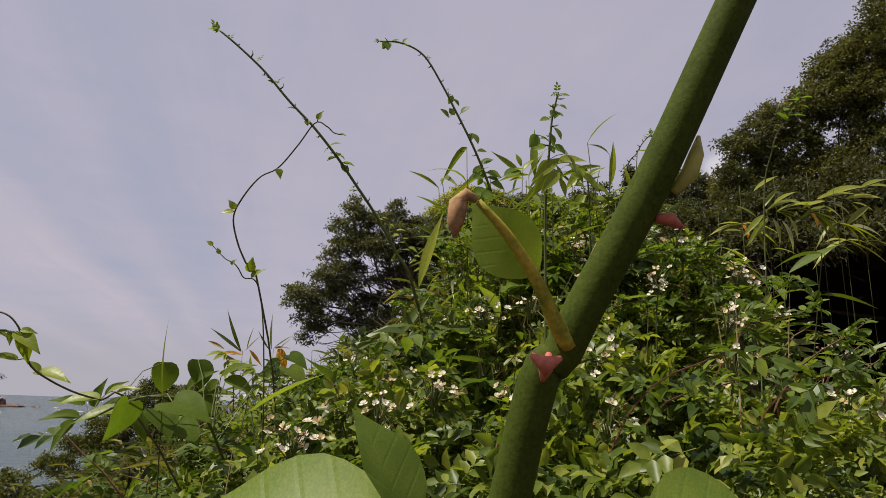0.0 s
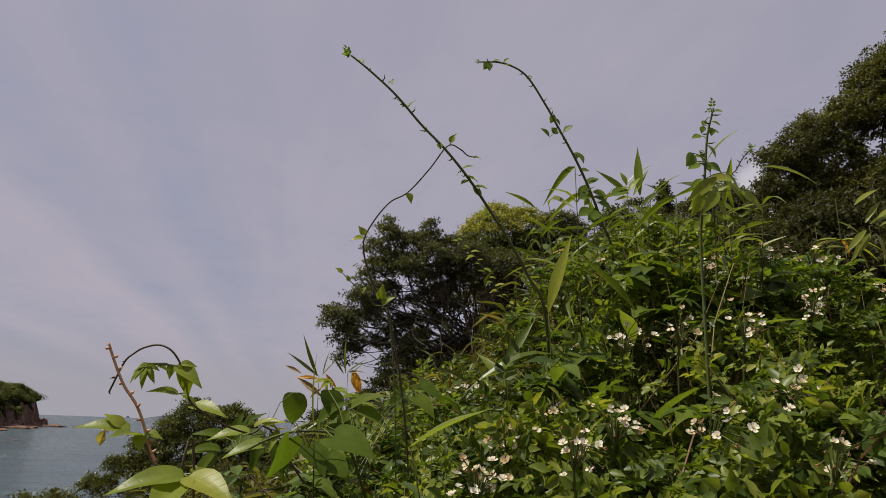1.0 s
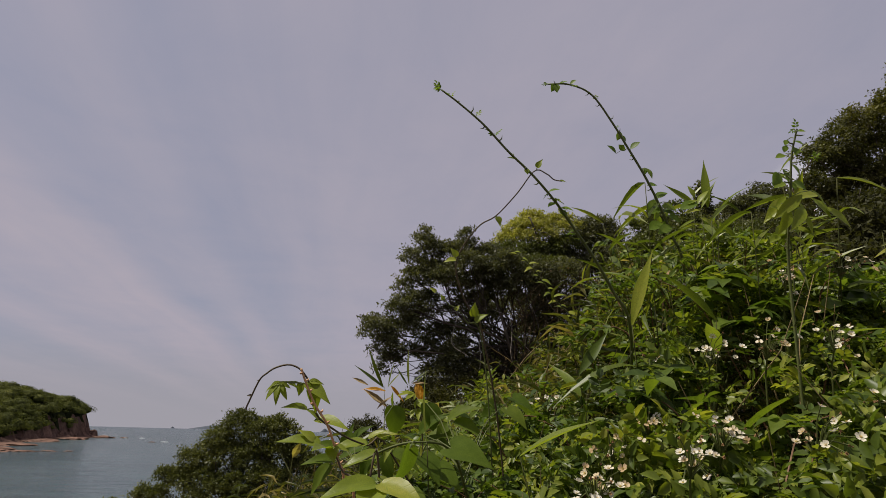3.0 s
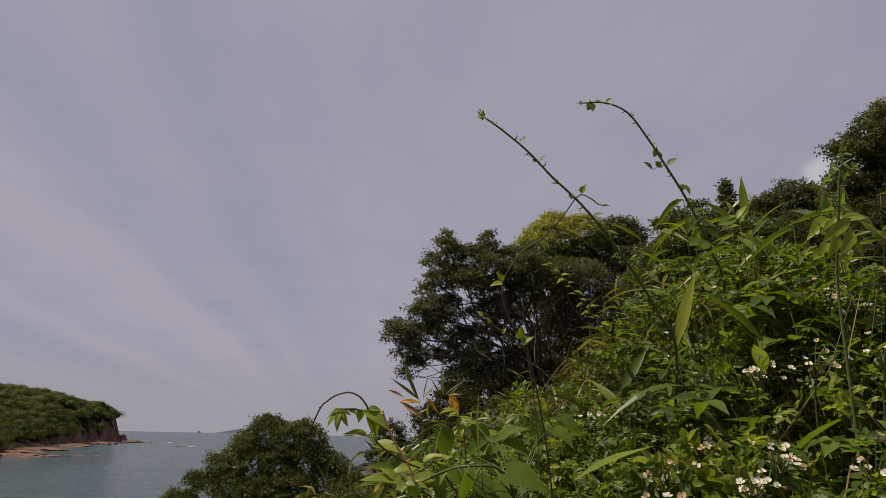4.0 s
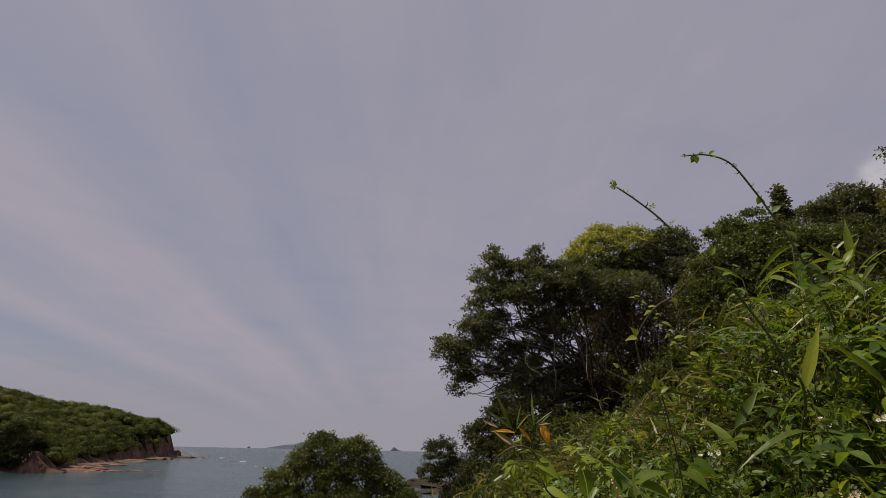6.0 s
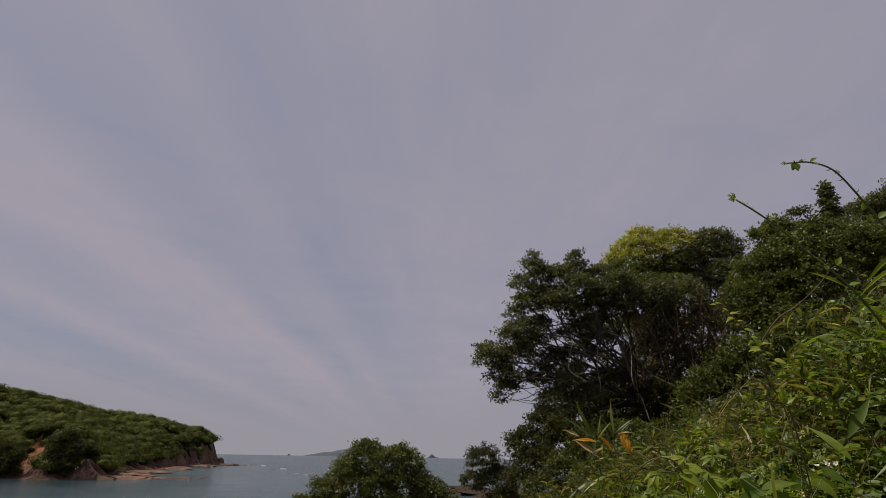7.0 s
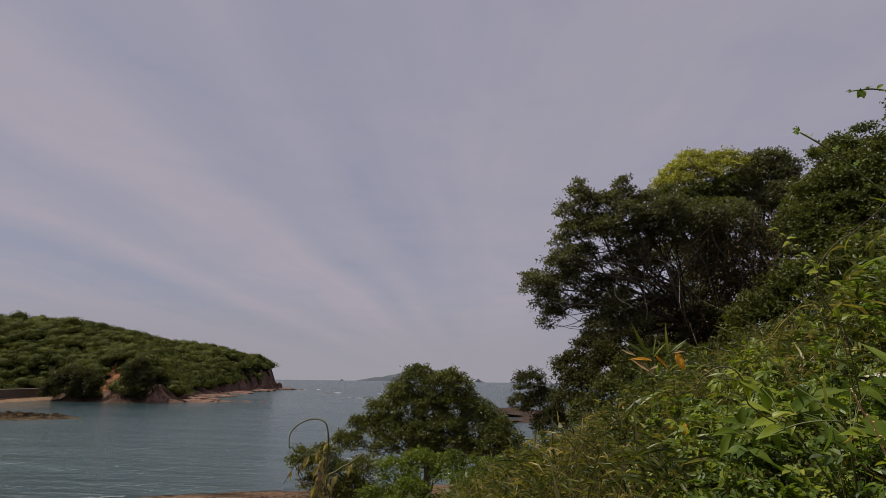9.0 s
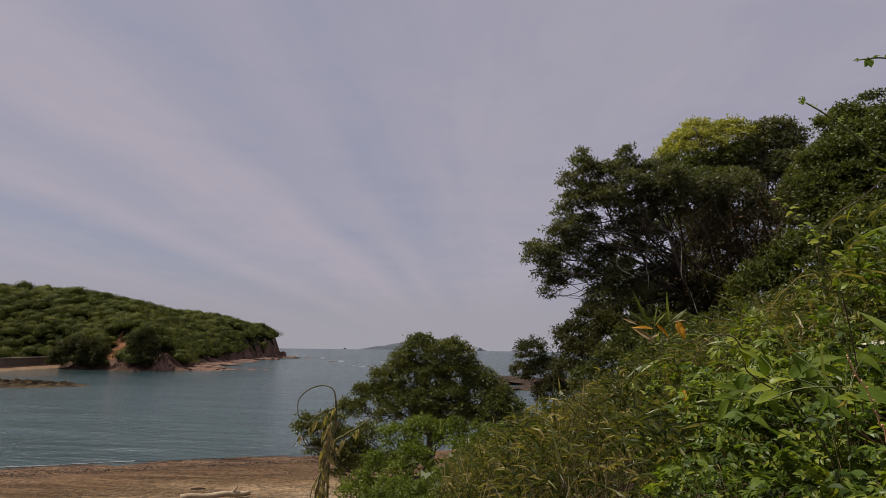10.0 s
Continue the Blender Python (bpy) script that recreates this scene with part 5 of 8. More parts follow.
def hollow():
    """An added shell, near-black to stand in for tree shade, open to the path."""
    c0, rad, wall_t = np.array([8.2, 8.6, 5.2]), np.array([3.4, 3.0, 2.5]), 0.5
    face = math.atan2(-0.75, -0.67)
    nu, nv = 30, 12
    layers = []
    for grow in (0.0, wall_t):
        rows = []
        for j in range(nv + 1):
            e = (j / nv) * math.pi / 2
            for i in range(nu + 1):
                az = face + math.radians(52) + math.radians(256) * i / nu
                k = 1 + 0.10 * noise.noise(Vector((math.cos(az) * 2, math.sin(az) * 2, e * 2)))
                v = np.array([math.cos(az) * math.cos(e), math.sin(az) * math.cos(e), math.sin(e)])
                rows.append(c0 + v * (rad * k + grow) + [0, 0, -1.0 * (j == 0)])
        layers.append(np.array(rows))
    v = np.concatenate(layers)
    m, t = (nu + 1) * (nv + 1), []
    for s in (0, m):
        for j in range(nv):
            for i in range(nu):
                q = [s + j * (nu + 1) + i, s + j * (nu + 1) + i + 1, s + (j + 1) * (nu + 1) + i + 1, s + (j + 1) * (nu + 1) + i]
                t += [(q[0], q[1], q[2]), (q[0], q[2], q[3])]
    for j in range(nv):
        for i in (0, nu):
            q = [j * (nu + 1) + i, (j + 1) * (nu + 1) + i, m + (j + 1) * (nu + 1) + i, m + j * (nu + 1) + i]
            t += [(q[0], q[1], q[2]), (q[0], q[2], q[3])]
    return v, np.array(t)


# added to shade the hollow, in place of a dense tree canopy
shell_ob = new("shade_shell", tri_mesh("shade_shell", *hollow(), M_SHADE_SHELL, smooth=True))
tagged(shell_ob, "dark shell added to shade the hollow under the trees", "earth bank", kind="structure")
# shrub added over the shell; its dark leaves stand in for shade
tree("hillside_shrub", (10.6, 11.0, float(land(10.6, 11))), (10.4, 10.8, 7.6),
     [(5.6, 10.6, 7.6, 1.0), (6.8, 10.8, 8.4, 1.1), (8.2, 10.6, 9.0, 1.2), (9.6, 9.8, 9.2, 1.2), (10.8, 8.8, 9.0, 1.3), (11.8, 7.6, 8.6, 1.3), (5.2, 9.8, 6.6, 0.8), (7.4, 9.4, 8.5, 0.8), (9.0, 8.8, 8.7, 0.9),
      (10.6, 7.4, 8.3, 1.0), (12.2, 6.4, 7.6, 1.1), (4.7, 9.0, 6.2, 0.6), (5.6, 9.4, 7.3, 0.7), (6.6, 9.0, 7.8, 0.7), (4.6, 9.6, 5.6, 0.6), (6.9, 8.3, 7.8, 0.45), (7.4, 8.3, 7.95, 0.45), (7.9, 8.2, 8.0, 0.45), (8.4, 8.0, 8.05, 0.5), (8.9, 7.7, 8.0, 0.5)],
     M_DUSK, 15, 0.10, "dark evergreen shrub added to cover the shading shell", 0.10, category="shrub")

# bare creepers hanging through the oak
for k, (a, b) in enumerate([((0.2, 19.2, 10.2), (0.8, 19.0, 7.6)), ((2.4, 19.3, 9.6), (4.6, 19.0, 6.6)), ((1.6, 19.2, 9.2), (2.6, 18.9, 6.4)), ((3.4, 19.6, 10.4), (4.2, 19.4, 8.2)), ((0.9, 19.2, 9.0), (1.2, 19.1, 7.2)), ((2.9, 19.2, 8.6), (3.9, 19.0, 6.4))]):
    line = limb_line(a, b, -0.1, 0.7, 18)
    cr = new("hanging_creeper", tri_mesh("hanging_creeper", *tube(line, 0.009, 5), M_PALE_BARK))
    tagged(cr, "bare pale creeper stem hanging from the oak", "creeper", "hanging creepers")


def dead_creepers():
    """A curtain of dry creeper stems and dead leaves over the landward side of the oak."""
    stems, ends = [], []
    for k in range(110):
        x, y, z = rng.uniform(2.4, 5.6), rng.uniform(18.8, 19.8), rng.uniform(8.2, 10.9)
        b = np.array([x + rng.normal() * 0.7, y - 0.2 + rng.normal() * 0.2, z - rng.uniform(0.7, 2.6)])
        line = limb_line((x, y, z), b, -0.1, 0.9, 9)
        stems.append(tube(line, 0.008, 3))
        ends.append(line[rng.integers(0, 9, 16)])
    p = np.concatenate(ends)
    p = p + 0.14 * rng.normal(size=p.shape)
    m = len(p)
    return join(stems), scatter(TRI_LEAF, frames_for(rng.normal(size=(m, 3)) - [0, 0, 0.5], rng.normal(size=(m, 3)) + [0, -0.8, 0.4]), p, 0.10 * rng.uniform(0.6, 1.4, m))


curtain = new("dead_creeper")
tagged(curtain, "tangle of dry brown creeper hanging over the oak", "creeper", kind="stuff")
stems_, leaves_ = dead_creepers()
part("stems", stems_, M_DEAD, curtain)
part("dead_leaves", leaves_, M_DEAD, curtain)


# undergrowth covering the slope under the trees
def undergrowth():
    n = 5200
    x, y = rng.uniform(-3.0, 16, n), rng.uniform(6.5, 26, n)
    ok = (x > -3.2 + 0.04 * (y - 6)) & ((x - 8.0) ** 2 / 26 + (y - 8.4) ** 2 / 18 > 1)
    x, y = x[ok], y[ok]
    z = land(x, y) + rng.uniform(0.1, 0.9, len(x)) + 0.25 * wobble(x, y, 0.5)
    c = np.repeat(np.column_stack([x, y, z]), 11, 0)
    m = len(c)
    p = c + rng.normal(size=(m, 3)) * [0.22, 0.22, 0.15]
    return scatter(TRI_LEAF, frames_for(rng.normal(size=(m, 3)) + [0, 0, 0.3], rng.normal(size=(m, 3)) * 0.6 + [0, -0.2, 1]), p, 0.14 * rng.uniform(0.7, 1.4, m))


under = new("undergrowth", tri_mesh("undergrowth", *undergrowth(), M_MIXED))
tagged(under, "low leafy undergrowth covering the hillside", "undergrowth", kind="stuff")

# ---- the rose thicket on the bank ----
def small_leaf(a, b, sink):
    """A six-sided oval leaflet, hollow along the middle."""
    return np.array([(0, 0, 0), (-a, 0.32, 0.10), (-b, 0.68, 0.06), (0, 1, -0.14), (b, 0.68, 0.06), (a, 0.32, 0.10), (0, 0.48, -sink)], float), np.array([(6, 1, 0), (6, 2, 1), (6, 3, 2), (6, 4, 3), (6, 5, 4), (6, 0, 5)], int)


LEAFLET = small_leaf(0.27, 0.20, 0.02)
LEAFLET_B = small_leaf(0.24, 0.23, 0.07)
BLADE = leaf_shape([0.012, 0.052, 0.066, 0.055, 0.028, 0], 0.5, 0.28)
BLADE_B = leaf_shape([0.012, 0.05, 0.064, 0.054, 0.030, 0], 0.45, 0.7)
GRASS = leaf_shape([0.010, 0.013, 0.009, 0], 0.4, 0.5)
BLADE_C = (np.array([(0, 0, 0), (-0.058, 0.38, 0.04), (0.058, 0.38, 0.04), (-0.042, 0.7, -0.18), (0.042, 0.7, -0.18), (0, 1, -0.5), (0, 0.5, -0.10)], float), np.array([(6, 1, 0), (6, 3, 1), (6, 5, 3), (6, 4, 5), (6, 2, 4), (6, 0, 2)], int))


def rose_leaf(seed, pairs=3):
    """A pinnate leaf, length about 1: a rachis with pairs of leaflets and one at the tip."""
    r = np.random.default_rng(seed)
    pieces = [(np.array([(-0.008, 0, 0), (0.008, 0, 0), (0, 0.75, -0.04)]), np.array([(0, 1, 2)]))]
    for k in range(pairs):
        y = 0.22 + 0.5 * k / pairs
        for side in (-1, 1):
            way = np.array([[side * 0.9, 0.55, r.normal() * 0.15]])
            f = frames_for(way, np.array([[r.normal() * 0.25, r.normal() * 0.25, 1.0]]))
            pieces.append(scatter(LEAFLET if r.random() < 0.6 else LEAFLET_B, f, np.array([[0, y, -0.03]]), [0.40 + 0.08 * r.random()]))
    f = frames_for(np.array([[0.05 * r.normal(), 1, -0.1]]), np.array([[0.2 * r.normal(), 0.1, 1.0]]))
    pieces.append(scatter(LEAFLET, f, np.array([[0, 0.68, -0.04]]), [0.46]))
    return join(pieces)


ROSE_LEAVES = [rose_leaf(3, 3), rose_leaf(4, 2), rose_leaf(5, 2)]


def clear_of_path(p, reach):
    """Which places keep clear of the line where the camera goes."""
    ok = np.ones(len(p), bool)
    for _, eye, _, _ in PATH:
        ok &= np.linalg.norm(p - np.array(eye), axis=1) > reach
    return ok


def thicket_points(n, x0, x1, y0, y1, deep):
    x, y = rng.uniform(x0, x1, n), rng.uniform(y0, y1, n)
    lump = 0.19 * wobble(x, y, 2.4, 1.0) + 0.15 * wobble(x, y, 6.5, 2.0)
    z = canopy(x, y) + lump - 0.04 - rng.exponential(deep, n)
    p = np.column_stack([x, y, z])
    edge = np.minimum(np.minimum(x - x0, x1 - x), np.minimum(y - y0, y1 - y))
    return p[clear_of_path(p, 0.5) & (z > land(x, y) + 0.05) & (edge > 0.10 + 0.16 * wobble(x, y, 3.0, 9.0))]


def rose_shrub(x0, x1, y0, y1, n, label, deep=0.13, gaps=-0.14, leaf=1.0, lean=(-0.2, -0.45, 0.9)):
    s = new("rose_shrub")
    cx, cy = (x0 + x1) / 2, (y0 + y1) / 2
    base = np.array([cx, cy, float(land(cx, cy))])
    s.location = base
    tagged(s, label, "shrub", "rose thicket")
    p = thicket_points(n, x0, x1, y0, y1, deep)
    p = p[np.array([noise.noise(Vector(q) * 7.0) + 0.5 * noise.noise(Vector(q) * 2.9) for q in p]) > gaps]
    sets = []
    for k in range(3):
        q = p[k::3]
        m = len(q)
        way = rng.normal(size=(m, 3)) * [1, 1, 0.6] + [-0.2, -0.3, 0.2]
        nor = rng.normal(size=(m, 3)) * 0.6 + lean
        sets.append(scatter(ROSE_LEAVES[k], frames_for(way, nor), q, leaf * rng.uniform(0.040, 0.076, m)))
    v, t = join(sets)
    lv = part("foliage", (v - base, t), M_ROSE, s, smooth=True)
    lv["kind"] = "stuff"
    for k in range(9):
        ax, ay = rng.uniform(x0, x1), rng.uniform(y0 + 0.1, y1)
        bx, by = ax + rng.normal() * 0.25, ay - abs(rng.normal()) * 0.2
        top = np.array([bx, by, float(canopy(bx, by)) - 0.06])
        root = np.array([ax, ay, float(land(ax, ay)) - 0.03])
        line = curve([root - base, (root * 0.45 + top * 0.55) - base + [rng.normal() * 0.08, rng.normal() * 0.08, 0.12], top - base], 12)
        part("cane", tube(line, np.linspace(0.006, 0.002, 12), 6), M_CANE, s, smooth=True)
    return s, base


def wild_canes(owner):
    """Reddish and green arching stems that thread the thicket, with small leaves along them."""
    for k in range(150):
        x, y = rng.uniform(-0.35, 1.5), rng.uniform(0.75, 1.9)
        a = rng.uniform(0, 6.3)
        reach = rng.uniform(0.10, 0.26)
        z = float(canopy(x, y))
        root = np.array([x, y, z - rng.uniform(0.25, 0.4)])
        tip = np.array([x + reach * math.cos(a), y + reach * math.sin(a), z + rng.uniform(-0.08, 0.06)])
        line = curve([root, (root + tip) / 2 + [0, 0, 0.10], tip], 9)
        if not clear_of_path(line, 0.5).all():
            continue
        stem = part("stem", tube(line, np.linspace(0.0022, 0.0008, 9), 4), M_RED_STEM, owner)
        m = 9
        f = line[rng.integers(3, 9, m)]
        q = rng.integers(0, 3)
        part("leaf_spray", scatter(ROSE_LEAVES[q], frames_for(rng.normal(size=(m, 3)) * [1, 1, 0.5], rng.normal(size=(m, 3)) * 0.45 + [-0.1, -0.35, 1.0]), f, rng.uniform(0.035, 0.06, m)), M_SPRIG, stem, "small young green leaves")["kind"] = "stuff"


PETAL = leaf_shape([0.05, 0.3, 0.46, 0.36], 0.25, -0.12)


def flower_mesh(seed, petals=5, cup=0.25, gone=()):
    """A five-petalled single rose with a boss of stamens."""
    r = np.random.default_rng(seed)
    pieces, slots = [], []
    for k in range(petals):
        if k in gone:
            continue
        a = k * 2 * math.pi / petals + r.normal() * 0.08
        f = frames_for(np.array([[math.cos(a), math.sin(a), cup + 0.15 * r.normal()]]), np.array([[-cup * math.cos(a), -cup * math.sin(a), 1.0]]))
        pieces.append(scatter(PETAL, f, np.array([[0.06 * math.cos(a), 0.06 * math.sin(a), 0]]), [0.46]))
        slots += [0] * len(pieces[-1][1])
    for k in range(12):
        a, rad = k * 2.4, 0.04 + 0.11 * (k / 12)
        b = np.array([math.cos(a) * rad, math.sin(a) * rad, 0])
        pieces.append(tube([b * 0.5, b + [0, 0, 0.13], b * 1.2 + [0, 0, 0.17]], [0.008, 0.01, 0.022], 4))
        slots += [1] * len(pieces[-1][1])
    pieces.append(tube([(0, 0, -0.2), (0, 0, -0.06), (0, 0, 0.02)], [0.03, 0.09, 0.08], 6))
    slots += [2] * len(pieces[-1][1])
    v, t = join(pieces)
    return tri_mesh("flower", v, t, [M_PETAL, M_STAMEN, M_CANE], slots)


FLOWERS = [flower_mesh(1), flower_mesh(2, 5, 0.5), flower_mesh(3, 5, 0.15, (2,)), flower_mesh(4, 5, 0.35)]


def spent_mesh():
    pieces = []
    for k in range(5):
        a = k * 1.256
        f = frames_for(np.array([[math.cos(a), math.sin(a), -0.5]]), np.array([[0.0, 0.2, 1.0]]))
        pieces.append(scatter(LEAFLET, f, np.zeros((1, 3)), [0.3]))
    pieces.append(tube([(0, 0, -0.25), (0, 0, -0.05), (0, 0, 0.12), (0, 0, 0.2)], [0.03, 0.11, 0.1, 0.04], 6))
    return tri_mesh("spent_flower", *join(pieces), M_SPENT)


SPENT = spent_mesh()


def flower_cluster(shrub, base, x, y, n, lift=0.02, tilt=(-0.3, -0.7)):
    """A branching stalk with open flowers and withered ones."""
    z = float(canopy(x, y)) + lift
    c = np.array([x, y, z])
    root = c + [0.02, 0.06, -0.16]
    pieces, heads = [tube([root - base, (root + c) / 2 - base + [0, 0, 0.02], c - base - [0, 0, 0.03]], [0.0022, 0.0018, 0.0014], 5)], []
    n = int(n * 3.4)
    for k in range(n):
        h = c + rng.normal(size=3) * [0.021, 0.016, 0.016] + [0, -0.02, 0.0]
        pieces.append(tube([c - base - [0, 0, 0.03], (c + h) / 2 - base, h - base], [0.001, 0.0009, 0.0008], 4))
        heads.append(h)
    st = part("flower_stalk", join(pieces), M_CANE, shrub)
    for k, h in enumerate(heads):
        nor = Vector((tilt[0] + rng.normal() * 0.45, tilt[1] + rng.normal() * 0.35, 0.75 + rng.normal() * 0.25))
        side = (rng.normal(), rng.normal(), rng.normal())
        open_ = rng.random() < 0.5
        f = frames_for(np.cross(np.array([nor]), np.array([side])), np.array([nor]))[0]
        m = Matrix.Translation(h - base) @ Matrix(f.tolist()).to_4x4() @ Matrix.Scale(rng.uniform(0.009, 0.0145) if open_ else rng.uniform(0.007, 0.012), 4)
        placed("flower" if open_ else "spent_flower", FLOWERS[int(rng.integers(4))] if open_ else SPENT, st, m, "white five-petalled flower with yellow stamens" if open_ else "withered brown flower")


rose_a, base_a = rose_shrub(-0.42, 0.52, 0.46, 1.66, 9200, "wild rose thicket with white flowers on the bank", 0.13, -0.06, 0.85)
rose_b, base_b = rose_shrub(0.36, 1.5, 0.5, 1.84, 15000, "tall wild rose shrub thick with white flowers", 0.06, -0.2, 0.66, (-0.5, -0.35, 1.0))
rose_c, base_c = rose_shrub(-0.7, 1.6, 1.3, 2.8, 6200, "leafy wild rose shrub higher on the bank")
rose_d, base_d = rose_shrub(1.2, 2.6, 0.35, 2.0, 9000, "wild rose shrub with scattered white flowers", 0.06, -0.2, 0.66, (-0.5, -0.35, 1.0))
for x, y, n in ((-0.09, 0.83, 7), (0.02, 0.78, 6), (0.1, 0.86, 6), (0.2, 0.8, 6), (0.05, 1.0, 5), (0.3, 1.06, 8), (0.4, 1.02, 7), (0.22, 1.12, 5), (0.34, 0.85, 6), (-0.03, 0.95, 5), (0.44, 1.2, 6), (0.15, 1.25, 4), (0.3, 0.72, 5)):
    flower_cluster(rose_a, base_a, x, y, n)
for x, y, n in ((0.58, 1.22, 7), (0.68, 1.2, 6), (0.55, 1.05, 8), (0.62, 0.95, 7), (0.75, 1.1, 7), (0.82, 0.95, 8), (0.7, 0.8, 6), (0.9, 1.2, 6), (1.0, 1.0, 7), (0.56, 0.85, 6), (0.95, 0.8, 7), (1.15, 0.95, 7)):
    flower_cluster(rose_b, base_b, x, y, n)
for x, y, n in ((0.35, 1.5, 4), (-0.02, 1.5, 4)):
    flower_cluster(rose_c, base_c, x, y, n)
for x, y, n in ((1.4, 1.1, 7), (1.4, 0.85, 8), (1.6, 1.2, 6), (1.75, 1.0, 7)):
    flower_cluster(rose_d, base_d, x, y, n)


twigs_ = new("wild_rose_stems")
tagged(twigs_, "thin reddish leafy stems threading the rose thicket", "rose stems")
wild_canes(twigs_)

# ---- long thorny canes that rise above the thicket ----
LEAF_ME = tri_mesh("leaflet", *leaf_shape([0, 0.2, 0.3, 0.33, 0.28, 0.15, 0], 0.3, 0.18), M_ROSE_CANE_LEAF, smooth=True)
FRESH_ME = tri_mesh("leaflet", *leaf_shape([0.02, 0.09, 0.15, 0.175, 0.16, 0.12, 0.06, 0], 0.3, 0.3), M_VINE, smooth=True)
SMALL_ME = tri_mesh("leaf_shoot", *rose_leaf(8, 2), M_ROSE_CANE_LEAF)


def thorny(points, r0, r1, n=60, every=3, length=0.012):
    line = curve(points, n)
    rad = np.linspace(r0, r1, n)
    pieces = [tube(line, rad, 7)]
    for k in range(2, n - 2, every):
        d = line[k + 1] - line[k]
        side = np.cross(d, rng.normal(size=3))
        side /= np.linalg.norm(side)
        b = line[k]
        pieces.append(tube([b, b + side * (rad[k] + length * 0.5), b + side * (rad[k] + length) - d * 0.4], [0.0022 * (rad[k] / 0.003) ** 0.5, 0.0012, 0.0002], 5))
    return line, join(pieces)


def rose_cane(points, r0, r1, label, leaves, shoots=14, mat=None, every=3, thorn=0.012, tip=4, sprays=(), depth=1.0, broad=()):
    """A cane from the ground to its tip (points run from the tip down), with prickles, leaflets and young shoots."""
    t = new("rose_cane")
    root = np.array(points[-1], float)
    t.location = root
    tagged(t, label, "rose cane", "rose canes")
    pts = [np.array(p) - root for p in points]
    line, vt = thorny(pts, r1, r0, every=every, length=thorn)
    part("stem", vt, mat or M_CANE, t, smooth=True)
    for f, size, way, nor in leaves:
        k = min(len(line) - 1, int(f * len(line)))
        placed("leaf", LEAF_ME, t, pose_of(line[k], way, nor, 0.8 * size))
    for q in range(shoots):
        k = int(rng.uniform(0.0, 0.6) * len(line))
        w = rng.normal(size=3) * [1, 0.6, 0.8] + [0, 0, 0.4]
        placed("young_leaf", SMALL_ME, t, pose_of(line[k], w, (0, -0.4, 1), rng.uniform(0.012, 0.026)))
    for q in range(tip):
        placed("young_leaf", SMALL_ME, t, pose_of(line[0], rng.normal(size=3) * 0.6 + [-0.6, 0, 0.5], (0, -1, 0.4), rng.uniform(0.012, 0.022)))
    for me, rows in ((LEAF_ME, sprays), (FRESH_ME, broad)):
        for x, z, turn, size in rows:
            a = radians(turn)
            place = np.array([x, depth + rng.normal() * 0.012, z]) - root
            way = np.array([math.cos(a), -0.2 + rng.normal() * 0.2, math.sin(a)])
            placed("leaf", me, t, pose_of(place, way, np.array([-math.sin(a) * 0.3 + rng.normal() * 0.25, -0.85, 0.55]), size))
            k = int(np.argmin(np.linalg.norm(line - place + [0, 0, 0.01], axis=1)))
            part("leaf_stalk", tube([line[k], (line[k] + place) / 2 + [0, 0, 0.003], place], 0.0007, 5), M_CANE, t)
    return t


rose_cane([(-0.312, 1.006, 5.868), (-0.276, 1.011, 5.842), (-0.226, 1.02, 5.801), (-0.176, 1.032, 5.75), (-0.128, 1.041, 5.706), (-0.081, 1.054, 5.655), (-0.04, 1.076, 5.607),
           (0.002, 1.099, 5.556), (0.045, 1.125, 5.493), (0.087, 1.163, 5.425), (0.15, 1.40, 5.22), (0.22, 1.8, 4.35)], 0.0036, 0.0018,
          "long arching thorny rose cane against the sky",
          [(0.30, 0.026, (-0.9, -0.2, 0.25), (0, -0.6, 0.8)), (0.34, 0.02, (0.2, -0.4, -0.9), (0, -0.9, 0.2)), (0.42, 0.03, (0.8, -0.3, 0.3), (0, -0.6, 0.8)), (0.45, 0.028, (-0.6, -0.3, -0.3), (0, -0.6, 0.8)),
           (0.48, 0.034, (0.9, -0.2, -0.1), (0.1, -0.6, 0.8)), (0.51, 0.03, (-0.5, -0.2, 0.6), (0, -0.8, 0.5))])
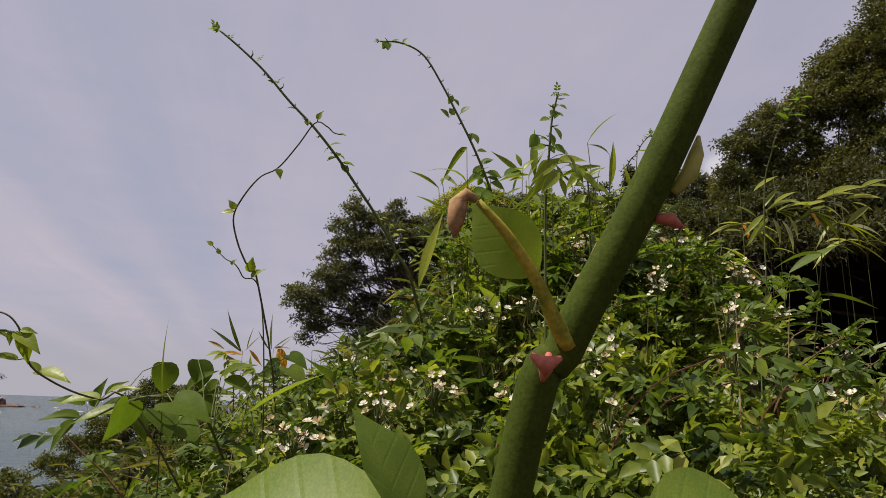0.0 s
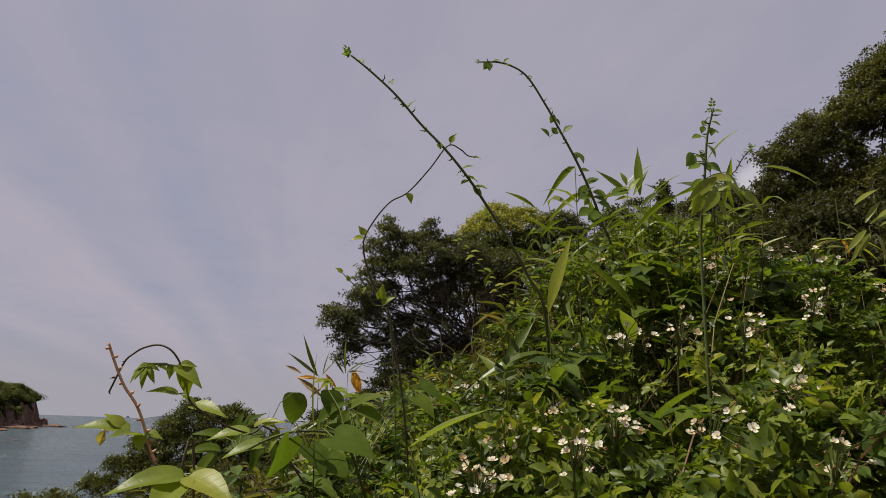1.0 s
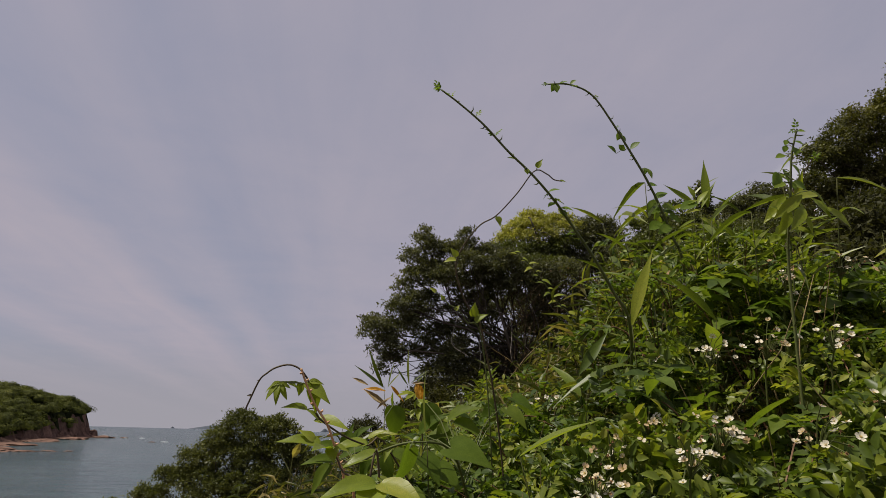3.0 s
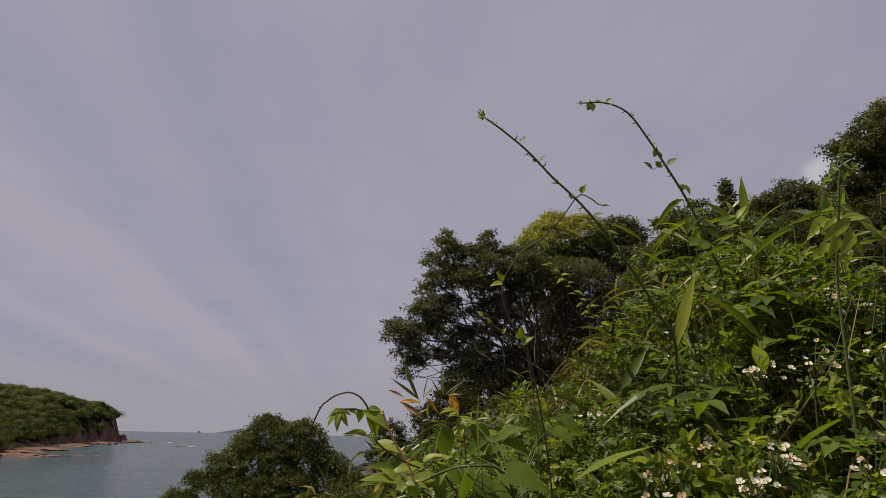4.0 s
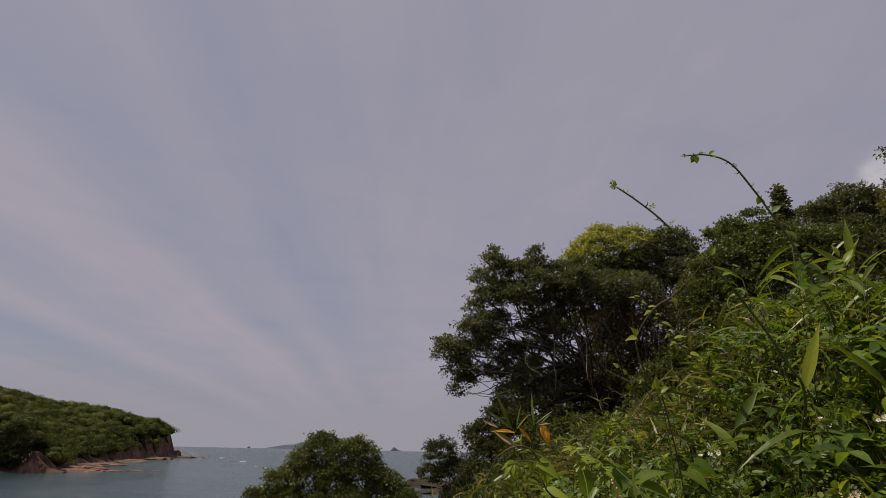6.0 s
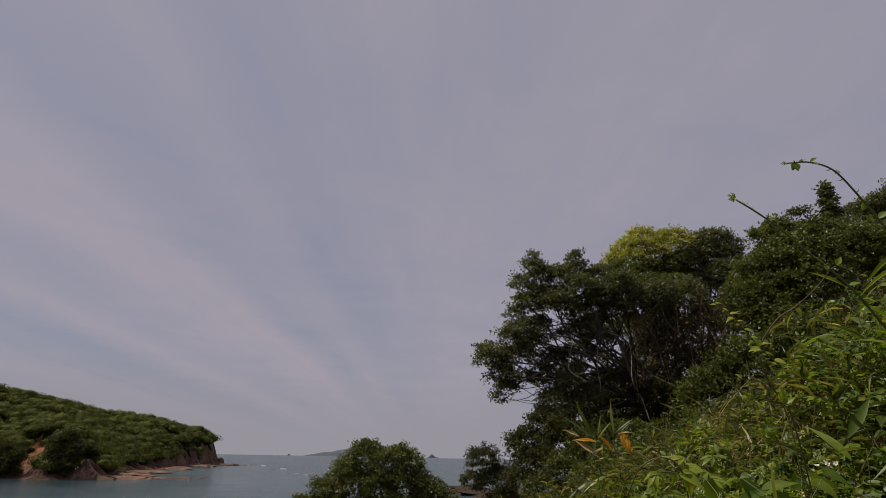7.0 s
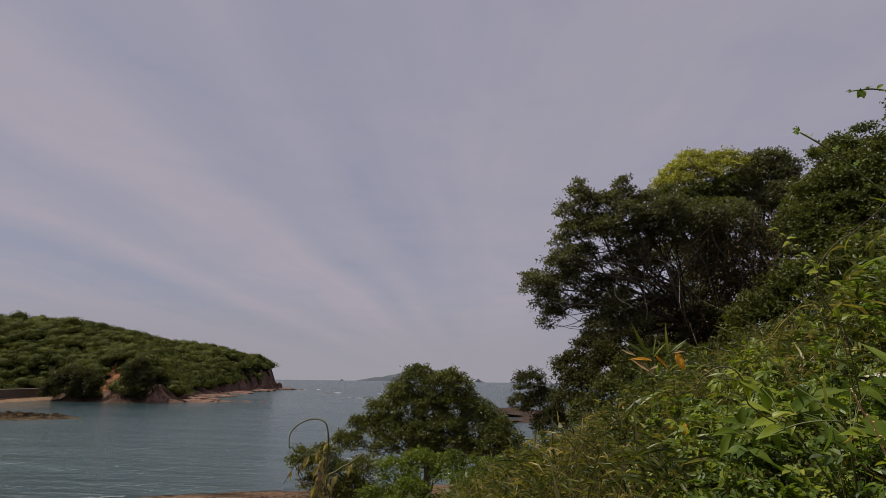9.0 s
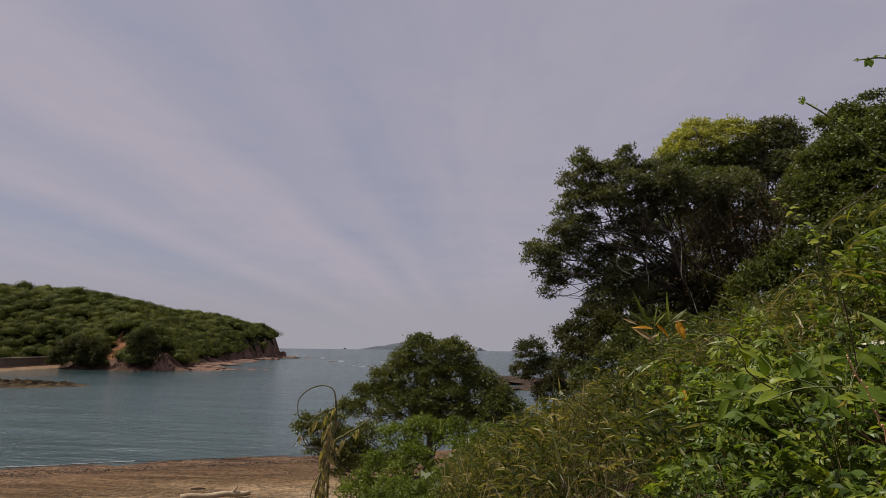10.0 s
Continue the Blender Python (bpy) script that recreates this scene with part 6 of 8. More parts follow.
rose_cane([(-0.019, 1.393, 6.145), (0.04, 1.381, 6.138), (0.101, 1.385, 6.11), (0.155, 1.394, 6.032), (0.193, 1.401, 5.965), (0.239, 1.412, 5.884), (0.28, 1.432, 5.808),
           (0.314, 1.452, 5.732), (0.352, 1.486, 5.645), (0.42, 1.70, 5.4), (0.46, 1.95, 4.5)], 0.0042, 0.0022,
          "arching thorny rose cane with small green leaves",
          [(0.045, 0.04, (0.1, -0.3, -0.8), (0, -1, 0.1)), (0.05, 0.032, (0.8, -0.1, 0.35), (0, -0.5, 0.9)), (0.045, 0.036, (-0.3, -0.2, -0.8), (0.3, -0.9, 0.1)), (0.10, 0.026, (0.5, -0.4, 0.4), (0, -0.8, 0.4))], 4,
          sprays=[(0.194, 6.028, -42, 0.026), (0.190, 6.027, -113, 0.028), (0.185, 5.979, 136, 0.034), (0.195, 5.966, 132, 0.024), (0.212, 5.973, 41, 0.032), (0.213, 5.957, 24, 0.015), (0.243, 5.913, -57, 0.037), (0.243, 5.916, -99, 0.028), (0.267, 5.886, 10, 0.030), (0.271, 5.834, 29, 0.040), (0.278, 5.831, -126, 0.045), (0.287, 5.807, -157, 0.040), (0.276, 5.793, -117, 0.024), (0.289, 5.814, -10, 0.044), (0.291, 5.804, -22, 0.040), (0.292, 5.773, -150, 0.048), (0.295, 5.770, -106, 0.029), (0.332, 5.799, 26, 0.053), (0.298, 5.780, -15, 0.043), (0.307, 5.753, -151, 0.046)], depth=1.44)
rose_cane([(0.297, 0.868, 5.727), (0.29, 0.882, 5.685), (0.289, 0.895, 5.64), (0.289, 0.911, 5.587), (0.294, 0.942, 5.519), (0.30, 0.965, 5.38), (0.31, 1.0, 5.1), (0.33, 1.08, 4.2)], 0.003, 0.0015,
          "upright young rose shoot with drooping fresh leaves",
          [(0.02, 0.016, (0.8, -0.3, 0.3), (0, -0.5, 0.8))], 0, tip=2, depth=0.90,
          sprays=[(0.309, 5.732, 9, 0.015), (0.309, 5.732, -124, 0.015), (0.306, 5.718, -29, 0.017), (0.304, 5.720, -115, 0.016), (0.293, 5.695, -166, 0.020), (0.295, 5.699, -100, 0.021), (0.297, 5.696, -20, 0.015), (0.298, 5.678, -68, 0.026), (0.299, 5.679, -54, 0.027), (0.288, 5.655, 176, 0.014), (0.266, 5.654, -119, 0.032), (0.285, 5.644, -154, 0.026), (0.289, 5.642, -60, 0.019), (0.298, 5.645, -30, 0.027), (0.300, 5.645, -7, 0.032)],
          broad=[(0.309, 5.623, 23, 0.069), (0.305, 5.623, -124, 0.050), (0.307, 5.618, -142, 0.06), (0.308, 5.616, -39, 0.040), (0.303, 5.609, -62, 0.037), (0.325, 5.615, -59, 0.048), (0.340, 5.598, -45, 0.052), (0.289, 5.595, -121, 0.055), (0.306, 5.596, -128, 0.06), (0.309, 5.587, -70, 0.037), (0.297, 5.627, -141, 0.030)])
rose_cane([(0.93, 1.07, 5.90), (0.915, 1.1, 5.86), (0.90, 1.14, 5.80), (0.90, 1.2, 5.6), (0.92, 1.3, 4.7)], 0.0018, 0.0010, "young rose shoot with bright leaves at its tip",
          [(0.02, 0.035, (0.9, -0.3, 0.2), (0, -0.4, 0.9)), (0.06, 0.04, (-0.8, -0.3, 0.0), (0, -0.4, 0.9)), (0.1, 0.04, (0.8, -0.4, -0.2), (0, -0.5, 0.9)), (0.16, 0.045, (-0.8, -0.4, -0.2), (0, -0.5, 0.9)), (0.22, 0.045, (0.9, -0.3, 0.1), (0, -0.4, 0.9)), (0.28, 0.05, (-0.7, -0.4, 0.3), (0, -0.5, 0.8))], 3)
rose_cane([(0.862, 1.62, 6.069), (0.830, 1.62, 6.034), (0.812, 1.63, 6.000), (0.783, 1.65, 5.942), (0.763, 1.70, 5.692), (0.763, 1.8, 4.7)], 0.0030, 0.0014, "slender red-tinged rose shoot",
          [(0.05, 0.03, (0.8, -0.3, 0.1), (0, -0.5, 0.8)), (0.06, 0.026, (-0.8, -0.3, 0.2), (0, -0.5, 0.8)), (0.01, 0.022, (0.7, -0.3, 0.5), (0, -0.5, 0.8))], 4, M_VINE_STEM)
rose_cane([(-0.442, 0.576, 5.273), (-0.436, 0.58, 5.258), (-0.427, 0.585, 5.239), (-0.415, 0.59, 5.222), (-0.407, 0.595, 5.203), (-0.402, 0.6, 5.186), (-0.395, 0.604, 5.165), (-0.38, 0.62, 5.05), (-0.36, 0.68, 4.1)], 0.0014, 0.0011, "short cut rose cane with reddish bark",
          [], 0, M_CANE_RED, 4, 0.004, 0)


# the cane beside the path's start, close to the eye
def near_cane():
    t = new("rose_cane")
    pts = [(0.075, 0.066, 5.307), (0.0605, 0.0768, 5.2735), (0.0463, 0.0882, 5.238), (0.034, 0.0975, 5.2112), (0.0258, 0.1052, 5.1845), (0.0, 0.15, 5.0), (-0.02, 0.3, 4.0)]
    root = np.array(pts[-1])

    def at_root(*p):
        return np.array(p) - root

    t.location = root
    tagged(t, "thick smooth green rose cane beside the path", "rose cane", "rose canes")
    line = curve([np.array(p) - root for p in pts], 40)
    part("stem", tube(line, np.linspace(0.0030, 0.0038, 40), 14), M_NEAR_CANE, t, smooth=True)
    stalk = curve([at_root(0.0335, 0.0955, 5.2105), at_root(0.0305, 0.0935, 5.2145), at_root(0.027, 0.0915, 5.2205), at_root(0.0215, 0.0895, 5.2275), at_root(0.0165, 0.0888, 5.2325)], 14)
    part("leaf_stalk", tube(stalk, np.linspace(0.0016, 0.0006, 14), 8), M_YELLOW_STALK, t, "yellowish young leaf stalk", True)
    part("bud", tube([at_root(0.0163, 0.0888, 5.2328), at_root(0.0145, 0.0886, 5.2335), at_root(0.0132, 0.0886, 5.2318), at_root(0.0128, 0.0888, 5.2285), at_root(0.0128, 0.0889, 5.2265)], [0.0006, 0.0011, 0.0016, 0.0014, 0.0004], 8), M_SPENT, t, "withered brown tip", True)
    part("bud_scale", tube([at_root(0.0262, 0.0925, 5.2085), at_root(0.0285, 0.0918, 5.2068), at_root(0.0312, 0.0925, 5.2082)], [0.0005, 0.0017, 0.0005], 7), M_BUD, t, "red bud scale at the joint", True)
    part("bud_scale", tube([at_root(0.0285, 0.0938, 5.2045), at_root(0.0288, 0.0928, 5.2065), at_root(0.0296, 0.0935, 5.209)], [0.0004, 0.0013, 0.0005], 7), M_BUD, t, "red bud scale at the joint", True)
    part("bud_scale", tube([at_root(0.047, 0.089, 5.232), at_root(0.0495, 0.0885, 5.2318), at_root(0.0515, 0.0885, 5.2305)], [0.0008, 0.0012, 0.0004], 7), M_BUD, t, "red bud scale at the joint", True)
    part("young_shoot", tube([at_root(0.05, 0.0875, 5.2365), at_root(0.0525, 0.0868, 5.2395), at_root(0.0537, 0.0862, 5.243), at_root(0.0543, 0.086, 5.2465)], [0.0008, 0.0015, 0.0013, 0.0003], 7), M_PALE_SHOOT, t, "pale yellow young shoot", True)
    big = tri_mesh("leaflet", *leaf_shape([0, 0.14, 0.24, 0.31, 0.34, 0.35, 0.32, 0.26, 0.17, 0.08, 0], 0.3, 0.2, 0.006), M_ROSE_CANE_LEAF, smooth=True)
    for p, way, nor, size in (((0.0275, 0.0925, 5.2215), (-0.7, -0.1, 0.65), (-0.5, -0.85, -0.1), 0.0165),
                              ((0.012, 0.143, 5.170), (-0.30, -0.03, 0.95), (0.75, -0.6, 0.3), 0.032),
                              ((0.010, 0.118, 5.168), (-0.8, 0.3, 0.2), (0.1, -0.75, 0.6), 0.055), ((0.0590, 0.128, 5.1745), (0.98, 0.1, 0.06), (-0.1, -0.75, 0.65), 0.042), ((0.0345, 0.128, 5.1730), (0.97, 0.1, 0.05), (0.0, -0.75, 0.65), 0.028)):
        placed("leaf", big, t, pose_of(np.array(p) - root, way, nor, size))
    part("side_stalk", tube([at_root(0.004, 0.143, 5.03), at_root(0.012, 0.14, 5.12), at_root(0.012, 0.143, 5.164)], 0.0012, 6), M_CANE, t)


near_cane()


# ---- vines ----
def broad_shape(rows, fold=0.2, droop=0.2, wave=0.012):
    """A broad leaf from rows of (rib y, half width, edge y), five points across."""
    v, t = [], []
    for i, (cy, w, ey) in enumerate(rows):
        for k in (-1, -0.5, 0, 0.5, 1):
            y = cy + (ey - cy) * abs(k) ** 1.3
            v.append((w * k, y, fold * w * abs(k) - droop * max(y, 0) ** 2 + wave * math.sin(9 * y + 3 * k) * abs(k)))
        if i:
            for k in range(4):
                q = (5 * i - 5 + k, 5 * i - 4 + k, 5 * i + 1 + k, 5 * i + k)
                t += [(q[0], q[1], q[2]), (q[0], q[2], q[3])]
    return np.array(v, float), np.array(t, int)


HEART = broad_shape([(0.0, 0.02, -0.02), (0.03, 0.22, -0.13), (0.09, 0.37, -0.10), (0.17, 0.45, 0.02), (0.28, 0.47, 0.16), (0.41, 0.43, 0.33), (0.55, 0.34, 0.50), (0.70, 0.23, 0.67), (0.85, 0.11, 0.83), (1.0, 0.004, 1.0)])
HEART_ME = tri_mesh("heart_leaf", *HEART, M_HEART, smooth=True)


def palm_shape():
    """A leaf of five fingers."""
    pieces = []
    for a, s in ((-1.25, 0.55), (-0.62, 0.85), (0, 1.0), (0.62, 0.85), (1.25, 0.55)):
        f = frames_for(np.array([[math.sin(a), math.cos(a), -0.08]]), np.array([[0.1 * math.sin(a), 0.0, 1.0]]))
        pieces.append(scatter(leaf_shape([0.03, 0.13, 0.17, 0.11, 0], 0.3, 0.3), f, np.zeros((1, 3)), [s]))
    return join(pieces)


PALM_ME = tri_mesh("palmate_leaf", *palm_shape(), M_VINE, smooth=True)
VINE_LEAF_ME = tri_mesh("vine_leaf", *broad_shape([(0.0, 0.01, 0.0), (0.06, 0.17, 0.02), (0.16, 0.27, 0.12), (0.3, 0.33, 0.26), (0.46, 0.31, 0.43), (0.63, 0.22, 0.6), (0.8, 0.11, 0.78), (1.0, 0.003, 1.0)], 0.3, 0.25), M_VINE, smooth=True)


def vine(name, points, r0, r1, label, category, leaves, mat=None, n=60, from_=0.0):
    """A stem from its tip down to the ground, with leaves on stalks; from_: how far down the stem the first stalk may spring."""
    t = new(name)
    root = np.array(points[-1], float)
    t.location = root
    tagged(t, label, category)
    line = curve([np.array(p) - root for p in points], n)
    part("stem", tube(line, np.linspace(r1, r0, n), 6), mat or M_VINE_STEM, t, smooth=True)
    for me, place, way, nor, size in leaves:
        placed("leaf", me, t, pose_of(np.array(place) - root, way, nor, size))
        first = int(from_ * n)
        k = first + int(np.argmin(np.linalg.norm(line[first:] + root - np.array(place), axis=1)))
        d = np.linalg.norm(line[k] + root - np.array(place))
        if d > 0.004:
            part("leaf_stalk", tube([line[k], (line[k] + np.array(place) - root) / 2 + [0, 0, 0.1 * d], np.array(place) - root], 0.0009, 5), M_CANE, t)
    return t


vine("twining_vine", [(-0.073, 1.028, 5.688), (-0.088, 1.03, 5.692), (-0.101, 1.03, 5.703), (-0.124, 1.036, 5.712), (-0.155, 1.06, 5.674), (-0.193, 1.094, 5.638), (-0.226, 1.1, 5.618), (-0.256, 1.115, 5.581), (-0.272, 1.126, 5.542),
                      (-0.262, 1.14, 5.496), (-0.242, 1.15, 5.455), (-0.215, 1.16, 5.41), (-0.16, 1.25, 5.1), (-0.1, 1.4, 4.25)], 0.002, 0.0011, "thin brown twining vine looped round a rose cane", "vine",
     [(VINE_LEAF_ME, (-0.12, 1.03, 5.716), (0.3, -0.3, 0.6), (0, -0.8, 0.5), 0.02), (VINE_LEAF_ME, (-0.192, 1.09, 5.634), (0.3, -0.2, -0.8), (0.2, -0.8, 0.2), 0.022), (VINE_LEAF_ME, (-0.272, 1.12, 5.55), (-0.9, -0.2, -0.1), (0, -0.7, 0.6), 0.026),
      (VINE_LEAF_ME, (-0.27, 1.12, 5.556), (-0.5, -0.3, 0.7), (0, -0.9, 0.3), 0.022), (VINE_LEAF_ME, (-0.077, 1.03, 5.689), (0.9, -0.1, 0.05), (0, -0.7, 0.6), 0.014), (VINE_LEAF_ME, (-0.23, 1.15, 5.43), (0.6, -0.3, 0.5), (0, -0.7, 0.6), 0.03),
      (VINE_LEAF_ME, (-0.235, 1.15, 5.44), (0.2, -0.3, 0.9), (0.3, -0.9, 0.2), 0.03)])
vine("thin_shoot", [(-0.312, 1.15, 5.49), (-0.285, 1.15, 5.465), (-0.25, 1.155, 5.435), (-0.2, 1.2, 5.3), (-0.14, 1.35, 4.3)], 0.0016, 0.0008, "thin budding shoot beside the vine", "shoot",
     [(VINE_LEAF_ME, (-0.31, 1.15, 5.488), (-0.7, -0.2, 0.6), (0, -0.8, 0.5), 0.016), (VINE_LEAF_ME, (-0.295, 1.15, 5.472), (-0.3, -0.2, 0.8), (0, -0.8, 0.5), 0.014), (VINE_LEAF_ME, (-0.27, 1.15, 5.452), (0.5, -0.2, 0.8), (0, -0.8, 0.5), 0.014)], M_CANE)
BROAD_ME = tri_mesh("vine_leaf", *broad_shape([(0.0, 0.01, 0.0), (0.06, 0.12, 0.03), (0.16, 0.20, 0.13), (0.3, 0.235, 0.27), (0.46, 0.22, 0.44), (0.63, 0.165, 0.61), (0.8, 0.085, 0.79), (1.0, 0.003, 1.0)], 0.35, 0.22), M_VINE, smooth=True)
WITHER_ME = tri_mesh("withered_leaf", *leaf_shape([0, 0.12, 0.17, 0.13, 0.06, 0], 0.5, 0.5, 0.05), M_WITHER)
ARCHLINE = [(-0.608, 0.960, 5.245), (-0.603, 0.956, 5.256), (-0.588, 0.946, 5.288), (-0.576, 0.941, 5.299), (-0.562, 0.938, 5.308), (-0.542, 0.936, 5.313), (-0.525, 0.936, 5.308), (-0.513, 0.939, 5.296), (-0.506, 0.943, 5.282), (-0.500, 0.950, 5.258), (-0.495, 0.967, 5.237), (-0.475, 0.981, 5.220), (-0.447, 1.006, 5.203), (-0.419, 1.039, 5.192), (-0.382, 1.072, 5.182) , (-0.25, 1.15, 4.9), (-0.2, 1.3, 4.15)]
ARCH = [(PALM_ME, (-0.554, 0.944, 5.287), (-0.19, -0.28, -0.94), (-0.1, -0.7, 0.7), 0.036),
        (PALM_ME, (-0.555, 0.945, 5.285), (-0.66, -0.42, -0.63), (-0.1, -0.6, 0.8), 0.033),
        (VINE_LEAF_ME, (-0.541, 0.944, 5.285), (0.96, 0.06, -0.28), (0, -0.5, 0.85), 0.018),
        (BROAD_ME, (-0.513, 0.942, 5.286), (0.84, -0.30, -0.46), (0.1, -0.7, 0.7), 0.053),
        (BROAD_ME, (-0.507, 0.941, 5.289), (1.00, -0.04, -0.09), (0, -0.8, 0.5), 0.023),
        (BROAD_ME, (-0.503, 0.941, 5.289), (0.24, 0.08, -0.97), (0.3, -0.9, 0.2), 0.051),
        (BROAD_ME, (-0.509, 0.954, 5.246), (-0.83, -0.52, 0.20), (0, -0.6, 0.8), 0.041),
        (VINE_LEAF_ME, (-0.518, 0.943, 5.286), (-0.38, 0.25, -0.89), (0, -0.8, 0.5), 0.024)]
ARCH += [(BROAD_ME, (-0.504, 1.001, 5.231), (0.93, -0.38, -0.05), (0, -0.5, 0.85), 0.064),
        (BROAD_ME, (-0.499, 1.000, 5.233), (-0.71, -0.19, 0.68), (0, -0.5, 0.85), 0.027),
        (BROAD_ME, (-0.419, 1.038, 5.195), (-0.97, -0.26, -0.03), (0, -0.5, 0.85), 0.065),
        (BROAD_ME, (-0.421, 1.067, 5.203), (0.83, -0.18, 0.52), (0, -0.5, 0.85), 0.038),
        (BROAD_ME, (-0.407, 1.066, 5.204), (0.92, -0.15, 0.37), (0, -0.5, 0.85), 0.040),
        (BROAD_ME, (-0.396, 1.074, 5.177), (-0.93, -0.34, -0.14), (0, -0.5, 0.85), 0.073),
        (BROAD_ME, (-0.383, 1.068, 5.196), (-0.22, -0.63, -0.74), (0, -0.5, 0.85), 0.036)]
arch = vine("leafy_vine", ARCHLINE, 0.0018, 0.0013, "leafy vine with a drooping dark arching tip", "vine", ARCH, from_=0.5)
BIT_ME = tri_mesh("withered_leaf", *leaf_shape([0.05, 0.2, 0.24, 0.16, 0.05, 0], 0.5, 0.4), M_VINE_STEM)
for k in range(6):
    f = np.array(ARCHLINE[0]) + (np.array(ARCHLINE[2]) - np.array(ARCHLINE[0])) * (k / 5) ** 1.5
    way = rng.normal(size=3) + [-0.4, -0.2, -0.3]
    placed("withered_leaf", BIT_ME, arch, pose_of(f - np.array(ARCHLINE[-1]), way, (0.2, -0.9, 0.3), rng.uniform(0.004, 0.009)), "shrivelled dark brown leaf")
LOW = [(BROAD_ME, (-0.361, 0.572, 5.169), (-0.86, -0.50, -0.04), (0, -0.5, 0.85), 0.056),
       (BROAD_ME, (-0.362, 0.573, 5.167), (-0.07, -0.95, -0.32), (0, -0.7, 0.7), 0.060),
       (BROAD_ME, (-0.359, 0.572, 5.169), (0.81, -0.57, -0.14), (0, -0.5, 0.85), 0.057),
       (BROAD_ME, (-0.360, 0.582, 5.170), (0.61, 0.79, -0.03), (0, -0.5, 0.85), 0.039),
       (BROAD_ME, (-0.420, 0.596, 5.202), (-0.94, -0.25, 0.21), (0, -0.5, 0.85), 0.043),
       (VINE_LEAF_ME, (-0.427, 0.596, 5.205), (-0.72, -0.16, 0.67), (0, -0.5, 0.85), 0.019),
       (BROAD_ME, (-0.412, 0.597, 5.198), (-0.26, -0.95, 0.17), (0, -0.5, 0.85), 0.035),
       (VINE_LEAF_ME, (-0.407, 0.596, 5.200), (1.00, 0.00, -0.06), (0, -0.5, 0.85), 0.016),
       (VINE_LEAF_ME, (-0.409, 0.596, 5.200), (0.24, -0.82, -0.53), (0, -0.9, 0.4), 0.021),
       (WITHER_ME, (-0.440, 0.597, 5.203), (-0.44, 0.31, -0.84), (0.3, -0.9, 0.2), 0.023)]
vine("leafy_vine", [(-0.439, 0.597, 5.203), (-0.419, 0.597, 5.201), (-0.404, 0.594, 5.191), (-0.395, 0.592, 5.177), (-0.372, 0.583, 5.164), (-0.355, 0.60, 5.10), (-0.3, 0.72, 4.05)], 0.0012, 0.0008, "low vine with broad bright green leaves climbing a cane", "vine", LOW)

BROAD_DARK_ME = tri_mesh("vine_leaf", *broad_shape([(0.0, 0.01, 0.0), (0.06, 0.12, 0.03), (0.16, 0.20, 0.13), (0.3, 0.235, 0.27), (0.46, 0.22, 0.44), (0.63, 0.165, 0.61), (0.8, 0.085, 0.79), (1.0, 0.003, 1.0)], 0.35, 0.35), M_HEART, smooth=True)
ROUND_ME = tri_mesh("round_leaf", *broad_shape([(0.0, 0.03, -0.01), (0.05, 0.24, 0.0), (0.14, 0.38, 0.08), (0.28, 0.46, 0.24), (0.45, 0.47, 0.43), (0.63, 0.40, 0.62), (0.8, 0.26, 0.8), (0.93, 0.11, 0.92), (1.0, 0.003, 1.0)], 0.2, 0.2), M_HEART, smooth=True)
hearts = [(HEART_ME, (-0.345, 0.955, 5.190), (-0.25, -0.12, -0.95), (0.93, -0.36, -0.15), 0.062),
          (HEART_ME, (-0.280, 0.946, 5.193), (0.89, -0.39, -0.21), (0.5, -0.6, 0.55), 0.072),
          (ROUND_ME, (-0.392, 1.235, 5.266), (0.20, -0.16, -0.97), (0.5, -0.6, 0.55), 0.058),
          (ROUND_ME, (-0.322, 1.207, 5.272), (0.37, -0.32, -0.87), (0.5, -0.6, 0.55), 0.056),
          (HEART_ME, (-0.303, 1.063, 5.158), (0.80, -0.43, -0.42), (0.5, -0.6, 0.55), 0.060),
          (HEART_ME, (-0.327, 1.039, 5.176), (0.61, -0.55, -0.57), (0.5, -0.6, 0.55), 0.060),
          (HEART_ME, (-0.150, 1.20, 5.287), (0.83, -0.42, -0.37), (0.5, -0.6, 0.55), 0.050)]
hearts += [(BROAD_DARK_ME, (-0.479, 1.128, 5.183), (-0.87, -0.37, 0.33), (0, -0.6, 0.8), 0.054),
           (BROAD_DARK_ME, (-0.487, 1.135, 5.162), (-0.88, -0.46, 0.14), (0, -0.6, 0.8), 0.059),
           (BROAD_DARK_ME, (-0.494, 1.138, 5.155), (-0.64, -0.25, -0.73), (-0.3, -0.8, 0.5), 0.061),
           (BROAD_DARK_ME, (-0.473, 1.149, 5.179), (0.18, -0.28, 0.94), (0, -0.7, 0.7), 0.050),
           (BROAD_DARK_ME, (-0.459, 1.153, 5.199), (0.62, -0.29, 0.73), (0, -0.6, 0.8), 0.045),
           (BROAD_DARK_ME, (-0.335, 1.206, 5.215), (0.58, -0.50, 0.64), (0, -0.7, 0.7), 0.070),
           (BROAD_DARK_ME, (-0.318, 1.207, 5.205), (0.86, -0.42, 0.30), (0, -0.6, 0.8), 0.078),
           (BROAD_DARK_ME, (-0.318, 1.186, 5.205), (0.85, -0.36, -0.38), (0, -0.7, 0.7), 0.074),
           (BROAD_DARK_ME, (-0.279, 1.223, 5.241), (0.70, -0.47, 0.54), (0, -0.6, 0.8), 0.076),
           (BROAD_DARK_ME, (-0.266, 1.212, 5.239), (0.88, -0.42, -0.23), (0, -0.6, 0.8), 0.072),
           (BROAD_DARK_ME, (-0.280, 1.204, 5.236), (-0.46, -0.33, -0.83), (0, -0.7, 0.7), 0.052)]
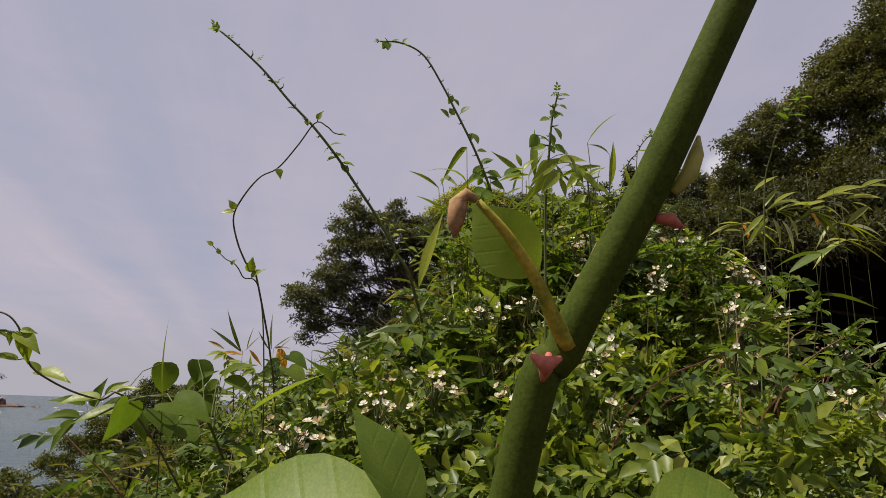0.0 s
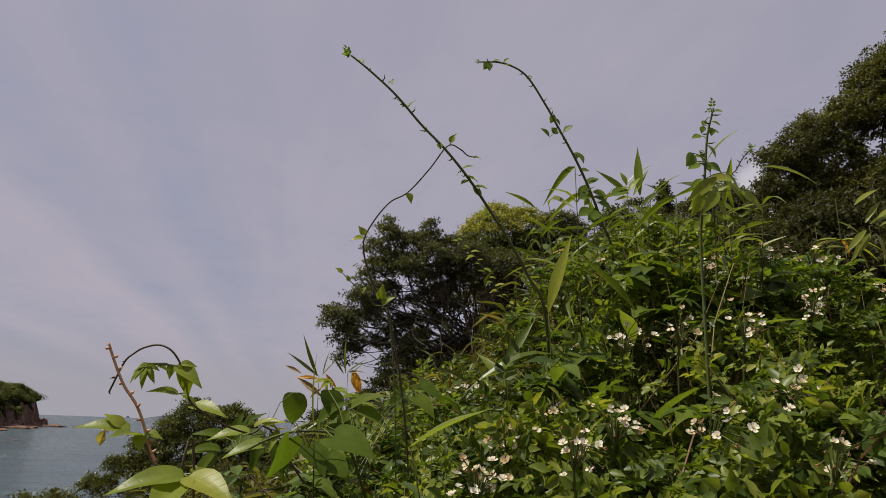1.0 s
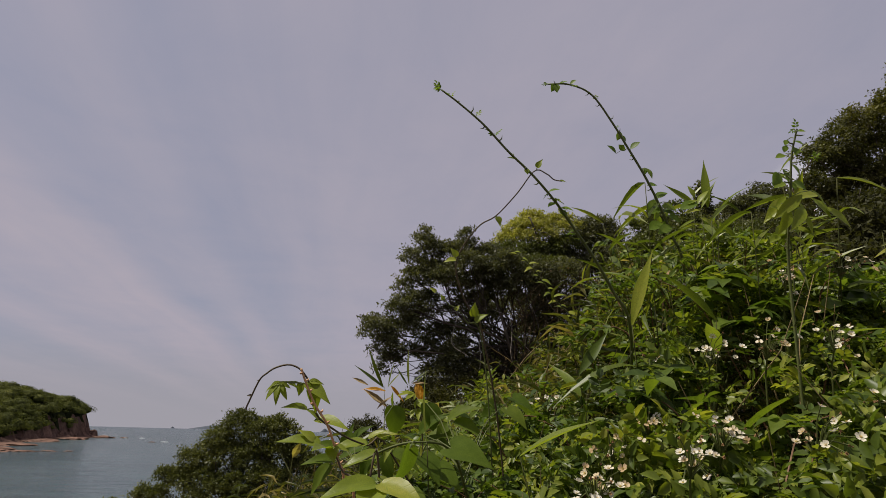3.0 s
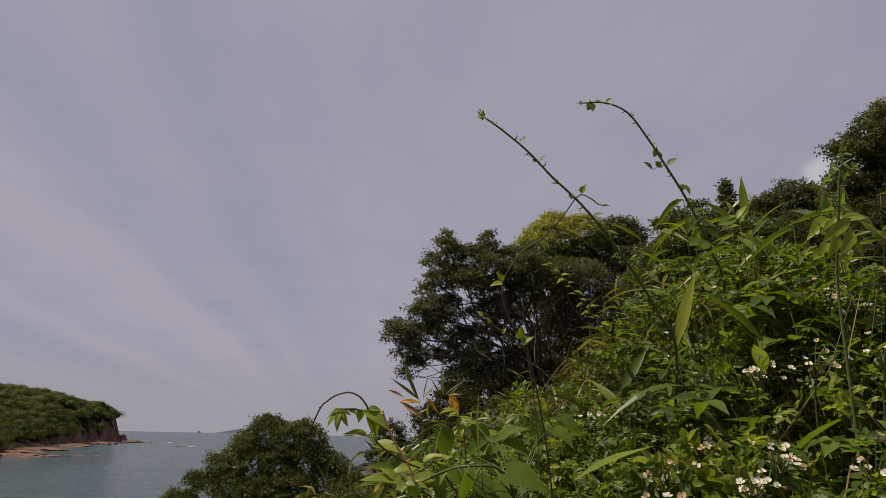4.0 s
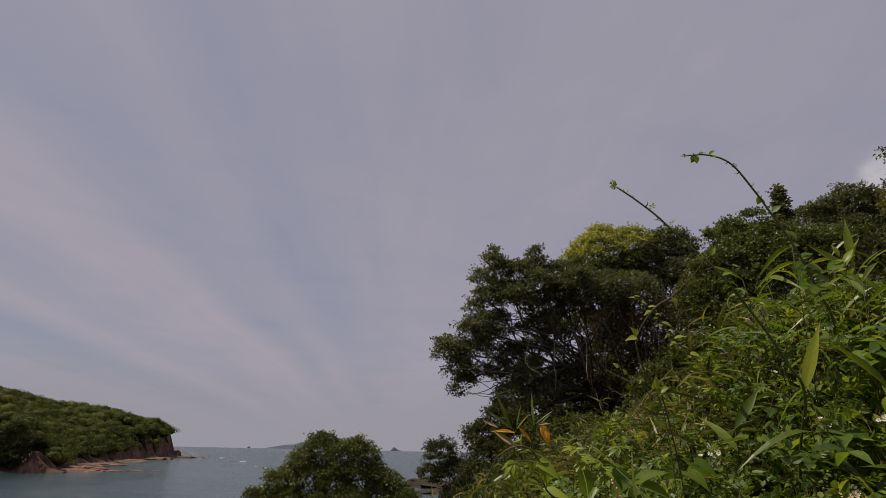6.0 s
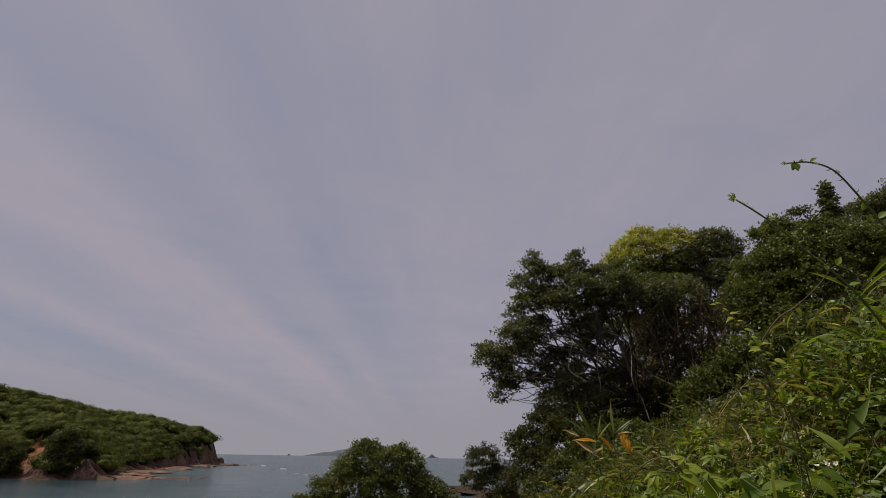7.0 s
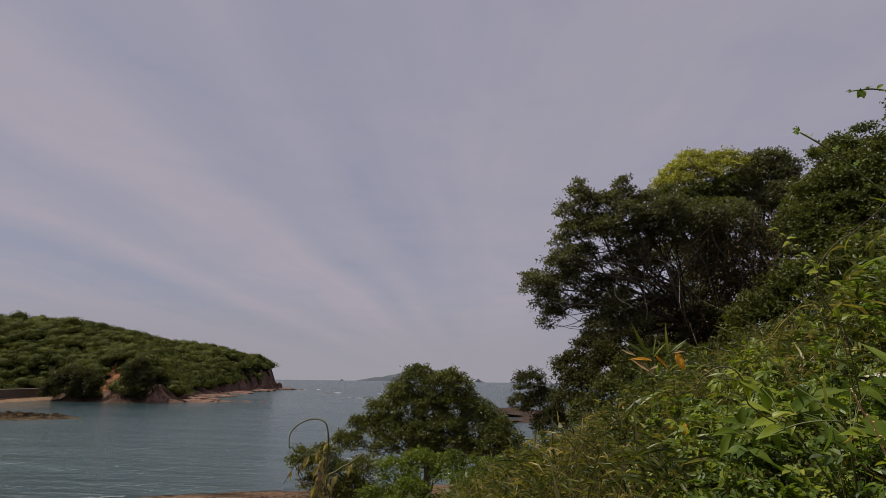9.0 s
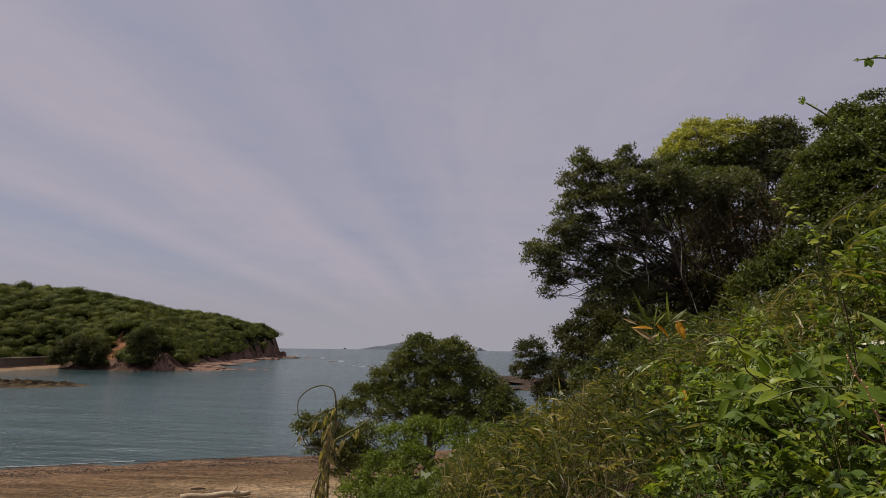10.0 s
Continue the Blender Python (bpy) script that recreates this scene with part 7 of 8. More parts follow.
hearts += [(BROAD_DARK_ME, (-0.43, 1.19, 5.19), (-0.9, -0.2, -0.2), (0, -0.6, 0.8), 0.07), (BROAD_DARK_ME, (-0.42, 1.17, 5.18), (-0.4, -0.3, -0.8), (0, -0.8, 0.5), 0.06), (BROAD_DARK_ME, (-0.40, 1.17, 5.175), (0.3, -0.3, -0.85), (0, -0.8, 0.5), 0.06), (BROAD_DARK_ME, (-0.385, 1.19, 5.18), (0.8, -0.3, -0.3), (0, -0.6, 0.8), 0.065)]
hearts += [(HEART_ME, (-0.155, 1.25, 5.265), (0.7, -0.5, -0.5), (0.5, -0.6, 0.55), 0.059), (HEART_ME, (-0.175, 1.27, 5.27), (-0.6, -0.5, -0.3), (0.5, -0.6, 0.55), 0.045)]
vine("heart_leaved_vine", [(-0.44, 1.06, 5.16), (-0.38, 1.04, 5.19), (-0.33, 1.02, 5.20), (-0.28, 1.06, 5.19), (-0.25, 1.12, 5.13), (-0.22, 1.2, 5.0), (-0.2, 1.3, 4.7), (-0.18, 1.4, 4.2)], 0.003, 0.0018, "climbing plant with broad heart-shaped green leaves", "vine", hearts, M_CANE)

WLINE = [(-1.806, 1.42, 5.047), (-1.808, 1.42, 5.083), (-1.795, 1.42, 5.107), (-1.767, 1.42, 5.129), (-1.729, 1.42, 5.142), (-1.698, 1.42, 5.14), (-1.68, 1.42, 5.13), (-1.672, 1.42, 5.111), (-1.668, 1.42, 5.088),
         (-1.671, 1.43, 5.065), (-1.675, 1.44, 5.03), (-1.685, 1.45, 4.984), (-1.698, 1.455, 4.93), (-1.735, 1.46, 4.82), (-1.76, 1.5, 4.6), (-1.74, 1.6, 3.3)]
WDROOP = [(-1.82, 1.42, 4.932), (-1.80, 1.42, 4.963), (-1.781, 1.42, 4.995), (-1.76, 1.42, 5.019), (-1.732, 1.425, 5.045), (-1.702, 1.43, 5.058), (-1.674, 1.44, 5.06), (-1.685, 1.45, 4.97), (-1.74, 1.5, 4.6), (-1.73, 1.6, 3.3)]
wl_ = []
for k in range(26):
    f = k / 25
    wl_.append((WITHER_ME, (-1.695 - 0.05 * f + 0.012 * math.sin(k * 5), 1.452 + 0.015 * f, 5.02 - 0.30 * f), (0.5 * math.sin(k * 2.3), -0.35, -0.75), (0.4 * math.cos(k), -0.8, 0.3), 0.034 + 0.03 * ((k * 7) % 5) / 5))
vine("withered_vine", WLINE, 0.0040, 0.0017, "curled half-withered vine tip standing over the beach", "vine", wl_, M_TWINE, 110)
vine("withered_vine", WDROOP, 0.0034, 0.0012, "drooping withered vine tip beside the curled one", "vine",
     [(WITHER_ME, (-1.67 - 0.03 * k, 1.425, 5.07 - 0.022 * k), (-0.3 + 0.3 * math.sin(k * 2.3), -0.3, -0.8), (0.5 * math.cos(k), -0.8, 0.3), 0.035 + 0.01 * (k % 3)) for k in range(5)], M_TWINE, 70)
for k in range(5):
    s = math.sin(k * 2.4)
    vine("withered_vine", [(-1.685 + 0.02 * s, 1.44, 5.07 - 0.015 * k), (-1.70 + 0.025 * s, 1.45, 4.99), (-1.715 - 0.02 * s, 1.455, 4.90), (-1.74 + 0.03 * s, 1.47, 4.76), (-1.75 + 0.02 * s, 1.55, 4.4), (-1.74, 1.6, 3.3)], 0.003, 0.0016, "dry straw-coloured vine stem in a twisted bundle", "vine", [], M_DRY, 40)
vine("withered_vine", [(-1.56, 1.47, 5.035), (-1.6, 1.465, 5.005), (-1.65, 1.46, 4.975), (-1.69, 1.465, 4.93), (-1.71, 1.48, 4.7), (-1.72, 1.6, 3.3)], 0.005, 0.0022, "dry bent stalk beside the curled vine", "vine", [(WITHER_ME, (-1.6 - 0.02 * k, 1.463, 5.0 - 0.016 * k), (0.6 * math.sin(k * 2.1), -0.4, -0.7), (0.4 * math.cos(k * 1.3), -0.8, 0.3), 0.04 + 0.02 * math.sin(k * 4.0)) for k in range(6)], M_TWINE)


# ---- bamboo grass ----
BLADE_ME = [tri_mesh("blade", *BLADE, M_BAMBOO_ONE), tri_mesh("blade", *BLADE_B, M_BAMBOO_ONE)]
UPRIGHT_ME = tri_mesh("blade", *leaf_shape([0.014, 0.05, 0.078, 0.085, 0.075, 0.05, 0.02, 0], 0.35, 0.06), M_VINE, smooth=True)
SLIM_ME = tri_mesh("blade", *leaf_shape([0.012, 0.032, 0.045, 0.046, 0.04, 0.028, 0.012, 0], 0.35, 0.1), M_BAMBOO_ONE, smooth=True)
ORANGE_ME = tri_mesh("withered_blade", *leaf_shape([0.03, 0.12, 0.155, 0.15, 0.11, 0.03, 0], 0.5, 0.15, 0.03), M_ORANGE)
LONG_ORANGE_ME = tri_mesh("withered_blade", *leaf_shape([0.02, 0.07, 0.09, 0.07, 0.03, 0], 0.4, 0.35, 0.02), M_ORANGE)
PALE_ME = tri_mesh("dry_blade", *leaf_shape([0.02, 0.09, 0.1, 0.06, 0], 0.5, 0.2, 0.03), M_DRY)


def bamboo_grass(name, base, top, blades, label, group=""):
    """A thin culm with blades: (share of height, direction, droop kind, length, mesh)."""
    t = new(name)
    t.location = base
    tagged(t, label, "bamboo grass", group)
    tp = np.array(top, float) - np.array(base, float)
    line = curve([(0, 0, -0.05), tp * 0.5 + [0.02, 0.01, 0.03], tp], 14)
    part("culm", tube(line, np.linspace(0.0022, 0.0010, 14), 6), M_CULM, t, smooth=True)
    for f, way, size, me in blades:
        k = min(13, int(f * 13))
        nor = np.array([0.15 * way[0], -0.45, 0.9])
        placed("blade", me, t, pose_of(line[k], way, nor, size))
    return t


def set_blades(owner, me, rows, y):
    """Single blades (x, z, turn in degrees, length) in the upright plane at y, under one plant."""
    for x, z, turn, size in rows:
        a = radians(turn)
        place = np.array([x, y + rng.normal() * 0.015, z]) - np.array(owner.location)
        placed("blade", me, owner, pose_of(place, (math.cos(a), -0.15, math.sin(a)), (-math.sin(a) * 0.2 - 0.35 + rng.normal() * 0.15, -0.75, 0.6), size))


def random_blades(n, size, r):
    out = []
    for k in range(n):
        a = k * 2.6 + r.normal() * 0.5
        up = r.uniform(0.0, 1.1)
        out.append((1.0 - 0.32 * k / n, (math.cos(a), math.sin(a), up), size * r.uniform(0.7, 1.15), BLADE_ME[int(r.random() < 0.5)]))
    return out


protos = []
for k in range(5):
    r = np.random.default_rng(50 + k)
    h = 1.0
    protos.append(bamboo_grass("bamboo_grass", (3.0 + 0.3 * k, 3.0, float(land(3 + 0.3 * k, 3))), (3.0 + 0.3 * k + r.normal() * 0.1, 3.0 + r.normal() * 0.1, float(land(3 + 0.3 * k, 3)) + h),
                               random_blades(8 + k % 3, 0.118, r), "slender bamboo grass with long green blades", "bamboo grass"))


def plant(x, y, lift, k):
    z0, z1 = float(land(x, y)), float(canopy(x, y)) + lift
    copy_thing(protos[k % 5], pose(x, y, z0, rng.normal() * 6, rng.normal() * 6, rng.uniform(0, 360)) @ Matrix.Diagonal((1, 1, max(0.5, z1 - z0), 1)))


spots = 0
while spots < 95:
    x, y = rng.uniform(-0.5, 1.9), rng.uniform(1.15, 3.4)
    lift = rng.uniform(-0.12, 0.14)
    if x < 0.0 and y < 1.6:
        continue
    plant(x, y, lift, spots)
    spots += 1
for k, (x, y, lift) in enumerate([(0.28, 1.4, 0.24), (0.33, 1.5, 0.26), (0.38, 1.38, 0.2), (0.52, 1.38, 0.12), (0.64, 1.5, 0.12), (0.36, 1.6, 0.22), (0.44, 1.47, 0.22), (0.5, 1.55, 0.2), (0.62, 1.6, 0.2), (0.75, 1.7, 0.18), (1.35, 1.95, 0.12), (1.45, 1.9, 0.1), (1.55, 2.0, 0.12), (1.25, 2.0, 0.15), (1.7, 1.9, 0.0), (-0.35, 2.7, 0.1), (-0.5, 2.6, 0.05), (-0.2, 2.5, 0.12)]):
    plant(x, y, lift, k)

WIDE_ME = [tri_mesh("blade", *leaf_shape([0.014, 0.06, 0.092, 0.098, 0.084, 0.052, 0.02, 0], 0.4, dr), M_BROAD, smooth=True) for dr in (0.1, 0.3, 0.55)]
# bamboo grass with broader blades standing here and there among the roses
broad = []
for k in range(4):
    r = np.random.default_rng(150 + k)
    x, y = 3.2 + 0.3 * k, 3.4
    bl = []
    for q in range(4 + k % 2):
        a = q * 2.3 + r.normal() * 0.6
        bl.append((1.0 - 0.07 * q, (math.cos(a), math.sin(a), r.uniform(-0.1, 1.3)), r.uniform(0.10, 0.165), WIDE_ME[int(r.integers(3))]))
    broad.append(bamboo_grass("bamboo_grass", (x, y, float(land(x, y))), (x + 0.05 * r.normal(), y + 0.05 * r.normal(), float(land(x, y)) + 1.0), bl, "bamboo grass with broad green glossy blades", "broad bamboo grass"))
for k in range(42):
    x, y = rng.uniform(-0.30, 1.35), rng.uniform(0.92, 2.1)
    z0, z1 = float(land(x, y)), float(canopy(x, y)) + rng.uniform(-0.15, 0.02)
    copy_thing(broad[k % 4], pose(x, y, z0, rng.normal() * 7, rng.normal() * 7, rng.uniform(0, 360)) @ Matrix.Diagonal((1, 1, max(0.5, z1 - z0), 1)))

# taller stems along the crest of the thicket
for k in range(34):
    x, y = rng.uniform(0.22, 1.0), rng.uniform(1.32, 1.95)
    plant(x, y, rng.uniform(0.06, 0.25) - 0.18 * max(0.0, x - 0.75) - 0.4 * max(0.0, 0.45 - x), k)

gb = (0.12, 1.22, float(land(0.12, 1.22)))
bamboo_grass("bamboo_grass", gb, (0.10, 1.19, 5.44), [(1.0, (0.22, -0.3, 0.98), 0.165, UPRIGHT_ME), (0.97, (0.9, -0.3, 0.15), 0.15, BLADE_ME[1]), (0.93, (-0.9, -0.3, 0.1), 0.16, BLADE_ME[1]), (0.9, (0.7, -0.6, -0.1), 0.16, BLADE_ME[0])], "bamboo grass with one tall upright bright blade", "bamboo grass")
needle = bamboo_grass("bamboo_grass", (-0.29, 1.06, float(land(-0.29, 1.06))), (-0.318, 1.02, 5.202), [(0.96, (-0.7, -0.3, 0.3), 0.05, BLADE_ME[0])], "bamboo grass with a single upright blade above the vine", "bamboo grass")
placed("blade", SLIM_ME, needle, pose_of(np.array([-0.318, 1.02, 5.200]) - np.array(needle.location), (-0.14, -0.12, 0.98), (-0.96, -0.25, 0.0), 0.125))
crest = bamboo_grass("bamboo_grass", (0.403, 1.48, float(land(0.403, 1.48))), (0.403, 1.46, 5.807), [(0.99, (-0.8, -0.2, 0.5), 0.13, BLADE_ME[0]), (0.94, (-0.9, -0.2, 0.1), 0.17, BLADE_ME[1]), (0.92, (0.9, -0.3, 0.1), 0.16, BLADE_ME[1])], "bamboo grass with pale upright blades at its top", "bamboo grass")
CREST_ROWS = [(0.435, 5.830, 94, 0.139), (0.387, 5.821, 62, 0.054), (0.389, 5.845, 110, 0.041), (0.391, 5.819, 147, 0.109), (0.344, 5.811, 33, 0.050), (0.444, 5.817, 18, 0.027), (0.418, 5.829, 63, 0.092), (0.396, 5.807, -177, 0.047), (0.402, 5.793, -26, 0.057), (0.395, 5.793, -151, 0.063)]
set_blades(crest, UPRIGHT_ME, [q for q in CREST_ROWS if q[3] > 0.06], 1.46)
set_blades(crest, FRESH_ME, [q for q in CREST_ROWS if q[3] <= 0.06], 1.46)
wither = bamboo_grass("bamboo_grass", (-0.52, 2.64, float(land(-0.52, 2.64))), (-0.517, 2.59, 5.400), [(0.95, (0.8, -0.3, 0.2), 0.16, BLADE_ME[1]), (0.92, (-0.8, -0.3, 0.0), 0.16, BLADE_ME[1])], "bamboo grass with a drooping withered orange blade", "bamboo grass")
set_blades(wither, SLIM_ME, [(-0.523, 5.397, 116, 0.191), (-0.523, 5.397, 143, 0.160), (-0.502, 5.405, 82, 0.104), (-0.502, 5.398, 53, 0.091)], 2.59)
set_blades(wither, LONG_ORANGE_ME, [(-0.512, 5.381, 167, 0.104), (-0.491, 5.405, -45, 0.086)], 2.59)
set_blades(wither, PALE_ME, [(-0.587, 5.402, 152, 0.076), (-0.502, 5.315, 142, 0.129), (-0.484, 5.357, -147, 0.080)], 2.59)
pouch = bamboo_grass("bamboo_grass", (-0.41, 2.75, float(land(-0.41, 2.75))), (-0.408, 2.70, 5.424), [(0.93, (0.9, -0.2, 0.2), 0.18, BLADE_ME[1]), (0.9, (-0.8, -0.4, 0.1), 0.18, BLADE_ME[1])], "bamboo grass with a broad withered orange blade", "bamboo grass")
set_blades(pouch, SLIM_ME, [(-0.416, 5.421, 97, 0.161), (-0.408, 5.427, 41, 0.104), (-0.422, 5.417, 126, 0.097), (-0.395, 5.418, 48, 0.083)], 2.70)
set_blades(pouch, ORANGE_ME, [(-0.378, 5.426, -71, 0.110), (-0.384, 5.425, -75, 0.093)], 2.70)
set_blades(pouch, PALE_ME, [(-0.403, 5.425, 8, 0.070)], 2.70)
gb = (-0.42, 2.2, float(land(-0.42, 2.2)))
bamboo_grass("bamboo_grass", gb, (-0.45, 2.15, 5.12), [(1.0, (0.05, -0.3, -0.9), 0.06, ORANGE_ME), (0.95, (0.25, -0.3, -0.85), 0.09, PALE_ME), (0.99, (0.75, -0.3, 0.5), 0.12, BLADE_ME[0]), (0.97, (-0.75, -0.3, 0.3), 0.14, BLADE_ME[1]), (0.94, (0.8, -0.4, -0.1), 0.15, BLADE_ME[1])], "bamboo grass with one short orange blade", "bamboo grass")

TALL_ME = [tri_mesh("blade", *leaf_shape([0.012, 0.058, 0.084, 0.086, 0.068, 0.036, 0], 0.4, dr), M_BAMBOO_TALL, smooth=True) for dr in (0.25, 0.6)]
# blades with the sheen put into their colour
SHEEN_ME = tri_mesh("blade", *leaf_shape([0.012, 0.07, 0.10, 0.10, 0.08, 0.04, 0], 0.3, 0.35), M_SHEEN, smooth=True)
# a clump of tall bamboo grass at the edge of the shaded hollow
for k, (x, y, z) in enumerate([(1.25, 1.90, 5.86), (1.36, 1.92, 5.98), (1.46, 1.86, 6.02), (1.58, 1.84, 6.02), (1.70, 1.86, 5.99), (1.30, 1.84, 5.78), (1.78, 1.92, 5.94)]):
    r = np.random.default_rng(90 + k)
    bl = []
    z += 0.07
    for q in range(5):
        a = r.uniform(-0.6, 0.6) + (0 if r.random() < 0.68 else math.pi)
        bl.append((1.0 - 0.085 * q / 13 - 0.02 * r.random(), (math.cos(a), -0.25 + 0.5 * math.sin(a), r.uniform(-0.45, 0.5)), r.uniform(0.09, 0.16), TALL_ME[int(r.random() < 0.5)]))
    if k in (1, 3):
        bl.append((0.97, (0.2, -0.3, -0.9), 0.07, ORANGE_ME))
    bamboo_grass("bamboo_grass", (x - 0.05, y + 0.05, float(land(x - 0.05, y + 0.05))), (x, y, z), bl, "tall bamboo grass arching over the dark hollow", "tall bamboo grass")


# broad arching blades standing out against the dark hollow
HOLLOW_A = ((1.401, 1.84, 5.924), 1.84,
     [(1.362, 5.998, 44, 0.120), (1.391, 5.934, 60, 0.113), (1.366, 5.896, 143, 0.084), (1.418, 5.936, 30, 0.134), (1.388, 5.908, -141, 0.124), (1.408, 5.899, -135, 0.139), (1.220, 5.830, 12, 0.073), (1.408, 5.940, 40, 0.108)],
     [(1.454, 5.887, -63, 0.123), (1.429, 5.901, -68, 0.095)])
HOLLOW_B = ((1.630, 1.86, 5.964), 1.86,
     [(1.646, 6.003, 22, 0.165), (1.664, 6.010, 26, 0.209), (1.608, 5.963, 159, 0.110), (1.643, 5.981, -168, 0.115), (1.652, 5.966, -162, 0.131), (1.630, 5.964, -23, 0.089)],
     [(1.591, 5.925, -41, 0.112), (1.523, 5.914, -62, 0.076), (1.699, 5.986, -19, 0.091)])
HOLLOW_C = ((1.823, 1.88, 5.997), 1.88,
     [(1.765, 6.014, 14, 0.173), (1.847, 6.070, 30, 0.132), (1.852, 6.065, 7, 0.118), (1.850, 5.989, -149, 0.144), (1.808, 6.007, -9, 0.089), (1.819, 6.002, -50, 0.088)],
     [(1.787, 5.915, -2, 0.150), (1.862, 5.926, -34, 0.072)])
HOLLOW_D = ((0.993, 1.30, 5.359), 1.30,
     [(0.974, 5.366, 16, 0.130), (1.000, 5.361, 6, 0.098), (1.013, 5.349, -7, 0.078), (0.987, 5.365, 148, 0.061), (0.993, 5.362, -58, 0.044)],
     [])
for top, back, green, pale in (HOLLOW_A, HOLLOW_B, HOLLOW_C, HOLLOW_D):
    clump = bamboo_grass("bamboo_grass", (top[0] - 0.05, back + 0.05, float(land(top[0] - 0.05, back + 0.05))), top, [(0.97, (0.8, -0.3, 0.2), 0.1, TALL_ME[1])], "tall bamboo grass arching over the dark hollow", "tall bamboo grass")
    set_blades(clump, TALL_ME[0], green, back)
    set_blades(clump, SHEEN_ME, pale, back)


# mixed bamboo grass and dry grass over the rest of the slope
def slope_bamboo():
    n = 14500
    x, y = rng.uniform(-2.6, 3.2, n), rng.uniform(1.6, 9.0, n)
    fray = 0.35 * wobble(x, y, 1.4, 5.0)
    ok = (x > -1.0 + fray - 0.28 * (y - 1.6)) & ((x > -0.7) | (y > 2.2)) & (x < 2.8 + fray) & (y < 8.6 + fray)
    ok &= wobble(x, y, 3.2, 2.5) > -0.24
    x, y = x[ok], y[ok]
    z = canopy(x, y) - 0.08 - rng.exponential(0.17, len(x)) + 0.12 * wobble(x, y, 1.2) + 0.12 * wobble(x, y, 4.0, 7.0)
    c = np.repeat(np.column_stack([x, y, z]), 7, 0)
    m = len(c)
    p = c + rng.normal(size=(m, 3)) * [0.03, 0.03, 0.08]
    p[:, 2] = np.maximum(p[:, 2], land(p[:, 0], p[:, 1]))
    way = rng.normal(size=(m, 3)) * [1, 1, 0.35] + [0, 0, 0.6]
    return scatter(BLADE_C, frames_for(way, np.tile([0.0, -0.3, 1.0], (m, 1)) + 0.3 * rng.normal(size=(m, 3))), p, 0.086 * rng.uniform(0.5, 1.55, m))


sb = new("bamboo_undergrowth", tri_mesh("bamboo_undergrowth", *slope_bamboo(), M_BAMBOO))
tagged(sb, "mass of bamboo grass leaves covering the slope", "bamboo grass", kind="stuff")


def slope_grass():
    n = 6000
    x, y = rng.uniform(-3.4, 2.0, n), rng.uniform(1.9, 10.0, n)
    ok = (x > -1.2 - 0.30 * (y - 1.9)) & (wobble(x, y, 0.9, 4.0) > -0.25)
    x, y = x[ok], y[ok]
    m = len(x)
    z = canopy(x, y) - rng.uniform(0.15, 0.5, m)
    p = np.column_stack([x, y, np.maximum(z, land(x, y))])
    way = rng.normal(size=(m, 3)) * [0.5, 0.5, 0.2] + [0, 0, 1]
    return scatter(GRASS, frames_for(way, rng.normal(size=(m, 3)) + [0, -1, 0.3]), p, rng.uniform(0.16, 0.38, m))


sg = new("slope_grass", tri_mesh("slope_grass", *slope_grass(), M_GRASS))
tagged(sg, "dry yellow-green grass over the slope", "grass", kind="stuff")


OVAL = leaf_shape([0, 0.2, 0.27, 0.22, 0.1, 0], 0.3, 0.3, 0.012)


def whorls(n, x0, x1, y0, y1, deep, lo, hi, tpl, many=5):
    """Sprigs, each with a whorl of broad drooping leaves at its top."""
    p = thicket_points(n, x0, x1, y0, y1, deep) + [0, 0, 0.02]
    m = len(p)
    k = np.repeat(np.arange(m), many)
    a = np.tile(np.arange(many) * 2 * math.pi / many, m) + rng.uniform(0, 6.3, m)[k] + 0.3 * rng.normal(size=len(k))
    up = rng.uniform(-0.35, 0.35, len(k))
    way = np.column_stack([np.cos(a), np.sin(a), up])
    nor = np.column_stack([-0.3 * np.cos(a) * up, -0.3 * np.sin(a) * up, np.ones(len(k))]) + 0.25 * rng.normal(size=(len(k), 3)) + [0, -0.25, 0]
    return scatter(tpl, frames_for(way, nor), p[k], rng.uniform(lo, hi, m)[k] * rng.uniform(0.7, 1.15, len(k)))


def mixed_leaves():
    """Oval, lobed and heart-shaped leaves of climbers and saplings in the thicket."""
    return join([whorls(130, -0.6, 1.2, 0.7, 2.6, 0.05, 0.035, 0.062, OVAL), whorls(90, -0.5, 1.2, 0.8, 2.6, 0.03, 0.05, 0.085, OVAL, 4), whorls(46, 0.2, 0.8, 1.15, 1.7, 0.0, 0.05, 0.08, OVAL, 5) , whorls(70, -0.6, 0.6, 0.7, 2.4, 0.04, 0.035, 0.06, palm_shape(), 3), whorls(22, -0.6, 0.8, 0.7, 2.2, 0.05, 0.035, 0.055, HEART, 3)])


ml = new("climber_leaves", tri_mesh("climber_leaves", *mixed_leaves(), M_SPRIG, smooth=True))
tagged(ml, "whorls of broad climber leaves among the roses", "leaves", kind="stuff")


def bank_weeds():
    """Small broad leaves between the grasses, nearer the path."""
    sets = []
    p = thicket_points(2600, -0.7, 0.5, 0.5, 2.0, 0.14)
    p = p[np.array([noise.noise(Vector(q) * 8.0) for q in p]) > 0.02]
    for k in range(3):
        q = p[k::3]
        m = len(q)
        sets.append(scatter(ROSE_LEAVES[k], frames_for(rng.normal(size=(m, 3)) * [1, 1, 0.35], rng.normal(size=(m, 3)) * 0.4 + [0, -0.2, 1.0]), q, rng.uniform(0.038, 0.064, m)))
    return join(sets)


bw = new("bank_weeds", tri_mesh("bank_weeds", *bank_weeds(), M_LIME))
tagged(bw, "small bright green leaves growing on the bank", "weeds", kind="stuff")


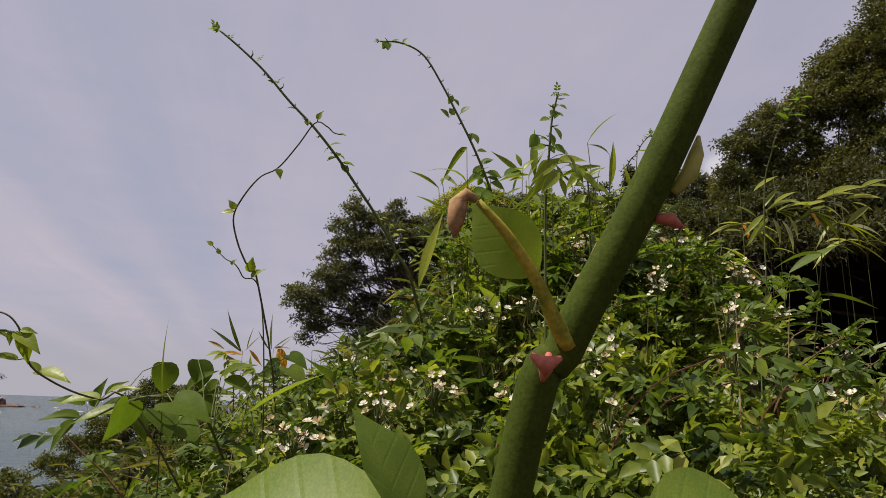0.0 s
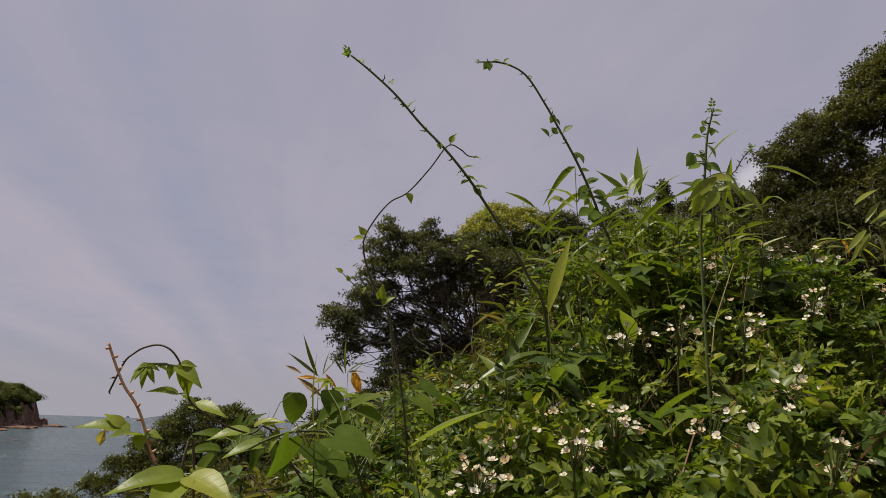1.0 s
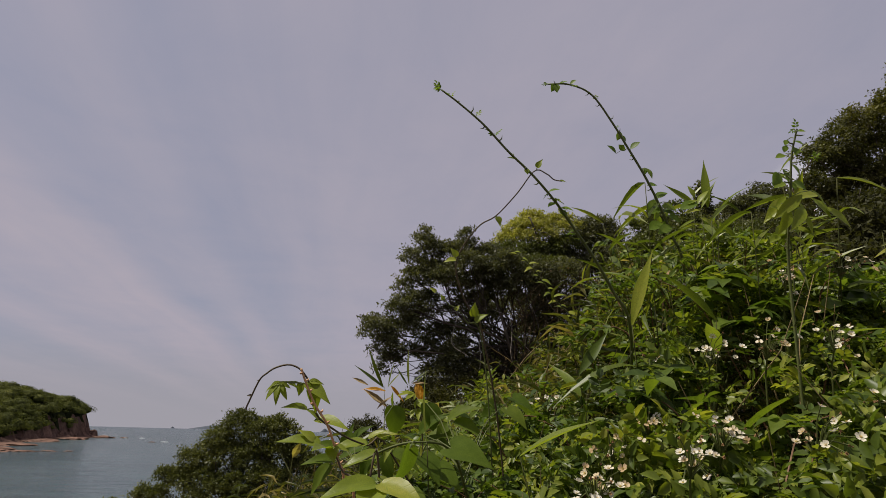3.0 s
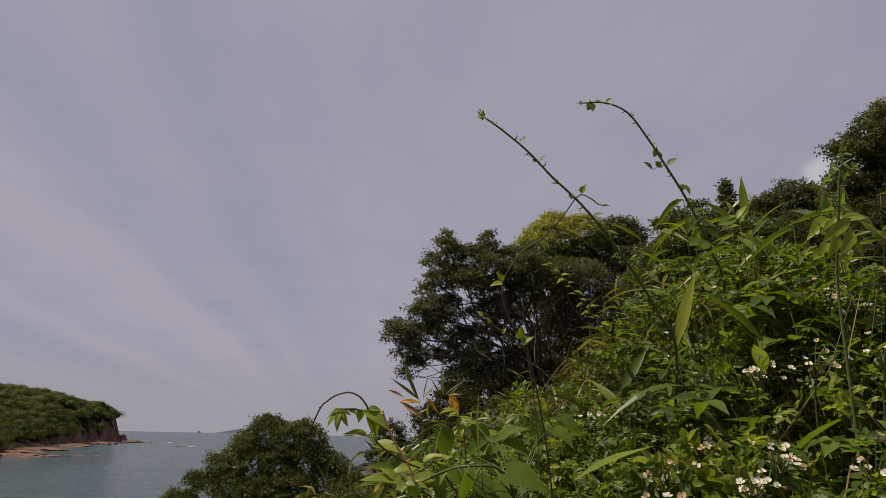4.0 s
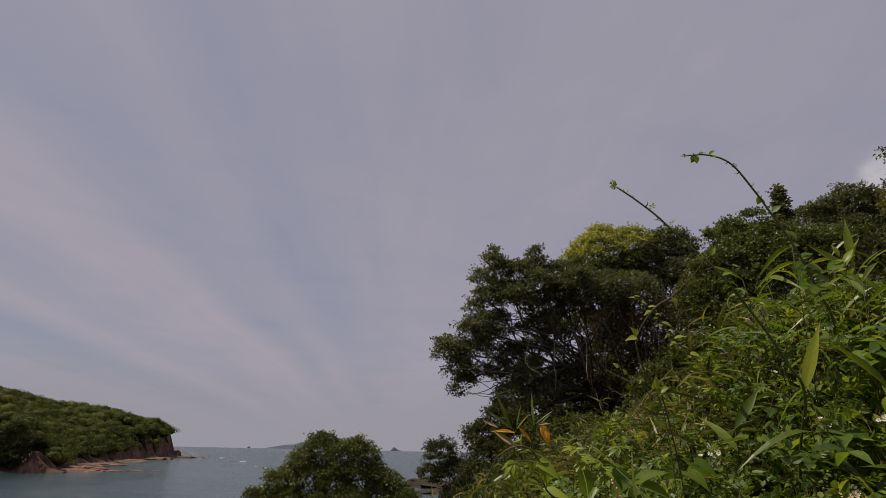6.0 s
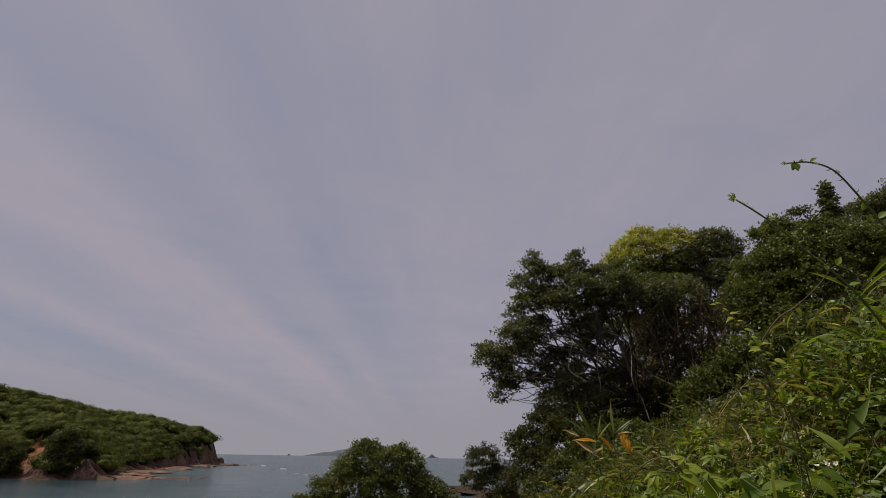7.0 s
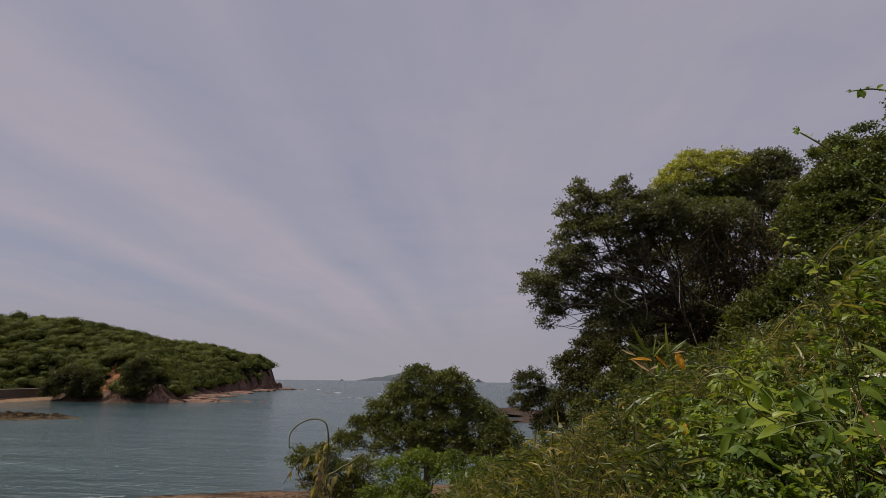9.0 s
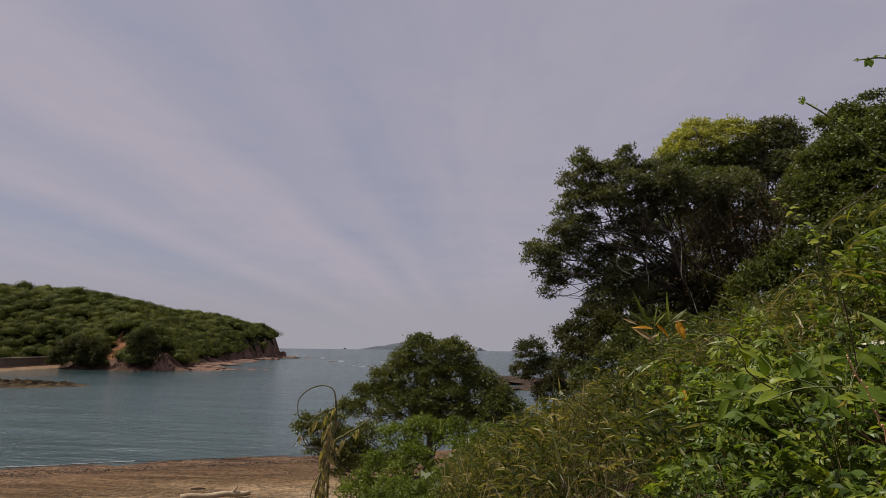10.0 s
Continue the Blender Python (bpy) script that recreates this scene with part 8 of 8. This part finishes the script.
def dry_stalks():
    """Thin dead stems standing in the thicket."""
    pieces = []
    for k in range(1500):
        x, y = rng.uniform(-1.3, 1.3), rng.uniform(0.9, 5.2)
        z = float(canopy(x, y)) + rng.uniform(-0.2, 0.1)
        a = np.array([x + rng.normal() * 0.12, y + rng.normal() * 0.08, z - rng.uniform(0.25, 0.5)])
        b = np.array([x, y, z])
        pieces.append(tube([a, (a + b) / 2 + rng.normal(size=3) * 0.015, b], [0.0016, 0.0012, 0.0006], 3))
    return join(pieces)


ds = new("dry_stalks", tri_mesh("dry_stalks", *dry_stalks(), M_DRY))
tagged(ds, "thin dead stems standing in the thicket", "dry stems", kind="stuff")

LIME = [(0.03, 2.416, 5.975), (0.10, 2.441, 5.925), (0.162, 2.468, 5.854), (0.223, 2.496, 5.778), (0.297, 2.524, 5.714), (0.376, 2.559, 5.626), (0.445, 2.588, 5.55), (0.52, 2.65, 5.3), (0.55, 2.75, 4.6)]
lime = []
for k in range(26):
    f = k / 26
    q = int(f * 6)
    a, b = np.array(LIME[q]), np.array(LIME[q + 1])
    lime.append((VINE_LEAF_ME, tuple(a + (b - a) * (f * 6 - q)), (0.9 * (-1) ** k, -0.4, 0.35 * math.sin(k * 2.2)), (0.2 * math.cos(k), -0.5, 0.8), 0.03 + 0.03 * f + 0.012 * math.sin(k * 1.7)))
vine("leafy_shoot", LIME, 0.004, 0.002, "slanting shoot with small bright lime-green leaves", "shoot", lime, M_CANE)
for x, y, z, size in ((-0.36, 1.60, 5.315, 0.05), (-0.29, 1.63, 5.28, 0.055), (-0.52, 1.9, 5.14, 0.045), (0.1, 1.75, 5.5, 0.05)):
    vine("leafy_vine", [(x, y, z), (x + 0.01, y + 0.01, z - 0.05), (x + 0.03, y + 0.04, z - 0.2), (x + 0.05, y + 0.1, float(land(x, y)))], 0.002, 0.0012, "low vine with fresh bright lobed leaves", "vine",
         [(PALM_ME, (x, y, z), (-0.7, -0.5, 0.1), (0, -0.5, 0.8), size), (PALM_ME, (x + 0.005, y, z - 0.02), (0.8, -0.4, 0.0), (0, -0.5, 0.8), size), (PALM_ME, (x + 0.01, y, z - 0.04), (0.1, -0.8, -0.3), (0, -0.6, 0.8), size * 0.9)])
SPRIG = [(BROAD_ME, (0.479, 1.213, 5.740), (-0.77, -0.07, -0.64), (0, -0.8, 0.55), 0.110),
         (BROAD_ME, (0.490, 1.220, 5.715), (0.39, -0.85, 0.37), (0, -0.8, 0.55), 0.044),
         (BROAD_ME, (0.497, 1.222, 5.708), (0.85, -0.31, -0.42), (0, -0.8, 0.55), 0.073),
         (BROAD_ME, (0.477, 1.224, 5.705), (-0.91, -0.42, 0.00), (0, -0.8, 0.55), 0.072),
         (BROAD_ME, (0.493, 1.227, 5.693), (0.34, -0.36, -0.87), (0, -0.8, 0.55), 0.050),
         (BROAD_ME, (0.478, 1.230, 5.687), (-0.57, -0.16, -0.81), (0, -0.8, 0.55), 0.076),
         (BROAD_ME, (0.504, 1.231, 5.681), (0.87, -0.35, -0.34), (0, -0.8, 0.55), 0.073),
         (BROAD_ME, (0.484, 1.217, 5.727), (0.59, -0.67, 0.46), (0, -0.8, 0.55), 0.063),
         (BROAD_ME, (0.474, 1.221, 5.715), (-0.80, -0.55, 0.27), (0, -0.8, 0.55), 0.064),
         (BROAD_ME, (0.485, 1.235, 5.668), (-0.92, -0.21, -0.32), (0, -0.8, 0.55), 0.093),
         (BROAD_ME, (0.500, 1.237, 5.662), (0.67, -0.36, -0.65), (0, -0.8, 0.55), 0.058)]
vine("leafy_sprig", [(0.478, 1.21, 5.748), (0.485, 1.222, 5.711), (0.492, 1.235, 5.668), (0.496, 1.246, 5.632), (0.505, 1.28, 5.45), (0.52, 1.4, 4.5)], 0.0026, 0.0016, "leafy sprig with broad bright leaves in the thicket", "shoot", [(a, b, c, d, 0.66 * e) for a, b, c, d, e in SPRIG], M_CANE)
